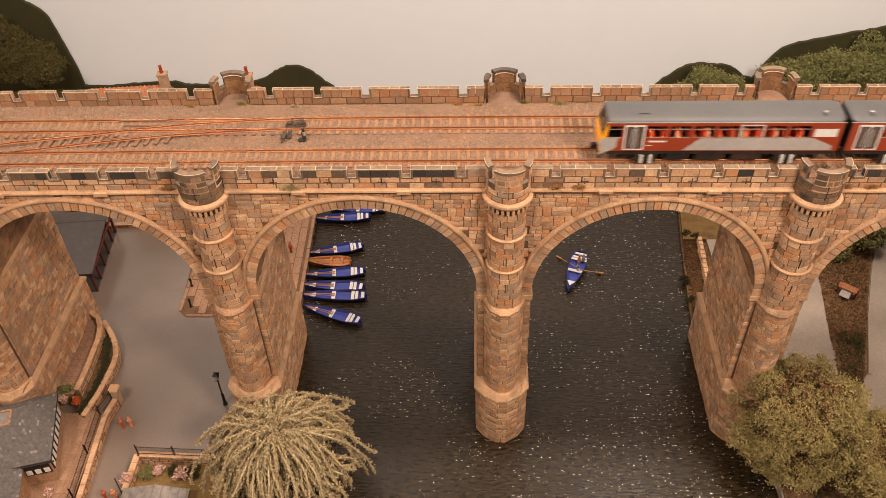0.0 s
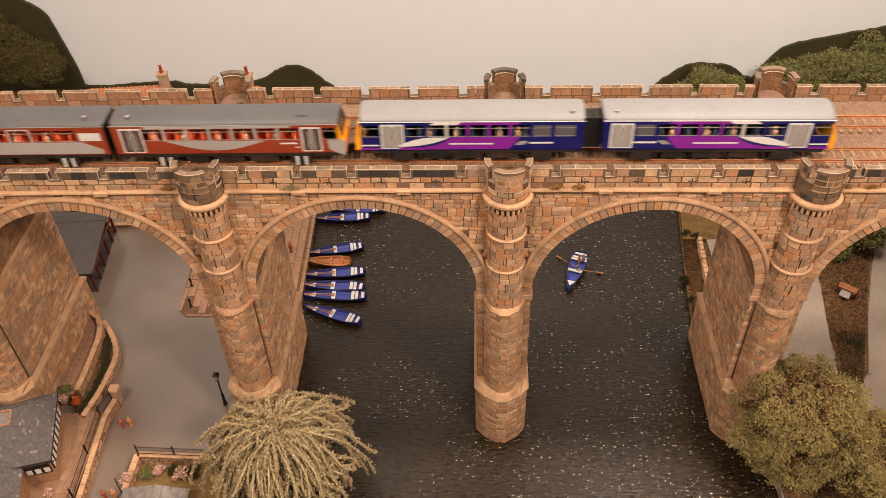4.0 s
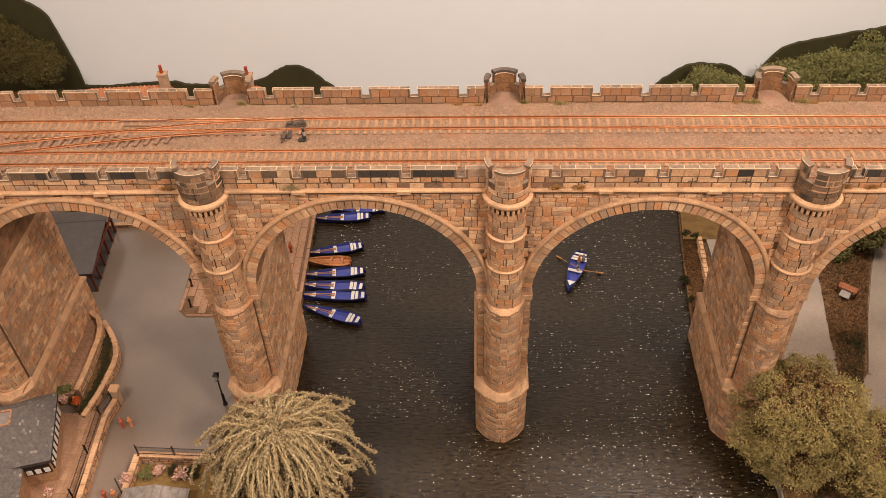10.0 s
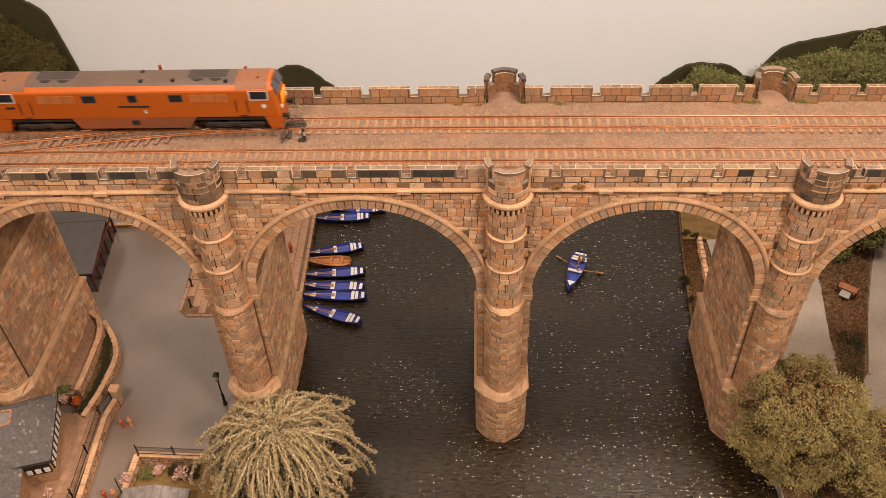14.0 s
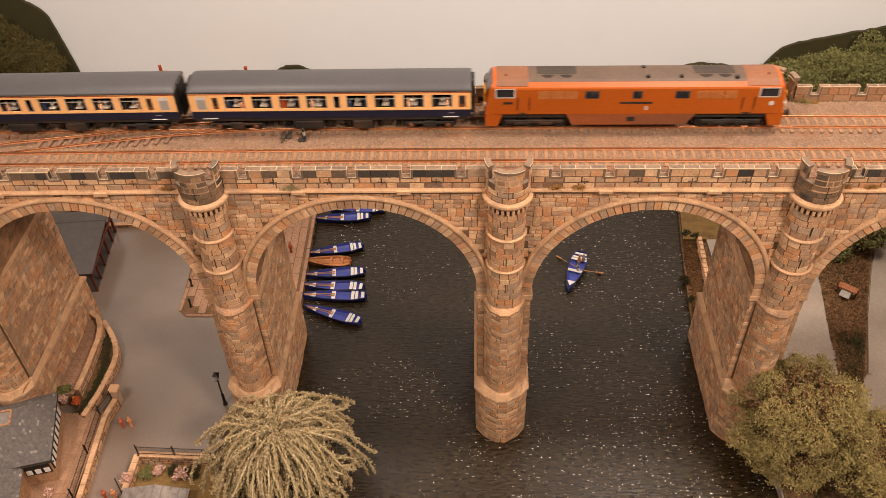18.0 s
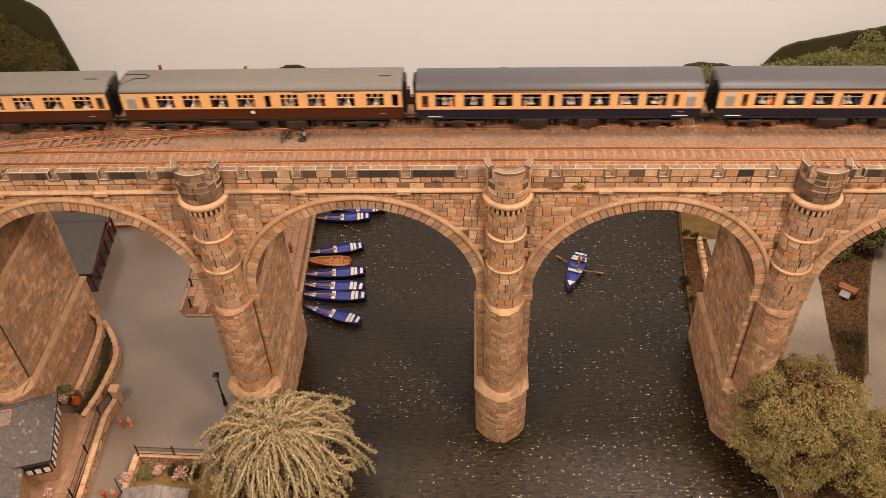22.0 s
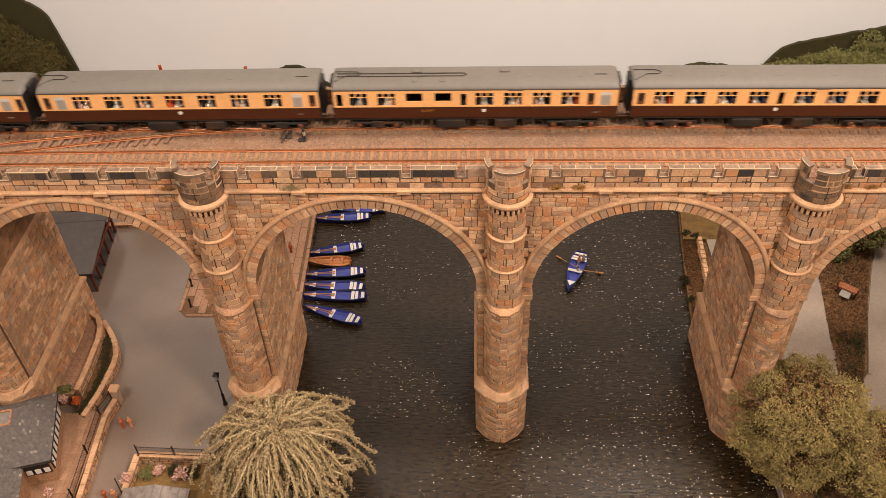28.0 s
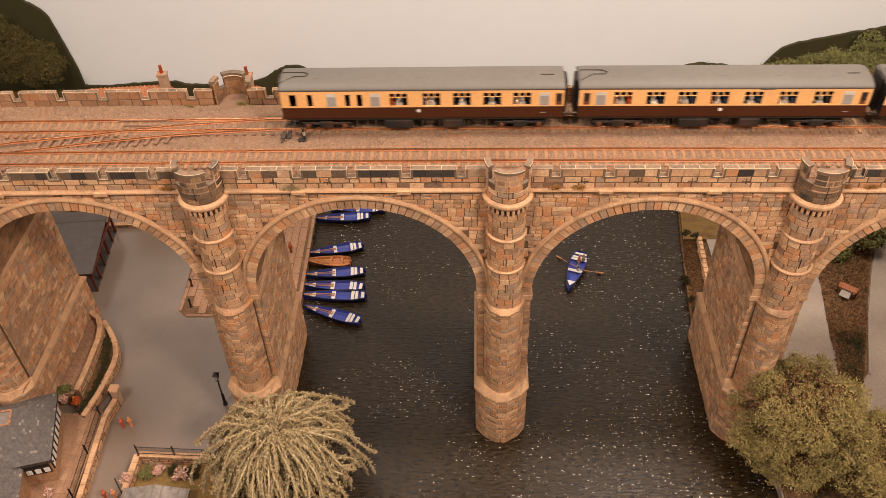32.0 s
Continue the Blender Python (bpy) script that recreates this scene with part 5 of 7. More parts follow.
BLUE_PLAN = even([("g", 0.048, 8), ("d", 0.098, 5), ("w", 0.166, 17.6), ("w", 0.263, 17.6), ("w", 0.36, 17.6), ("w", 0.455, 17.6), ("n", 0.526, 5), ("w", 0.596, 17.6), ("w", 0.694, 17.6), ("w", 0.794, 17.6), ("w", 0.893, 17.6), ("d", 0.963, 6)])
OPEN_PLAN = even([("d", 0.035, 6), ("w", 0.112, 17), ("w", 0.219, 17), ("w", 0.326, 17), ("w", 0.432, 17), ("n", 0.508, 5.5), ("w", 0.588, 17), ("w", 0.694, 17), ("w", 0.8, 17), ("w", 0.905, 17), ("d", 0.967, 6)])
FIRST_PLAN = even([("d", 0.034, 5.5), ("g", 0.082, 8), ("w", 0.157, 16), ("w", 0.269, 16), ("w", 0.376, 16), ("w", 0.486, 16), ("w", 0.6, 16), ("w", 0.716, 16), ("w", 0.833, 16), ("g", 0.918, 8), ("d", 0.97, 5.5)])
BUFFET_PLAN = even([("n", 0.029, 5.5), ("w", 0.096, 16), ("w", 0.193, 16), ("h", 0.29, 15), ("h", 0.39, 15), ("n", 0.461, 5.5), ("w", 0.533, 16), ("w", 0.632, 16), ("w", 0.731, 16), ("w", 0.829, 16), ("d", 0.9, 6), ("g", 0.951, 8.5)])
BRAKE_PLAN = even([("n", 0.05, 6.5), ("n", 0.11, 5), ("g", 0.185, 8), ("n", 0.242, 5), ("n", 0.284, 5), ("g", 0.338, 8), ("w", 0.42, 16), ("w", 0.535, 16), ("w", 0.64, 16), ("w", 0.745, 16), ("w", 0.848, 16), ("g", 0.925, 8), ("d", 0.975, 5.5)])
MIXED_PLAN = even([("g", 0.042, 8), ("d", 0.092, 5.5), ("w", 0.163, 16), ("w", 0.256, 16), ("w", 0.353, 16), ("w", 0.447, 16), ("n", 0.524, 5.5), ("w", 0.6, 16), ("w", 0.695, 16), ("w", 0.797, 16), ("w", 0.9, 16), ("n", 0.969, 6)])


def locomotive():
    ob = thing("diesel_locomotive", "golden-ochre diesel hydraulic locomotive with a grimy brown roof", "locomotive")
    L, W = 127.2, 17.6
    # cross-section from the bottom of the side over the roof
    half = [(W, 16.0), (W, 41.0), (W - 0.6, 42.5), (12.8, 45.6), (10.6, 46.8), (6.0, 47.8), (0.0, 48.2)]
    ring = [(-y, z) for y, z in half] + [(y, z) for y, z in half[::-1][1:]]

    def section(x, f=1.0, cut=0.0):
        return [(x, y * f, z - cut * max(0.0, (z - 38) / 14)) for y, z in ring]

    g = Geo().loft([section(x) for x in (-L + 22, L - 22)])
    part("body", g, M_OCHRE, ob, "golden-ochre engine-room body")
    g = Geo().prism([(-12.9, 45.7), (-10.6, 47.0), (-6, 48.0), (0, 48.4), (6, 48.0), (10.6, 47.0), (12.9, 45.7)], -92, 92, "x")
    roof = part("roof", g, M_OCHRE_ROOF, ob, "grimy brown roof panels")
    for c in (-67.5, 66.5):
        part("fan_grille", Geo().box(c - 17, -4.5, 46.4, c + 17, 8, 48.5, 0.3), M_GRIME, roof, "grimy radiator fan grille")
        for d in (-8, 8):
            part("fan", Geo().lathe([(0.4, 46.9), (7.0, 46.9), (7.0, 48.0), (0.4, 48.1)], 20, c + d, -2), M_UNDER, roof)
    for x, y in ((9.5, -9), (37.5, -8.5), (84, -10), (7.5, 6)):
        part("exhaust_port", Geo().box(x - 1.4, y - 1.4, 46, x + 1.4, y + 1.4, 49.4, 0.2), M_BLACK, roof)
    for e in (-1, 1):
        cab = Geo()
        rows = [(L - 22, 1.0, 0.0, 0.0), (L - 9, 1.0, 0.0, 0.0), (L - 5, 0.97, 0.5, 0.0)]
        rings = [section(e * x, f, c) for x, f, c, _ in rows]
        # the nose: windscreen leans back, lower front stands out
        def nose_ring(reach, f):
            out = []
            for y, z in ring:
                lean = max(0.0, (z - 33) / 19) * 9.0
                out.append((e * (reach - lean), y * f, z - max(0.0, (z - 46)) * 0.35))
            return out
        rings += [nose_ring(L - 1.0, 0.95), nose_ring(L + 1.2, 0.86), nose_ring(L + 1.8, 0.6)]
        cab.loft(rings)
        c = part("cab", cab, M_OCHRE, ob, "golden-ochre driving cab")
        a, b = sorted((e * 92.2, e * (L - 8)))
        part("cab_roof", Geo().prism([(-16.4, 43.6), (-12.9, 45.9), (-10.6, 47.1), (-6, 48.1), (0, 48.5), (6, 48.1), (10.6, 47.1), (12.9, 45.9), (16.4, 43.6)], a, b, "x"), M_OCHRE_DUSTY, c, "dusty brown cab roof")
        for s in (-1, 1):
            y = s * (W + 0.05)
            a, b = sorted((e * (L - 23), e * (L - 8)))
            lo2, hi2 = 33.5, 41.2
            sh = [(a, lo2), (b, lo2), (b - 0.0, hi2), (a, hi2)] if e < 0 else [(a, lo2), (b, lo2), (b, hi2), (a, hi2)]
            part("cab_window_frame", flat_panel([(a - 1, lo2 - 1), (b + 1, lo2 - 1), (b + 1, hi2 + 0.6), (a - 1, hi2 + 0.6)], y, 0.15), M_TRIM, c, "white window surround")
            part("cab_window", flat_panel(sh, y + s * 0.12, 0.12), M_DARKGLASS, c, "dark cab side window")
            for x in (e * (L - 26.5), e * (L - 36.5)):
                part("handrail", Geo().tube([(x, y + s * 0.7, 21), (x, y + s * 0.7, 33)], 0.35, 6), M_UNDER, c)
            part("door_seam", flat_panel([(e * (L - 36.0), 17), (e * (L - 27.0), 17), (e * (L - 27.0), 17.5), (e * (L - 36.0), 17.5)], y, 0.1), M_UNDER, c)
            part("foot_step", Geo().box(e * (L - 31) - 2, min(y, y + s * 0.8), 15.8, e * (L - 31) + 2, max(y, y + s * 0.8), 17, 0.2), M_UNDER, c)
            part("number_plate" if e < 0 else "maker_disc", flat_panel([(e * (L - 18) - 4, 26.3), (e * (L - 18) + 4, 26.3), (e * (L - 18) + 4, 28.4), (e * (L - 18) - 4, 28.4)], y, 0.2) if e < 0
                 else Geo().lathe([(1.4, 0), (2.2, 0), (2.2, 0.3), (1.4, 0.3)], 14).moved(Matrix.Translation((e * (L - 12), y, 26.5)) @ Matrix.Rotation(radians(90), 4, "X")), M_UNDER if e < 0 else M_TRIM, c)
            # windscreen half
            n = Vector((e * 19, 0, 9.0)).normalized()
            q = [(s * 1.2, 36), (s * 14.0, 36), (s * 12.6, 45.2), (s * 1.2, 45.6)]
            out = []
            for off in (0.15, 0.5):
                for yy, zz in q:
                    lean = max(0.0, (zz - 33) / 19) * 9.0
                    out.append((e * (L + 1.5 - lean + off), yy, zz))
            part("windscreen", Geo().add(out, [(0, 1, 2, 3), (7, 6, 5, 4), (0, 4, 5, 1), (1, 5, 6, 2), (2, 6, 7, 3), (3, 7, 4, 0)]), M_DARKGLASS, c, "dark windscreen")
            part("buffer", Geo().tube([(e * (L + 1), s * 11.5, 13.5), (e * (L + 6), s * 11.5, 13.5)], 1.6, 10).tube([(e * (L + 6), s * 11.5, 13.5), (e * (L + 7), s * 11.5, 13.5)], 2.8, 12), M_UNDER, c)
            part("lamp_pod", Geo().box(min(e * (L + 1), e * (L + 2.8)), s * 10 - 1.6, 20, max(e * (L + 1), e * (L + 2.8)), s * 10 + 1.6, 23, 0.4), M_TRIM, c)
        part("headcode_panel", Geo().box(min(e * (L + 1.4), e * (L + 2.4)), -9, 22, max(e * (L + 1.4), e * (L + 2.4)), 9, 32, 0.3), M_YELLOW, c, "yellow headcode panel")
        a, b = sorted((e * (L - 7), e * (L + 1.6)))
        sk = Geo().prism([(e * (L - 14), 16.4), (e * (L + 1.5), 16.4), (e * (L + 1.0), 6.0), (e * (L - 9.5), 6.0)], -16.6, 16.6, "y")
        part("nose_skirt", sk, M_OCHRE, c, "ochre skirt below the nose")
        part("roof_horn", Geo().lathe([(0.9, 47), (0.9, 49.4), (0.3, 50)], 8, e * (L - 16), -6), M_AXLE, c)
        bog = part("bogie", Geo().box(e * 85.5 - 26, -14.4, 6.5, e * 85.5 + 26, -12.4, 10.5, 0.8).box(e * 85.5 - 26, 12.4, 4.5, e * 85.5 + 26, 14.4, 10.5, 0.8).box(e * 85.5 - 6, -12, 6, e * 85.5 + 6, 12, 14, 0.6), M_UNDER, ob, "dark six-wheeled bogie")
        for d in (-24, 0, 24):
            wheelset(bog, e * 85.5 + d * 0.95, 7.0)
        for d in (-10, 10):
            part("spring", Geo().box(e * 85.5 + d - 6, -15.2, 6, e * 85.5 + d + 6, -14.2, 9, 0.4), M_UNDER, bog)
    for s in (-1, 1):
        y = s * (W + 0.05)
        for a, b in ((-43, -32), (-2.5, 4.5), (33.5, 44.5)):
            win = part("engine_window_frame", flat_panel([(a - 0.7, 31.6), (b + 0.7, 31.6), (b + 0.7, 39.2), (a - 0.7, 39.2)], y, 0.1), M_OCHRE_ROOF, ob)
            part("pane", flat_panel([(a, 32.2), (b, 32.2), (b, 38.6), (a, 38.6)], y + s * 0.1, 0.12), M_DARKGLASS, win, "dark engine-room window")
        for c in (-66.5, 68):
            for i in range(3):
                lv = Geo().box(c - 17 + i * 11.6, min(y, y + s * 0.12), 31.4, c - 6.6 + i * 11.6, max(y, y + s * 0.12), 39.2)
                for j in range(7):
                    lv.box(c - 17 + i * 11.6, min(y, y + s * 0.3), 31.8 + j * 1.05, c - 6.6 + i * 11.6, max(y, y + s * 0.3), 32.3 + j * 1.05)
                part("louvre", lv, M_OCHRE_PALE, ob, "dusty ochre louvred panel")
        part("nameplate", flat_panel([(-13.5, 26.5), (14.5, 26.5), (14.5, 28.4), (-13.5, 28.4)], y, 0.25), M_UNDER, ob, "dark cast nameplate")
        for z in (20.5, 22.5):
            part("data_strip", flat_panel([(8.5, z), (11, z), (11, z + 1.1), (8.5, z + 1.1)], y, 0.12), M_TRIM, ob)
        part("valance", Geo().prism([(-58.5, 15.9), (53.5, 15.9), (45.5, 7.5), (-52.5, 7.5)], min(s * 15.0, s * 17.3), max(s * 15.0, s * 17.3), "y"), M_OCHRE_GRIMY, ob, "dirt-stained ochre side valance")
        part("valance_hatch", flat_panel([(-5.5, 10), (1.5, 10), (1.5, 13.5), (-5.5, 13.5)], s * 17.3, 0.15), M_UNDER, ob)
    part("frame", Geo().box(-L + 8, -15, 12, L - 8, 15, 16.2), M_UNDER, ob)
    part("fuel_tank", Geo().box(-46, -14.5, 7, 46, 14.5, 12.4, 0.6), M_UNDER, ob)
    for c in ob.children_recursive:
        if c.name.split(".")[0] not in ("bogie", "wheelset", "spring"):
            co = np.empty(len(c.data.vertices) * 3)
            c.data.vertices.foreach_get("co", co)
            co[2::3] += 0.003 * np.clip((co[2::3] - 0.007) / 0.008, 0, 1)
            c.data.vertices.foreach_set("co", co)
    return ob


REDS = [pacer_car("red", -1, 0), pacer_car("red", 1, 1), pacer_car("purple", -1, 0), pacer_car("purple", 1, 1)]
LOCO = locomotive()
COACHES = [coach("blue", BLUE_PLAN), coach("blue", [(k, -m, w) for k, m, w in BLUE_PLAN[::-1]]), coach("brown", MIXED_PLAN, True, "", -9.0), coach("brown", OPEN_PLAN, True, "", 0.0),
           coach("brown", BUFFET_PLAN, True, "BUFFET", 8.0), coach("brown", FIRST_PLAN, True, "", -1.0), coach("brown", BRAKE_PLAN, True, "", -3.0)]


# ---- foliage ----
def leafy(name, c, per="island", rough=0.9):
    return material(name, [srgb(*q) for q in c], rough, per=per, spread=0.75, grain=500, grain_amount=0.3, patch=60)


M_WILLOW = leafy("pale_sage_willow", [(150, 131, 94), (168, 148, 110), (158, 138, 100), (178, 158, 122), (162, 122, 82)])
M_OLIVE = leafy("olive_foliage", [(118, 102, 57), (151, 133, 82), (134, 117, 67), (171, 152, 102)])
M_GREEN = leafy("mid_green_foliage", [(82, 80, 44), (124, 120, 70), (104, 102, 58), (148, 142, 90)])
M_DARKLEAF = leafy("dark_moss_foliage", [(44, 42, 20), (66, 60, 28), (56, 50, 26), (86, 74, 38)])
M_MOSS = leafy("mossy_hill_foliage", [(58, 52, 22), (84, 74, 34), (68, 64, 28), (100, 86, 44), (86, 60, 34)])
M_RUSTLEAF = leafy("rust_brown_litter", [(92, 62, 36), (126, 88, 52), (72, 52, 32), (148, 108, 66)])
M_BLOOM = leafy("pale_flower_heads", [(214, 178, 164), (190, 120, 100), (220, 206, 188), (176, 96, 70)])
M_ORANGEBLOOM = leafy("orange_flower_heads", [(206, 110, 48), (190, 80, 34), (222, 150, 80)])
M_DRYWEED = leafy("dry_tan_weed", [(150, 104, 54), (182, 134, 78), (128, 96, 48)])
M_BARK = material("brown_bark", [srgb(74, 52, 36), srgb(98, 70, 48)], 0.9, grain=300, bump=0.6)


def tuft(g, p, size, rng, up=0.3):
    """A bent flake of flock: two small triangles leaning at random."""
    d = Vector((rng.gauss(0, 1), rng.gauss(0, 1), rng.gauss(up, 1))).normalized()
    s = d.orthogonal().normalized()
    s = Matrix.Rotation(rng.uniform(0, 6.28), 3, d) @ s
    n = d.cross(s)
    p = Vector(p)
    a, b = p - s * size * 0.45, p + s * size * 0.45
    c, e = p + d * size + n * size * 0.3, p + d * size * 0.3 - n * size * 0.4
    g.add([a, b, c, e], [(0, 1, 2), (1, 0, 3)])


def clump_cloud(rng, centres, n, size, shell=0.75, bunch=1):
    """Flakes gathered round lumps: each centre is (x, y, z, radius). bunch: flakes in each small curl."""
    g = Geo()
    total = sum(c[3] ** 2 for c in centres)
    for x, y, z, r in centres:
        for i in range(max(1, int(n * r * r / total / bunch))):
            d = Vector((rng.gauss(0, 1), rng.gauss(0, 1), rng.gauss(0.15, 1))).normalized()
            k = r * (shell + (1 - shell) * rng.random()) * (0.86 + 0.22 * noise.noise(Vector((x, y, z)) * 0.05 + d * 2.3))
            p = (x + d.x * k, y + d.y * k, z + d.z * k * 0.85)
            if bunch == 1:
                tuft(g, p, size * rng.uniform(0.6, 1.4), rng)
            else:
                w = size * rng.uniform(0.7, 1.3)
                for j in range(bunch):
                    tuft(g, (p[0] + rng.gauss(0, w), p[1] + rng.gauss(0, w), p[2] + rng.gauss(0, w * 0.8)), size * rng.uniform(0.6, 1.2), rng)
    return g


def broad_tree(label, x, y, z, height, radius, mat, seed, n=14000, size=3.2):
    rng = random.Random(seed)
    ob = thing("tree", label, "tree", at(x, y, z))
    trunk = Geo().tube([(0, 0, -1), (0.6, 0.4, height * 0.25), (-0.5, 0.8, height * 0.5), (0.5, 0, height * 0.75)], 3.6, 8, 1.4)
    part("trunk", trunk, M_BARK, ob)
    centres = []
    for i in range(58):
        a, b = rng.uniform(0, 6.28), rng.uniform(-0.7, 1.0)
        r = radius * 0.76 * math.sqrt(max(0.0, 1 - (b * 0.8) ** 2)) * rng.uniform(0.75, 1.1)
        c = (r * math.cos(a), r * math.sin(a), height * 0.58 + b * height * 0.38)
        centres.append((*c, radius * rng.uniform(0.18, 0.3)))
        limb = Geo().tube([(0, 0, height * 0.35), (c[0] * 0.4, c[1] * 0.4, height * 0.45), (c[0] * 0.85, c[1] * 0.85, c[2])], 1.4, 5, 0.5)
        part("limb", limb, M_BARK, ob)
    centres += [(0, 0, height * 0.8, radius * 0.42), (radius * 0.2, -radius * 0.2, height * 0.7, radius * 0.45)]
    part("crown", clump_cloud(rng, centres, n, size, 0.6, 9), mat, ob, kind="stuff")
    core = clump_cloud(rng, [(c[0] * 0.8, c[1] * 0.8, c[2] - 2, c[3] * 0.75) for c in centres], n // 4, size * 1.6)
    part("inner_growth", core, M_RUSTLEAF, ob, kind="stuff")
    return ob


def willow(x, y, z, height, radius):
    rng = random.Random(21)
    ob = thing("willow_tree", "weeping willow with pale sage-green trailing fronds", "willow tree", at(x, y, z))
    part("trunk", Geo().tube([(0, 0, -1), (2, 1, height * 0.4), (0, 0, height * 0.86)], 5, 9, 1.5), M_BARK, ob)
    fronds, bits = Geo(), Geo()
    for k in range(330):
        a = rng.uniform(0, 6.283)
        reach = radius * (rng.random() ** 0.55) * rng.uniform(0.85, 1.08) * (1.0 + 0.4 * noise.noise(Vector((2.0 * math.cos(a), 2.0 * math.sin(a), 4.2))))
        lift = rng.uniform(-0.02, 0.2) * height * (1 - reach / radius * 0.4)
        start = 0.1 * rng.random()
        drop = rng.uniform(0.4, 0.9) * height * (reach / radius) ** 1.5
        wave, turn = rng.uniform(0, 6.28), rng.uniform(-0.5, 0.5)
        pts = []
        for i in range(13):
            t = start + (1 - start) * i / 12
            bend = a + turn * (1 - t) + 0.06 * math.sin(9 * t + wave)
            r = reach * (1 - max(0.0, 1 - t) ** 1.55)
            zz = height * 0.9 + lift * math.sin(math.pi * min(1, t * 1.5)) - drop * max(0.0, t - 0.15) ** 1.45 - 3.0 * math.sin(k) + 1.6 * math.sin(11 * t + wave)
            pts.append((r * math.cos(bend), r * math.sin(bend), max(2.0, zz)))
        rings = []
        for i, p in enumerate(pts):
            d = (Vector(pts[min(i + 1, 12)]) - Vector(pts[max(i - 1, 0)])).to_track_quat("Z", "Y")
            rings.append([Vector(p) + d @ Vector((math.cos(q), math.sin(q), 0)) * rng.uniform(0.7, 1.4) * (1 - 0.35 * i / 12) for q in (0, 1.05, 2.1, 3.14, 4.19, 5.24)])
        fronds.loft(rings)
        for i in range(12):
            thick = rng.uniform(1.5, 2.7) * (1.0 - 0.25 * i / 12) * (0.75 + 0.35 * math.sin(2.6 * i + wave))
            for j in range(30):
                t = rng.random()
                p = Vector(pts[i]).lerp(Vector(pts[i + 1]), t) + Vector((rng.gauss(0, thick * 0.72), rng.gauss(0, thick * 0.72), rng.gauss(0, thick * 0.7)))
                tuft(bits, p, 1.95 * rng.uniform(0.6, 1.3), rng, 0.2)
    part("trailing_foliage", fronds, M_WILLOW, ob, kind="stuff")
    part("leafage", bits, M_WILLOW, ob, kind="stuff")
    dark = clump_cloud(rng, [(0, 0, height * 0.5, radius * 0.66), (8, -14, height * 0.42, radius * 0.66), (-14, -8, height * 0.42, radius * 0.6)], 9000, 2.6)
    part("inner_growth", dark, M_RUSTLEAF, ob, kind="stuff")


def bush(label, x, y, z, r, mat, seed, n=900, size=2.2, flat=0.8, name="bush", category="bush"):
    rng = random.Random(seed)
    centres = [(rng.uniform(-0.6, 0.6) * r, rng.uniform(-0.6, 0.6) * r, r * flat * rng.uniform(0.3, 0.8), r * rng.uniform(0.4, 0.6)) for i in range(7)]
    return thing(name, label, category, at(x, y, z), geo=clump_cloud(rng, centres, n, size, 0.6, 8 if n > 1200 else 1), mat=mat)


willow(-212, -106, 2, 136, 90)
broad_tree("round olive-green tree with a dense flocked crown", 294, -50, 9.4, 112, 72, M_OLIVE, 3, 70000, 1.9)
broad_tree("spreading olive-green tree beside the path", 374, -92, 9.4, 88, 62, M_OLIVE, 5, 46000, 1.9)
broad_tree("dark green tree behind the viaduct", 478, 275, 9.4, 62, 34, M_GREEN, 8, 5000, 3.0)
rf = random.Random(77)
for i in range(6):
    x = -764 + 16 * i
    bush("dark mossy bush on the painted hillside", x, 552, 70 + max(0, -x - 650) * 0.8, 42, M_MOSS, 30 + i, 6500, 2.3, 1.0)
for i, (x, z, r) in enumerate(((-680, 60, 26), (-690, 110, 34), (-720, 140, 38), (-740, 178, 34), (-715, 170, 26), (-775, 195, 36))):
    bush("dark mossy bush on the painted hillside", x, 545, z, r, M_MOSS, 40 + i, 4600, 2.3, 1.0)
for i, (x, z, r) in enumerate(((290, 62, 24), (318, 76, 30), (350, 66, 26), (300, 50, 30), (344, 48, 30), (428, 80, 34), (448, 78, 44), (486, 92, 46), (526, 94, 46), (566, 104, 48), (600, 110, 52), (470, 60, 46), (520, 60, 50), (575, 70, 54))):
    bush("mid-green bush below the painted hill", x, 548, z, r, M_GREEN, 50 + i, 5200, 2.9, 1.0)
thing("bank_behind", "", "", kind="structure", mat=M_GRASS, geo=Geo().box(-900, 545, 0, -620, 585, 60).box(270, 520, 0, 1200, 585, 55))
bush("dark low bush below the hill", -310, 560, 52, 24, M_DARKLEAF, 71, 900, 3.4, 0.7)

# ---- left bank: quay, boats, road ----
M_BLUE = plain("blue_boat_paint", (42, 50, 122), 0.4)
M_BLUE_IN = plain("bright_blue_boat_paint", (64, 74, 152), 0.45)
M_BOATWOOD = material("varnished_boat_timber", [srgb(168, 106, 62), srgb(190, 126, 78)], 0.5, grain=250, stretch=(0.3, 3, 1))
M_OARWOOD = plain("oar_wood", (170, 120, 74), 0.5)
M_IRON = plain("black_iron", (30, 26, 24), 0.5)

quay = thing("quay", "", "", kind="structure", mat=M_MORTAR, geo=Geo().prism([(-398, 158), (-392, 150), (-384, 147), (-246, 147), (-256, 560), (-420, 560)], -8, 10.4))
slab = Geo().box(-4.7, -14.6, 0, 4.7, 14.6, 1.0, 0.25).mesh("paving_slab", M_PAVING)
for j in range(13):
    for i in range(14):
        x = -389 + 9.9 * i - 0.6 * j
        if j == 0 and i == 0:
            continue
        part("paving_slab", slab, None, quay).matrix_world = at(x, 166 + 30 * j + (i % 2) * 12, 10.0 + rs.uniform(-0.12, 0.12), 1.2)
kerb = Geo().box(-2.2, -9.8, 0, 2.2, 9.8, 2.2, 0.4).mesh("kerb_stone", M_PAVING)
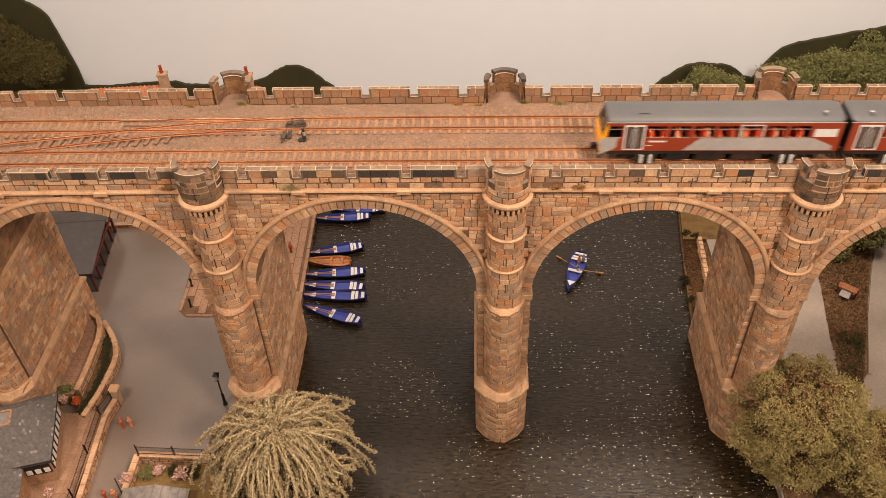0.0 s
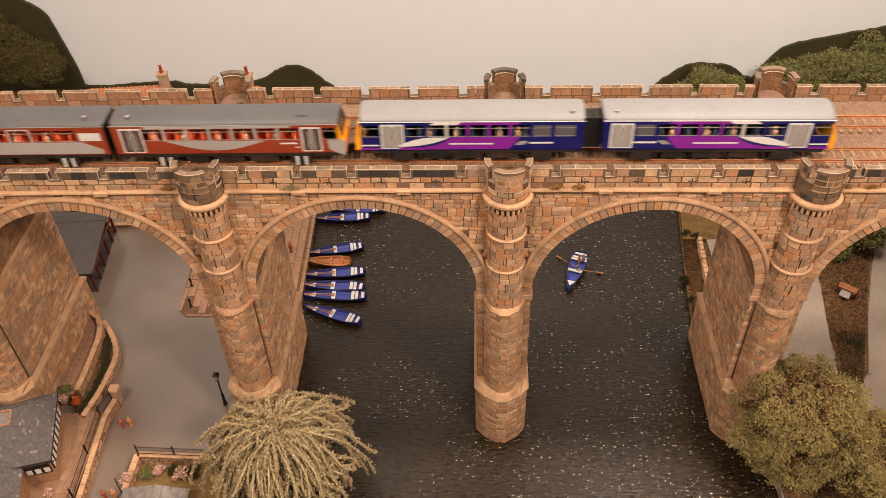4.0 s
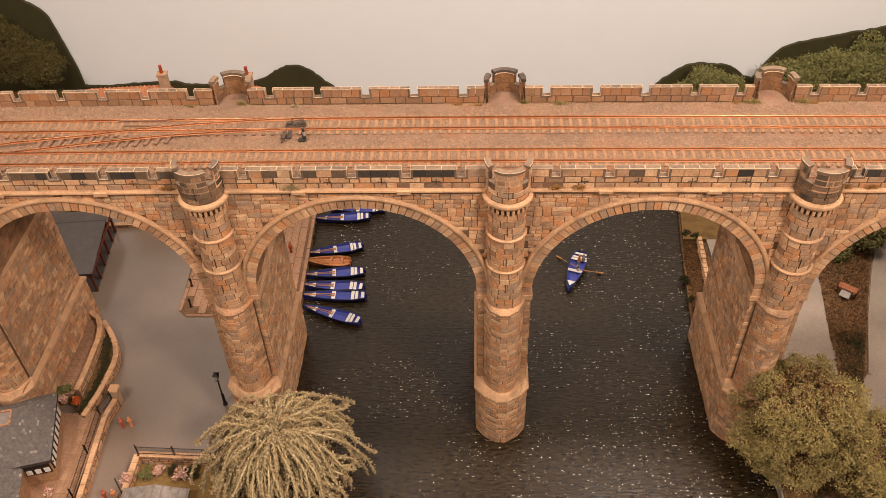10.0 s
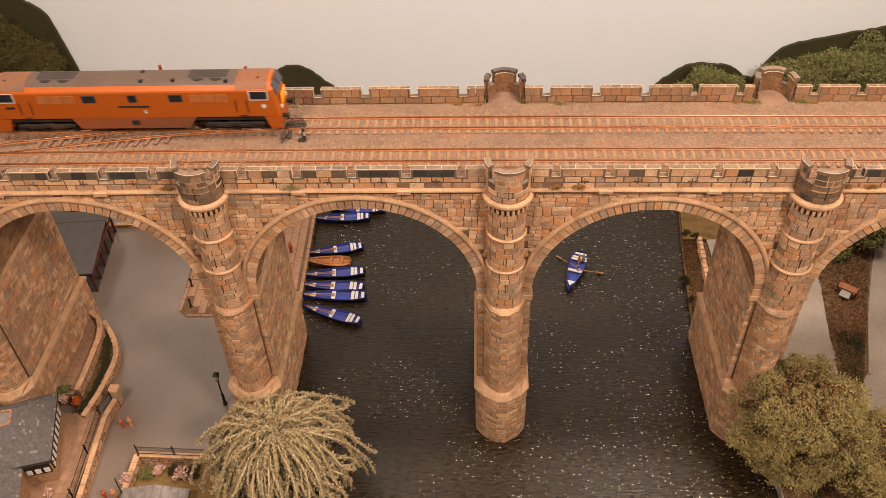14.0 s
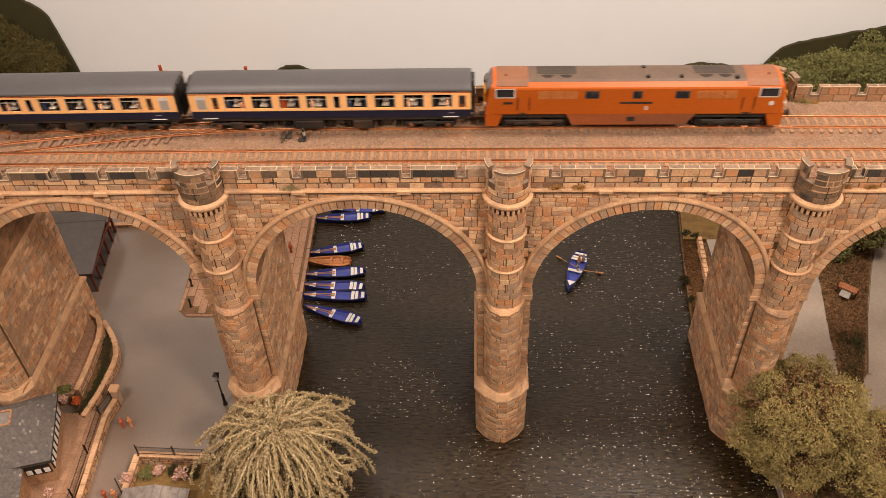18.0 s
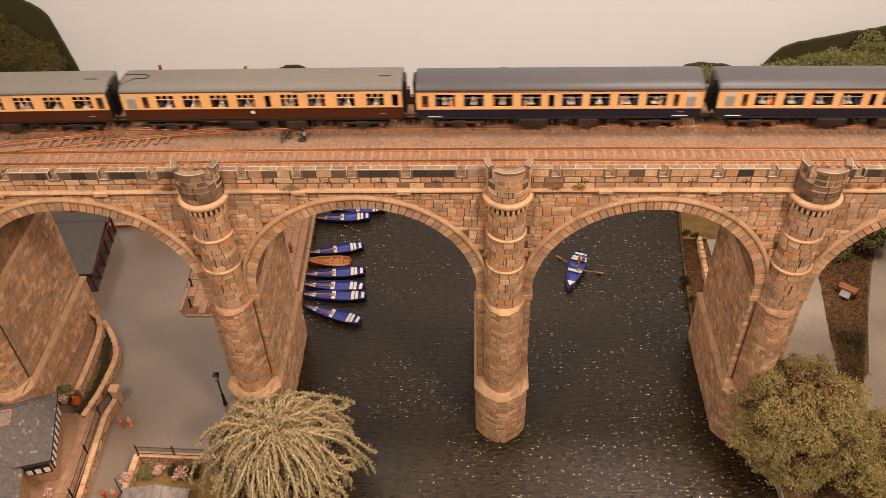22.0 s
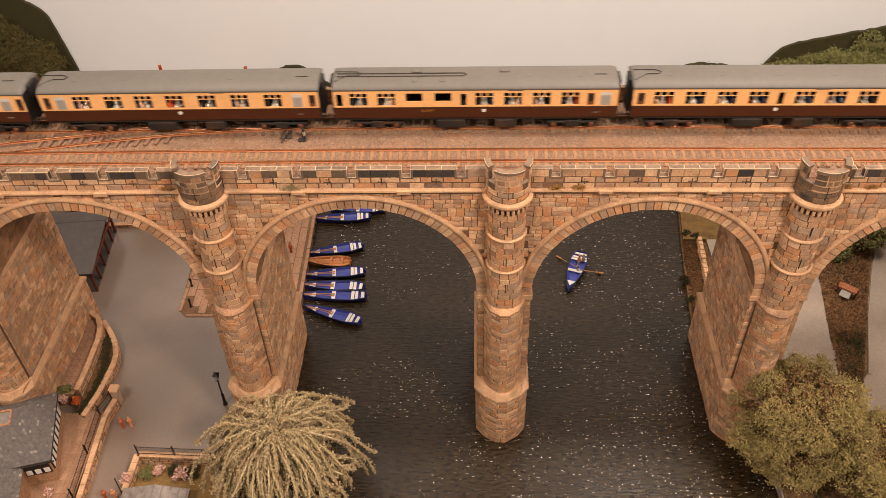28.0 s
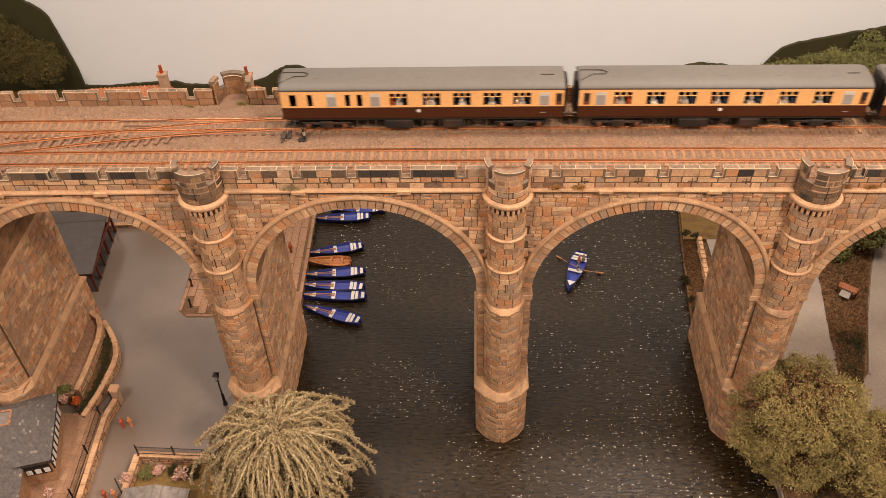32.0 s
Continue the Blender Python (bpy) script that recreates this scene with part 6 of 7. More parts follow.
for j in range(20):
    t = j / 19
    part("kerb_stone", kerb, None, quay).matrix_world = at(-248.5 - 9.5 * t, 157 + 20.5 * j, 9.4, 1.4)
    part("kerb_stone", kerb, None, quay).matrix_world = at(-397 - 4 * t, 166 + 20.5 * j, 8.9, 1)
for j in range(7):
    part("kerb_stone", kerb, None, quay).matrix_world = at(-378 + 20 * j, 148.5, 8.9, 90)
for j in range(8):
    part("mooring_ring", Geo().box(-249.5 - 0.4 * j, 166 + 26 * j, 4, -246.0 - 0.4 * j, 169 + 26 * j, 8.6, 0.6), M_IRON, quay)


def bollard(x, y, z, h=11):
    g = Geo().lathe([(2.0, 0), (2.0, 0.8), (1.2, 1.4), (1.0, h * 0.72), (1.7, h * 0.76), (1.5, h * 0.86), (1.9, h * 0.92), (1.2, h), (0.1, h * 1.02)], 12)
    thing("bollard", "black cast-iron bollard on the paved quay", "bollard", at(x, y, z), "bollards", geo=g, mat=M_IRON)


bollard(-391.9, 198.5, 11, 14)
bollard(-384.5, 162.7, 11, 14)
thing("mooring_post", "black iron mooring post at the quay edge", "mooring post", at(-266, 209, 10.8), geo=Geo().box(-1.3, -1.3, 0, 1.3, 1.3, 17, 0.3), mat=M_IRON)


def figurine(label, x, y, z, tall, mat, rz=0, seat=False):
    g = Geo()
    if seat:
        g.lathe([(2.4, 0), (2.2, 3), (1.8, 7), (0.7, 8.2), (1.5, 9.4), (1.1, 11), (0.2, 11.6)], 9)
        g.box(-1.8, -4, 0, 1.8, 0, 2.4, 0.6)
    else:
        k = tall / 22
        g.tube([(-1.0 * k, 0, 0), (-0.9 * k, 0, 9 * k)], 1.0 * k, 6).tube([(1.0 * k, -1 * k, 0), (0.8 * k, 0, 9 * k)], 1.0 * k, 6)
        g.lathe([(1.8 * k, 8.5 * k), (2.1 * k, 12 * k), (2.3 * k, 16 * k), (0.7 * k, 17.6 * k), (1.4 * k, 19 * k), (1.3 * k, 20.6 * k), (0.2 * k, 21.8 * k)], 9)
        g.tube([(-2.2 * k, 0, 16 * k), (-3.0 * k, -1 * k, 10 * k)], 0.7 * k, 5).tube([(2.2 * k, 0, 16 * k), (3.0 * k, -1.5 * k, 11 * k)], 0.7 * k, 5)
    return thing("figurine", label, "figurine", at(x, y, z, rz), "model figurines", geo=g, mat=mat)


M_FIG_RED = material("red_painted_figure", [srgb(150, 58, 36), srgb(190, 110, 76)], 0.6, patch=160, grain=300)
M_FIG_ORANGE = material("orange_painted_figure", [srgb(206, 104, 50), srgb(226, 178, 130)], 0.6, patch=160, grain=300)
M_FIG_DARK = material("dark_painted_figure", [srgb(34, 32, 36), srgb(206, 200, 194)], 0.6, patch=140, grain=300)
figurine("small plastic figurine in red standing on the quay", -273, 262, 10.8, 20, M_FIG_RED)


def rowing_boat(bow, stern, beam, wood=False, crew=False):
    """A clinker rowing boat from its bow to its stern on the water."""
    b, s = Vector(bow), Vector(stern)
    length = (s - b).length
    mid = (b + s) / 2
    ang = math.degrees(math.atan2(s.y - b.y, s.x - b.x))
    words = ("varnished brown wooden rowing boat moored at the quay" if wood else ("blue rowing boat with white thwarts out on the river" if crew else "blue rowing boat with white thwarts moored at the quay"))
    ob = thing("rowing_boat", words, "rowing boat", at(mid.x, mid.y, -0.8, ang), "" if crew else "moored rowing boats")
    hull = M_BOATWOOD if wood else M_BLUE
    n = 14

    def half(t):
        return beam / 2 * (math.sin(math.pi * min(1, 0.02 + t * 0.62)) ** 0.75) * (1.0 if t < 0.8 else 1 - 0.28 * (t - 0.8) / 0.2)

    outer, inner = [], []
    for i in range(n + 1):
        t = i / n
        x = -length / 2 + length * t
        w = max(0.25, half(t))
        sheer = 7.2 + 2.6 * (1 - t) ** 2 + 1.0 * t ** 3
        outer.append([(x, -w, sheer), (x, -w * 0.92, sheer * 0.55), (x, -w * 0.55, 0.4), (x, w * 0.55, 0.4), (x, w * 0.92, sheer * 0.55), (x, w, sheer)])
        iw = max(0.1, w - 0.9)
        inner.append([(x, -iw, sheer), (x, -iw * 0.9, sheer * 0.6), (x, -iw * 0.5, 2.6), (x, iw * 0.5, 2.6), (x, iw * 0.9, sheer * 0.6), (x, iw, sheer)])
    g = Geo().loft(outer, closed=False, caps=False)
    part("inner_lining", Geo().loft(inner, closed=False, caps=False), hull if wood else M_BLUE_IN, ob, "" if wood else "brighter blue inside")
    for i in range(n):
        for k in (0, 5):
            g.add([outer[i][k], outer[i + 1][k], inner[i + 1][k], inner[i][k]], [(0, 1, 2, 3)])
    g.add(outer[-1], [(0, 1, 2, 3, 4, 5)])
    part("hull", g, hull, ob)
    for sgn in (-1, 1):
        pts = [(outer[i][0][0], sgn * (outer[i][5][1] + 0.1), outer[i][5][2] + 0.1) for i in range(n + 1)]
        part("gunwale", Geo().tube(pts, 0.5, 5), M_IRON if not wood else M_BOATWOOD, ob, "dark gunwale strip" if not wood else "")
    paint = M_BOATWOOD if wood else M_WHITE
    for t, w in ((0.5, 0.062), (0.8, 0.05), (0.86, 0.045), (0.955, 0.05)) if not wood else ((0.55, 0.05), (0.8, 0.05)):
        hw = half(t) - 0.6
        x = -length / 2 + length * t
        part("thwart", Geo().box(x - w * length / 2, -hw, 6.2, x + w * length / 2, hw, 7.1, 0.2), paint, ob, "white thwart" if not wood else "")
    tri = [(-length / 2 + length * 0.10, 0.2), (-length / 2 + length * 0.22, half(0.22) - 0.8), (-length / 2 + length * 0.22, -half(0.22) + 0.8)]
    part("foredeck", Geo().prism(tri, 6.8, 7.6), paint, ob, "white bow board" if not wood else "")
    if not crew:
        for y in (-1.4, 1.6):
            part("oar", Geo().tube([(-length * 0.46, y * 0.4, 8.6), (length * 0.0, y, 7.8)], 0.45, 6).box(-length * 0.06, y - 1.0, 7.5, length * 0.02, y + 1.0, 8.0, 0.2), M_OARWOOD, ob, "wooden oar stowed inboard")
        part("mooring_rope", Geo().tube([(-length / 2 + 2, 0, 8.6), (-length / 2 - 4, 0.5, 9.6)], 0.4, 5), M_IRON, ob)
    part("rudder", Geo().box(length / 2, -0.4, 2, length / 2 + 2.2, 0.4, 9, 0.2), hull, ob)
    return ob


for head, tail in (((-242, 168, 0), (-170, 145, 0)), ((-249, 188, 0), (-167, 188, 0)), ((-251, 206, 0), (-171, 204, 0)), ((-251, 224, 0), (-173, 233, 0)), ((-252, 265, 0), (-180, 282, 0)), ((-252, 336, 0), (-176, 343, 0)), ((-232, 356, 0), (-156, 360, 0))):
    rowing_boat(head, tail, 18)
rowing_boat((-251, 251, 0), (-193, 250, 0), 19, wood=True)
rowing_boat((91, 199, 0), (114, 268, 0), 23, crew=True)
for a, b in (((107, 236, 8), (81, 266, 1)), ((108, 233, 8), (140, 233, 1))):
    d = (Vector(b) - Vector(a)).normalized()
    thing("oar", "long wooden oar resting in the rowlock of the boat", "oar", geo=Geo().tube([a, b], 0.55, 6).tube([Vector(b) - d * 9, b], 1.3, 6), mat=M_OARWOOD)
figurine("dark plastic figurine seated at the oars", 106, 236, 6.3, 12, M_FIG_DARK, 15, True)
figurine("pale plastic figurine seated in the stern", 109, 250, 6.3, 12, M_FIG_ORANGE, 190, True)
figurine("pale plastic figurine seated in the stern", 115, 252, 6.3, 12, M_LINEN, 190, True)

# street lamp
post = thing("street_lamp", "black cast-iron street lamp with a square lantern", "street lamp", at(-309, 14, 9.6))
part("post", Geo().lathe([(2.6, 0), (2.4, 3), (1.7, 4), (1.6, 16), (1.9, 17), (0.9, 18.5), (0.8, 44), (1.3, 45)], 10), M_IRON, post)
part("ladder_bar", Geo().tube([(-3.2, 0, 41), (3.2, 0, 41)], 0.3, 6), M_IRON, post)
lan = part("lantern", Geo().loft([[(a * r, b * r, z) for a, b in ((-1, -1), (1, -1), (1, 1), (-1, 1))] for r, z in ((1.5, 45), (2.9, 52), (3.4, 52.4), (0.9, 55.4), (0.4, 56.6))]), M_IRON, post, "square black lantern")
part("lantern_pane", Geo().loft([[(a * r, b * r - 0.25, z) for a, b in ((-0.8, -1), (0.8, -1), (0.8, -0.9), (-0.8, -0.9))] for r, z in ((1.6, 45.8), (2.8, 51.4))]), M_OPAQUE, lan)


# ---- walls and beds below the left pier ----
def wall_line(pts, z0, z1, thick, parent, rng, course=4.6, length=10, both=True, cope=1.4, name_cope="coping"):
    """A masonry wall along points (x, y): core, stones on both faces, and coping stones on top."""
    core = Geo()
    for p, q in zip(pts, pts[1:]):
        d = (Vector(q) - Vector(p)).normalized()
        nrm = Vector((d.y, -d.x)) * thick / 2
        c = [Vector(p) + nrm - d * 0.6, Vector(q) + nrm + d * 0.6, Vector(q) - nrm + d * 0.6, Vector(p) - nrm - d * 0.6]
        core.prism([(v.x, v.y) for v in c], z0, z1)
    ob = part("wall_core", core, M_MORTAR, parent)
    stones = []
    for p, q in zip(pts, pts[1:]):
        d = (Vector(q) - Vector(p)).normalized()
        nrm = Vector((d.y, -d.x)) * thick / 2
        for a, b, s in ((Vector(p) + nrm, Vector(q) + nrm, 1), (Vector(q) - nrm, Vector(p) - nrm, 1)) if both else ((Vector(p) + nrm, Vector(q) + nrm, 1),):
            S, u = poly_wall([tuple(a), tuple(b)])
            stones += masonry(S, 0, u[-1], z0, z1, course, length, rng, depth=(0.1, 0.6), vary=0.15)
    part("stonework", joined(stones), M_STONE, ob, kind="stuff")
    for p, q in zip(pts, pts[1:]):
        d = Vector(q) - Vector(p)
        k = max(1, round(d.length / 12))
        for i in range(k):
            m = Matrix.Translation((*(Vector(p) + d * ((i + 0.5) / k)), z1)) @ Matrix.Rotation(math.atan2(d.y, d.x), 4, "Z")
            w = d.length / k / 2 - 0.2
            part(name_cope, Geo().box(-w, -thick / 2 - 0.8, 0, w, thick / 2 + 0.8, cope, 0.3, m), M_LEDGE, parent)
    return ob


rw = random.Random(31)
planter = thing("stone_planter", "curved two-tier stone planter filled with plants beside the pier", "planter")
inner_line = [(-513, 131.5), (-496, 133), (-484, 124), (-477, 110), (-473, 90), (-472, 50), (-473, 15)]
outer_line = [(-482, 128), (-466, 108), (-456, 92), (-450, 76), (-448, 62), (-452, 20), (-459, -13)]
wall_line(inner_line, 9, 32, 4.5, planter, rw)
wall_line(outer_line, 9, 22, 4.5, planter, rw)
part("brick_bed", Geo().prism([(-500, 8), (-477, 16), (-474, 90), (-480, 112), (-500, 130)], 9, 25), M_EARTH, planter, "brown paved bed")
brick = Geo().box(-3.4, -1.6, 0, 3.4, 1.6, 1.2, 0.3).mesh("brick", M_PAVING)
for j in range(31):
    for i in range(3 if j < 26 else 2):
        part("brick", brick, None, planter).matrix_world = at(-494.6 + 7.2 * i + (j % 2) * 2 - 1, 16 + 3.6 * j, 24.6 + rw.uniform(-0.15, 0.15))
part("soil", Geo().prism([(-472, 0), (-461, -10), (-453, 20), (-449, 62), (-457, 92), (-468, 106), (-474, 100), (-471, 50)], 9, 20), M_EARTH, planter)
g = Geo()
for j in range(26):
    t = j / 25
    c = (-464 + 9 * math.sin(math.pi * t) - 4 * t, -6 + 106 * t, 21)
    for i in range(60):
        tuft(g, (c[0] + rw.gauss(0, 2.2), c[1] + rw.gauss(0, 2.6), c[2] + abs(rw.gauss(0, 2.0))), 1.8, rw)
thing("trailing_greenery", "dark trailing greenery along the planter", "greenery", geo=g, mat=M_DARKLEAF)
bush("orange flowers at the end of the planter", -474, 8, 20, 6, M_ORANGEBLOOM, 81, 500, 1.8, name="flower_clump", category="flowers")
bush("pale flowers and green leaves at the pier foot", -489, 18, 25, 9, M_GREEN, 82, 700, 2.0, name="flower_clump", category="flowers")
bush("pale pink flower heads at the pier foot", -488, 8, 23, 7, M_BLOOM, 83, 350, 1.6, name="flower_clump", category="flowers")

# raised footway, its retaining wall and railing
footway = thing("footway", "", "", kind="structure", mat=M_FOOTWAY, geo=Geo().prism([(-720, -8), (-470, -8), (-440, -4), (-436, -16), (-436, -160), (-438, -700), (-720, -700)], 9, 20.5))
flag = Geo().box(-5.2, -7.6, 0, 5.2, 7.6, 0.8, 0.2).mesh("paving_slab", M_FOOTWAY)
for j in range(11):
    for i in range(2):
        part("paving_slab", flag, None, footway).matrix_world = at(-455.5 + 11 * i, -22 - 15.6 * j, 20.2 + rw.uniform(-0.1, 0.1), rw.uniform(-1, 1))
rail_wall = thing("retaining_wall", "sandstone retaining wall with flat copings along the road", "wall")
wall_line([(-430, 10), (-434.5, -14), (-432, -60), (-429, -112), (-428, -190)], 9, 22.5, 4.2, rail_wall, rw)
pillar = thing("gate_pillar", "square sandstone gate pillar with a flat cap", "pillar", at(-430, 15, 9.6))
part("shaft", Geo().box(-4, -4, 0, 4, 4, 24, 0.4), M_STONE_ONE, pillar)
part("cap", Geo().box(-5.4, -5.4, 24, 5.4, 5.4, 27, 0.6), M_LEDGE, pillar, "pale flat cap stone")


def railing(pts, z, h, step=1.7):
    ob = thing("railing", "black iron railing with closely set bars", "railing")
    bars = Geo()
    for p, q in zip(pts, pts[1:]):
        d = Vector(q) - Vector(p)
        n = max(2, int(d.length / step))
        for zz in (1.2, h - 1.0):
            part("rail_bar", Geo().tube([(*p, z + zz), (*q, z + zz)], 0.35, 5), M_IRON, ob)
        for i in range(n + 1):
            c = Vector(p) + d * (i / n)
            bars.tube([(c.x, c.y, z), (c.x, c.y, z + h)], 0.24, 4)
        k = max(1, round(d.length / 38))
        for i in range(k + 1):
            c = Vector(p) + d * (i / k)
            part("post", Geo().lathe([(0.8, z), (0.8, z + h + 2.5), (0.3, z + h + 3.4)], 6, c.x, c.y), M_IRON, ob)
    part("upright_infill", bars, M_IRON, ob, kind="stuff")


railing([(-434, 10), (-441, -10), (-438.5, -60), (-436, -112), (-434, -190)], 21, 13)

# front garden with its wall, railing and boathouse roof
garden = thing("garden_wall", "low sandstone garden wall with flat copings", "wall")
wall_line([(-385, -105), (-384, -61), (-300, -64)], 9, 22, 5, garden, rw)
railing([(-383, -61), (-304, -64)], 23, 13.5)
thing("lawn", "", "", kind="structure", mat=M_GRASS, geo=Geo().box(-381, -420, 9, -284, -67, 12))
for i, (x, y, r, m, w) in enumerate(((-372, -78, 10, M_GREEN, "dark green shrub below the garden wall"), (-360, -76, 7, M_BLOOM, "pale flowers below the garden wall"), (-346, -76, 7, M_DARKLEAF, "low dark shrub below the garden wall"),
                                     (-334, -80, 10, M_BLOOM, "pink flowers below the garden wall"), (-322, -77, 9, M_DARKLEAF, "low dark shrub below the garden wall"), (-386, -92, 6, M_BLOOM, "pink flowers on the garden wall"))):
    bush(w, x, y, 12 if i < 5 else 23, r, m, 90 + i, 420, 1.9, name="flower_clump", category="flowers")
M_LEAD = material("grey_lead_roof", [srgb(112, 104, 100), srgb(132, 122, 114)], 0.6, grain=200, patch=30)
boathouse = thing("boathouse", "small boathouse with a ribbed grey lead roof", "boathouse", at(-350, -150, 9.6))
part("wall", Geo().box(-30, -34, 0, 30, 40, 17, 0.3), M_STONE_ONE, boathouse)
part("roof", Geo().prism([(-34, 16), (34, 16), (34, 18), (0, 26), (-34, 18)], -38, 45, "y"), M_LEAD, boathouse, "ribbed grey roof")
for i in range(9):
    x = -32 + 8 * i
    z = 26 - abs(x) * 0.235
    part("roof_rib", Geo().box(x - 0.4, -38, z - 0.3, x + 0.4, 45, z + 0.7, 0.15), M_LEAD, boathouse)
thing("flag_pole", "thin dark pole beside the boathouse", "pole", geo=Geo().tube([(-388, -106, 12), (-392, -100, 38)], 0.5, 6), mat=M_IRON)
for x, y, m, w in ((-415, -19, M_FIG_RED, "red"), (-406, -18, M_FIG_ORANGE, "orange"), (-406, -107, M_FIG_RED, "red"), (-396, -107, M_FIG_ORANGE, "orange")):
    figurine("small plastic figurine in %s clothes on the road" % w, x, y, 9.6, 19, m, rw.uniform(0, 360))

# ---- slate-roofed house ----
M_SLATE = material("grey_roof_slate", [srgb(92, 85, 81), srgb(96, 88, 84), srgb(90, 83, 80), srgb(98, 90, 86), srgb(94, 87, 83), srgb(97, 89, 85), srgb(92, 85, 82), srgb(95, 88, 84), srgb(146, 134, 124)], 0.7, per="island", spread=1.0, grain=300, bump=0.2)
M_RIDGE = plain("terracotta_ridge_tile", (158, 112, 78), 0.7)
M_RENDER = material("tan_house_wall", [srgb(150, 112, 80), srgb(170, 130, 96)], 0.85, grain=300, bump=0.3)
house = thing("house", "stone house with a grey slate hipped roof and white windows", "house", at(-477.7, -9.8, 20.5, 15.6))
E0, RZ = 37.5, 62.0
# local axes: x along the long eave towards the camera is -y
part("wall", Geo().box(-120, -84, 0, -3, -3, E0, 0.3), M_RENDER, house, "tan rendered wall")
part("wall", Geo().box(-120, -150, 0, -30, -84, E0 - 4, 0.3), M_RENDER, house, "tan rendered wall")


def slope(parent, a, b, c, d, rows, n):
    """A roof slope from the eave a-b to the ridge d-c, laid with slates in rows."""
    A, B, C, D = (Vector(q) for q in (a, b, c, d))
    up = (B - A).cross(D - A).normalized()
    if up.z < 0:
        up = -up
    slab_g = Geo().add([A, B, C, D, A - up * 2, B - up * 2, C - up * 2, D - up * 2], [(0, 1, 2, 3), (7, 6, 5, 4), (0, 4, 5, 1), (1, 5, 6, 2), (2, 6, 7, 3), (3, 7, 4, 0)])
    part("roof_slope", slab_g, M_SLATE, parent)
    tiles = Geo()
    for j in range(rows):
        t0, t1 = j / rows, (j + 1.12) / rows
        l0, r0 = A.lerp(D, t0), B.lerp(C, t0)
        l1, r1 = A.lerp(D, min(1, t1)), B.lerp(C, min(1, t1))
        k = max(2, int(n * (r0 - l0).length / max(1e-3, (B - A).length)))
        for i in range(k):
            s0, s1 = (i + 0.03 + (j % 2) * 0.5) / (k + 0.5), (i + 0.97 + (j % 2) * 0.5) / (k + 0.5)
            q = [l0.lerp(r0, s0) + up * 0.9, l0.lerp(r0, s1) + up * 0.9, l1.lerp(r1, s1) + up * 0.3, l1.lerp(r1, s0) + up * 0.3]
            e = [l0.lerp(r0, s0), l0.lerp(r0, s1)]
            tiles.add(q + e, [(0, 1, 2, 3), (4, 5, 1, 0)])
    part("slating", tiles, M_SLATE, parent, kind="stuff")


roof = part("roof", Geo().box(-118, -82, E0 - 1, -6, -6, E0 + 0.5), M_IRON, house, "grey slate hipped roof")
O = 0.6
slope(roof, (0 + O, -86, E0), (0 + O, 0 + O, E0), (-34, -32, RZ), (-34, -50, RZ), 20, 24)
slope(roof, (0 + O, 0 + O, E0), (-124, 0 + O, E0), (-80, -32, RZ), (-34, -32, RZ), 17, 34)
slope(roof, (-124, -86, E0), (0 + O, -86, E0), (-34, -50, RZ), (-80, -50, RZ), 17, 34)
part("flat_top", Geo().box(-84, -51, RZ - 1.5, -33, -31, RZ, 0.2), M_LEAD, roof)
slope(roof, (-27, -154, E0 - 4), (-27, -84, E0 - 4), (-70, -84, RZ - 14), (-70, -154, RZ - 14), 16, 20)
for (ax, ay), (bx, by) in (((-34, -32), (-34, -50)), ((-34, -50), (-84, -50)), ((-34, -32), (-84, -32))):
    d = Vector((bx - ax, by - ay))
    for i in range(int(d.length / 5)):
        m = Matrix.Translation((ax + d.x * (i + 0.5) / int(d.length / 5), ay + d.y * (i + 0.5) / int(d.length / 5), RZ + 0.2)) @ Matrix.Rotation(math.atan2(d.y, d.x), 4, "Z")
        part("ridge_tile", Geo().box(-2.3, -1.2, 0, 2.3, 1.2, 1.4, 0.5, m), M_RIDGE, roof)
part("gutter", Geo().box(0.2, -86, E0 - 1.4, 1.6, 1, E0 - 0.2, 0.3), M_IRON, roof)
part("gutter", Geo().box(-27, -88.4, E0 - 1.6, 4, -86.6, E0 - 0.2, 0.3), M_IRON, roof)
for i in range(8):
    y = -12 - 9.2 * i
    win = part("window", Geo().box(-3.2, y - 4.0, E0 - 22, -1.6, y + 3.6, E0 - 4, 0.2), M_IRON, house, "dark framed window with white panes")
    part("pane", Geo().box(-2.0, y - 2.8, E0 - 20.5, -1.3, y + 2.4, E0 - 8), M_WHITE, win)
for i in range(3):
    x = -24 + 8.5 * i
    win = part("window", Geo().box(x - 3.8, -85.4, E0 - 20, x + 3.8, -84.2, E0 - 3, 0.2), M_IRON, house, "dark framed window with white panes")
    part("pane", Geo().box(x - 2.8, -85.8, E0 - 18, x + 2.8, -85.0, E0 - 11), M_WHITE, win)
bush("flower pot plants beside the house window", -462, -108, 20.5, 6, M_BLOOM, 97, 300, 1.6, name="flower_clump", category="flowers")

# ---- shed and far end of the road ----
M_SHEDROOF = material("dark_felt_roof", [srgb(78, 72, 70), srgb(92, 85, 82)], 0.5, grain=150, grain_amount=0.12, patch=14)
M_REDPOST = plain("dark_red_timber", (96, 44, 30), 0.6)
shed = thing("open_shed", "open-sided shed with a dark felt roof and red posts", "shed", at(-566, 243, 9.6, 6))
part("roof", Geo().prism([(-60, 34), (34, 42), (62, 37), (62, 35.5), (34, 40.5), (-60, 32.4)], -80, 50, "x"), M_SHEDROOF, shed, "dark felt roof")
part("ridge_roll", Geo().tube([(-80, 34, 42), (50, 34, 42)], 0.7, 6), M_SHEDROOF, shed)
part("back_wall", Geo().box(-78, -56, 0, -30, 58, 33, 0.3), M_REDPOST, shed)
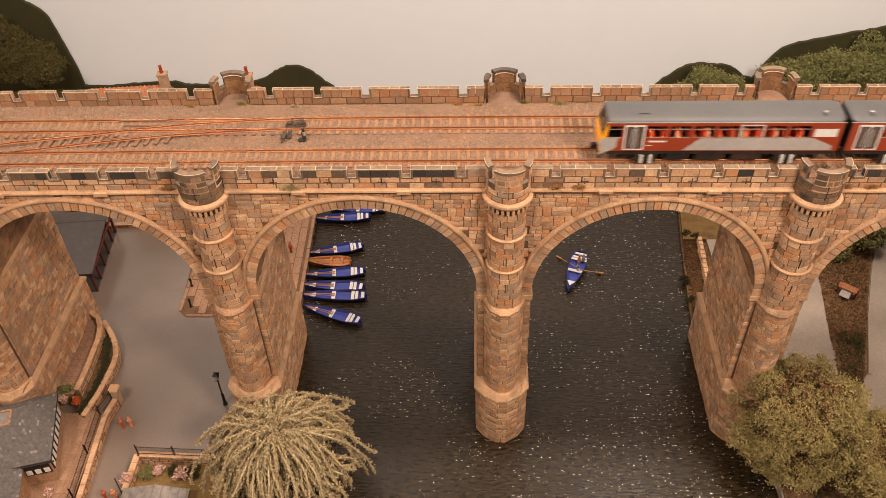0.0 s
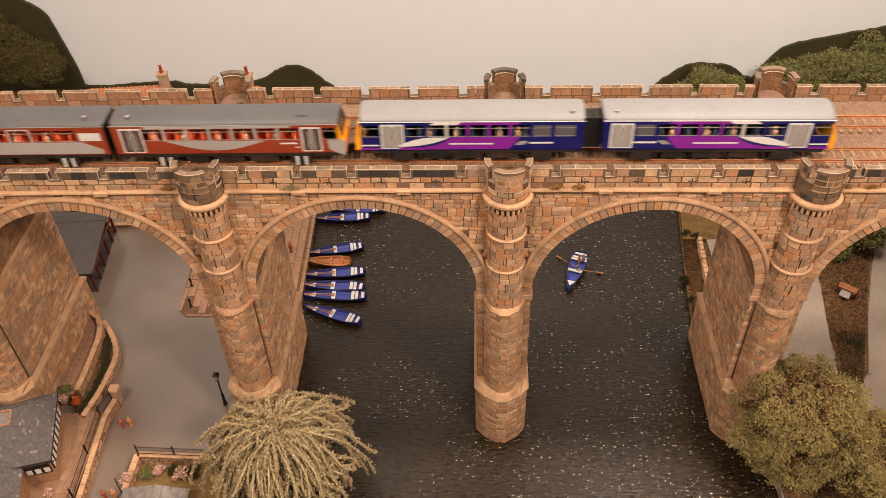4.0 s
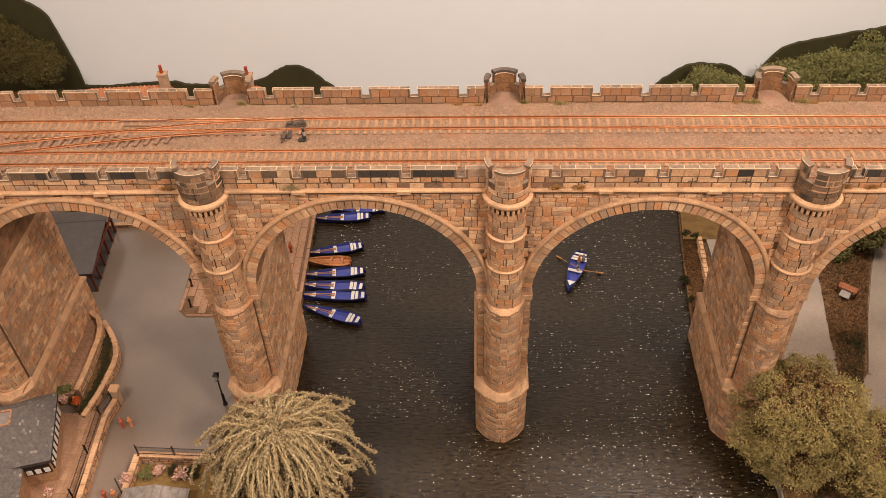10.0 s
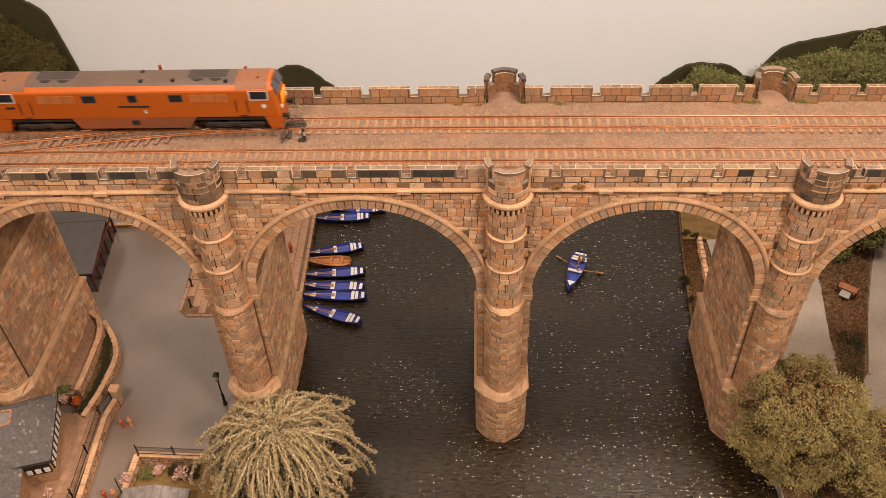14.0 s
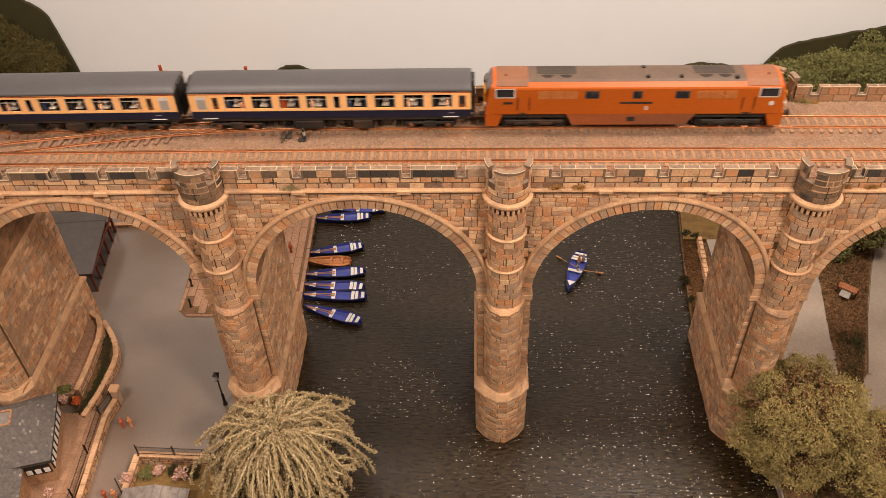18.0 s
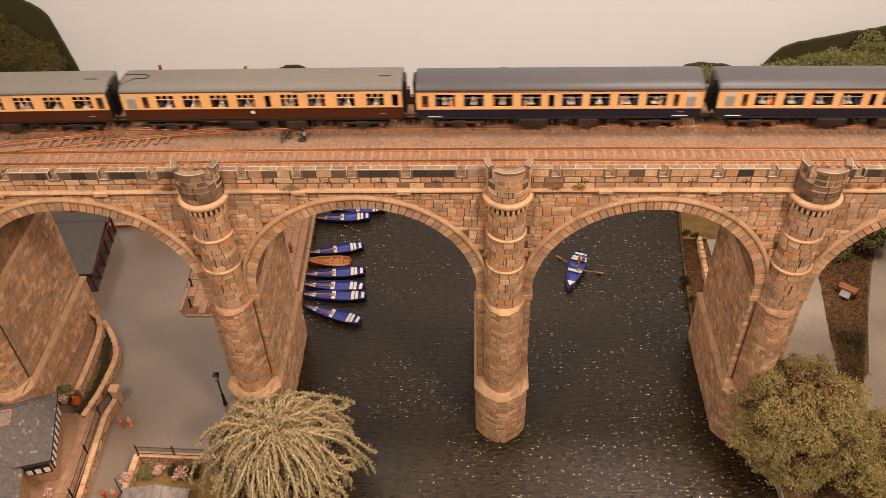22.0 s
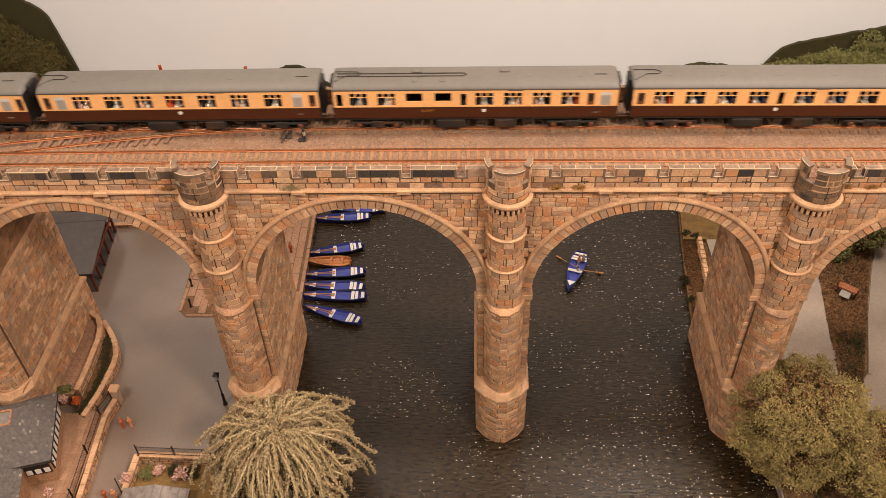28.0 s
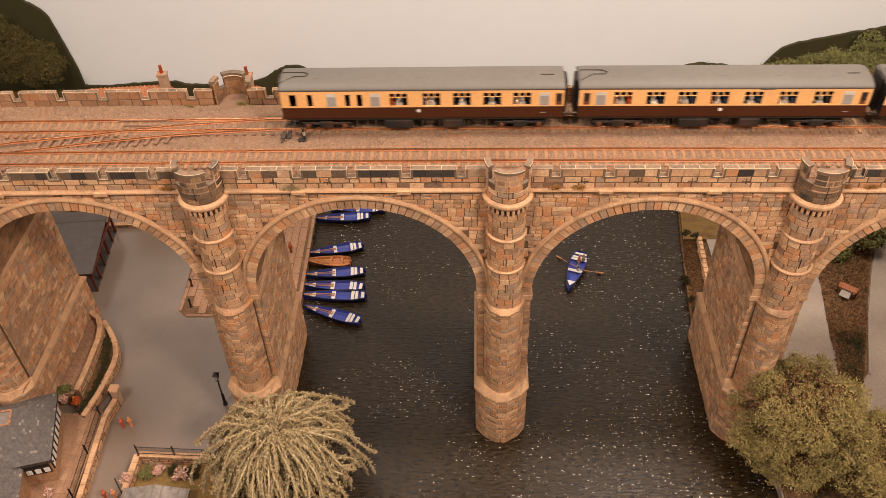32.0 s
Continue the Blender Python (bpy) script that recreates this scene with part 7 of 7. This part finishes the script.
part("floor", Geo().box(-30, -58, 0, 47, 58, 0.8), M_SHEDROOF, shed)
for y in (-57, -34, -10, 14, 38, 57):
    part("post", Geo().box(45, y - 1.5, 0, 48, y + 1.5, 34 + max(-60, y) * 0.07 + 1, 0.3), M_REDPOST, shed)
part("fascia", Geo().box(48.5, -60, 30, 50.2, 60, 33.6, 0.2), M_REDPOST, shed)
far_wall = thing("low_wall", "low brown stone wall at the end of the road", "wall")
wall_line([(-560, 312), (-470, 318), (-400, 324)], 9, 15, 5, far_wall, rw)
for i, (x, y) in enumerate(((-556, 352), (-520, 356), (-480, 360), (-590, 350))):
    bush("russet bush behind the low wall", x, y, 9, 20, M_RUSTLEAF, 120 + i, 700, 2.6, 0.7)

# houses behind the viaduct
M_PANTILE = material("orange_pantile_roof", [srgb(156, 96, 64), srgb(172, 112, 78)], 0.75, grain=250, bump=0.3, stretch=(3, 1, 1))


def far_house(x, y, w, ridge, chimney_x, depth=46):
    ob = thing("house", "stone house with an orange pantile roof behind the viaduct", "house", at(x, y, 9.6, 5 if w > 80 else 0))
    h = ridge - 9.6
    part("wall", Geo().box(-w / 2, -depth / 2, 0, w / 2, depth / 2, h - 22, 0.3), M_RENDER, ob)
    rf = part("roof", Geo().prism([(-depth / 2 - 3, h - 23), (0, h), (depth / 2 + 3, h - 23), (depth / 2 + 3, h - 24.5), (-depth / 2 - 3, h - 24.5)], -w / 2 - 2, w / 2 + 2, "x"), M_PANTILE, ob, "orange pantile roof")
    for i in range(int(w / 6)):
        xx = -w / 2 + 6 * i + 3
        for s in (-1, 1):
            part("tile_row", Geo().tube([(xx, s * (depth / 2 + 3), h - 22.6), (xx, 0, h + 0.4)], 0.9, 5), M_PANTILE, rf)
    ch = part("chimney", Geo().box(chimney_x - 6, -5, h - 14, chimney_x + 6, 5, h + 18, 0.4).box(chimney_x - 7, -6, h + 16, chimney_x + 7, 6, h + 19, 0.4), M_STONE_ONE, ob, "stone chimney stack")
    part("chimney_pot", Geo().lathe([(2.4, h + 19), (2.0, h + 29), (2.6, h + 30), (0.2, h + 30)], 10, chimney_x, 0), M_RED, ch, "red clay chimney pot")


far_house(-503, 432, 106, 163.2, 50)
far_house(-352, 430, 60, 164, 17)

# ---- right bank ----
thing("rough_ground", "", "", kind="structure", mat=M_EARTH, geo=Geo().prism([(284, -420), (284, -24), (330, -10), (380, -30), (420, -70), (440, -420)], 8, 10.4))
thing("river_bank", "", "", kind="structure", mat=M_EARTH, geo=Geo().prism([(236, 140), (243, 225), (249, 290), (258, 365), (262, 560), (330, 560), (330, 140)], -8, 5))
thing("grass_bank", "", "", kind="structure", mat=M_GRASS, geo=Geo().prism([(251, 290), (259, 365), (263, 560), (345, 560), (345, 290)], -8, 10.0))
g = Geo()
for i in range(5200):
    y = rf.uniform(145, 300)
    x = rf.uniform(238 + (y - 145) * 0.085, 268)
    tuft(g, (x, y, 5), rf.uniform(1.2, 2.6), rf, 0.6)
thing("leaf_litter", "rust-brown leaf litter along the river bank", "leaf litter", geo=g, mat=M_RUSTLEAF, kind="stuff")
for i, (x, y, r) in enumerate(((240, 215, 7), (246, 158, 8), (260, 300, 9), (262, 190, 8), (268, 296, 9), (240, 180, 6))):
    bush("small dark shrub on the river bank", x, y, 5, r, M_DARKLEAF, 140 + i, 350, 2.0)
rubble = thing("rubble_wall", "short pale rubble wall on the river bank", "wall")
for i in range(11):
    y = 200 + 8.6 * i
    x = 266.5 + 0.065 * (y - 204)
    for k in range(3):
        part("stone", Geo().box(x - 3 + rf.uniform(-0.6, 0.6), y - 3.9, 4.6 + 3.6 * k, x + 3 + rf.uniform(-0.6, 0.6), y + 3.9, 8.0 + 3.6 * k, 0.7), M_LEDGE, rubble)
strip = [(385, 60), (393, 95), (393, 115), (402, 170), (408, 205), (416, 240), (425, 330), (520, 330), (506, 294), (477, 229), (447, 151), (418, 62), (400, 40)]
thing("verge", "", "", kind="structure", mat=M_EARTH, geo=Geo().prism(strip, 8, 11))
g = Geo()
for i in range(9000):
    y = rf.uniform(45, 325)
    lo = 388 + (y - 60) * 0.15
    hi = 416 + (y - 62) * 0.365
    if y < 110 and rf.random() < 0.5:
        continue
    tuft(g, (rf.uniform(lo - 3, hi - 2), y, 10.8), rf.uniform(1.2, 3.0), rf, 0.8)
thing("leaf_litter", "rust-brown leaf litter on the verge beside the road", "leaf litter", geo=g, mat=M_RUSTLEAF, kind="stuff")
g = Geo()
for i in range(2600):
    y = rf.uniform(45, 125)
    tuft(g, (rf.uniform(390 + (y - 60) * 0.15, 414 + (y - 62) * 0.365), y, 10.8), rf.uniform(1.2, 2.6), rf, 1.0)
thing("grass", "olive static grass at the end of the verge", "grass", geo=g, mat=M_DARKLEAF, kind="stuff")
bush("dark green bush beside the road", 440, 262, 10, 24, M_GREEN, 150, 1300, 2.6)
bush("dark green bush beside the road", 470, 300, 10, 30, M_GREEN, 151, 1600, 2.6)
bush("dark green bush beside the road", 418, 275, 10, 20, M_DARKLEAF, 152, 900, 2.6)
bush("small green shrub on the verge", 416, 104, 10, 9, M_DARKLEAF, 153, 400, 2.2)
thing("kerb", "", "", kind="structure", mat=M_PATH, geo=Geo().prism([(419, 62), (448, 151), (478, 229), (507, 294), (522, 330), (525, 330), (510, 293), (481, 228), (451, 150), (422, 61)], 8, 12))
board = thing("notice_board", "small notice board under a red tiled roof on the verge", "notice board", at(431, 184, 11, -38))
for x in (-11, 11):
    part("post", Geo().box(x - 1, -1, 0, x + 1, 1, 17, 0.2), M_REDPOST, board)
part("panel", Geo().box(-6, -0.8, -5, 6, 0.8, 5, 0.3).moved(Matrix.Translation((0, -6, 9)) @ Matrix.Rotation(radians(-50), 4, "X")), M_OPAQUE, board, "pale notice panel")
rfb = part("roof", Geo().prism([(-5, 15), (0, 19), (6, 14), (6, 13), (-5, 14)], -11, 11, "x"), M_PANTILE, board, "little red tiled roof")
for i in range(9):
    part("tile_row", Geo().tube([(-10 + 2.5 * i, -5, 15.2), (-10 + 2.5 * i, 0, 19.2)], 0.5, 5), M_PANTILE, rfb)

# ---- weeds and figures on the viaduct ----
for i, (x, y, z, r, m) in enumerate(((-183, -4, 334.5, 8, M_WILLOW), (40, -4, 334.5, 6, M_DRYWEED), (59, -4, 334.5, 6, M_DRYWEED), (-290, -4, 334.5, 6, M_DRYWEED), (277, -4, 334.5, 6, M_DRYWEED), (300, -4, 334.5, 6, M_DRYWEED),
                                     (-296, 113, 339.5, 5, M_OLIVE), (-249, 116, 339.5, 8, M_OLIVE), (-198, 112, 339.5, 5, M_WILLOW), (-44, 114, 339.5, 5, M_DRYWEED), (-25, 113, 339.5, 5, M_DRYWEED), (51, 114, 339.5, 7, M_OLIVE),
                                     (214, 114, 339.5, 5, M_DRYWEED), (230, 114, 339.5, 8, M_OLIVE), (276, 114, 339.5, 8, M_OLIVE), (285, 113, 339.5, 5, M_DRYWEED), (18, 118, 339.5, 5, M_OLIVE))):
    rr = random.Random(200 + i)
    g = Geo()
    for k in range(260):
        a, q = rr.uniform(0, 6.28), abs(rr.gauss(0, 0.45)) * r
        p = Vector((x + q * math.cos(a) * 1.3, y + q * math.sin(a) * 0.35, z))
        tip = p + Vector((rr.gauss(0, 0.25) * r, rr.gauss(0, 0.2) * r, r * rr.uniform(0.35, 0.8)))
        s = Vector((rr.uniform(-0.4, 0.4), rr.uniform(-0.2, 0.2), 0))
        g.add([p - s, p + s, tip], [(0, 1, 2)])
    thing("weed_tuft", "dry tuft of weeds growing from the masonry", "weeds", geo=g, mat=m, group="weed tufts")
g = Geo().box(-2.2, -1.6, 0, 3.2, -0.3, 1.6, 0.4).box(-2.2, 0.3, 0, 3.2, 1.6, 1.6, 0.4).tube([(2.4, 0, 1.2), (0.4, 0, 4.6)], 1.5, 8)
g.tube([(0.4, 0, 4.2), (1.8, 0, 9.4)], 1.9, 8, 1.5)
g.tube([(1.8, -1.6, 8.6), (4.2, -1.4, 5.2), (5.2, -0.4, 2.4)], 0.6, 6).lathe([(0.5, 9.6), (1.3, 10.4), (1.4, 11.4), (0.9, 12.4), (0.1, 12.7)], 9, 2.4, 0)
worker = thing("figurine", "small plastic figurine in black and white kneeling beside the rails", "figurine", at(-181, 61, 340.8, -70), "model figurines", geo=g, mat=M_BLACK)
worker.data.materials.append(M_LINEN)
for f in worker.data.polygons:
    f.material_index = 1 if 0.0046 < f.center.z < 0.0092 and f.center.x < 0.0032 else 0
thing("tool_bag", "dark tool bag lying on the ballast", "bag", at(-182, 57.5, 340.4), geo=Geo().box(-3.6, -1.8, 0, 3.6, 1.8, 2.4, 0.8), mat=M_BLACK)


# ---- what moves ----
PACER_RUN = [(0, 97), (0.5, 20.9), (1, -56.5), (1.5, -133.5), (2, -210), (2.5, -285.5), (3, -358.5), (3.5, -433.5), (5.5, -734), (6, -808), (6.5, -885.5), (7, -963), (7.5, -1038),
             (8, -1109), (8.5, -1180), (10, -1395), (12, -1680), (14, -1900), (16, -2000), (18, -2020), (32, -2020)]
EXPRESS_RUN = [(0, -1330), (3, -1130), (6, -900), (9, -662), (11.5, -447), (12.5, -358), (13.5, -269), (14, -222.5), (14.5, -173), (15.5, -67.5),
               (16.5, 44), (17, 100), (17.5, 157.5), (18, 214.5), (19, 330), (20, 444.7), (21, 558.6), (22, 671.0), (23, 784.3), (24, 896.2),
               (25, 1012.5), (25.5, 1071.1), (26.5, 1189.9), (27.5, 1310.1), (28, 1372.6), (28.5, 1434.2), (29, 1493.3), (30, 1613.0), (31, 1728.9), (32, 1842.7)]


def run(vehicle, rows, offset, yc, turn=0):
    keys = []
    for t, x in rows:
        c = x + offset
        slope = -3.4e-5 * c if abs(c) < 480 else 0
        keys.append((t, at(c, yc + bow(c), RAIL, math.degrees(math.atan(slope)) + turn)))
    walk(vehicle, keys)


def motions():
    for i, car in enumerate(REDS):
        run(car, PACER_RUN, (75.5, 276, 479, 678.5)[i], NEAR)
    run(LOCO, EXPRESS_RUN, -104.5, FAR)
    for i, coach in enumerate(COACHES):
        run(coach, EXPRESS_RUN, -368.5 - 258 * i, FAR)


motions()
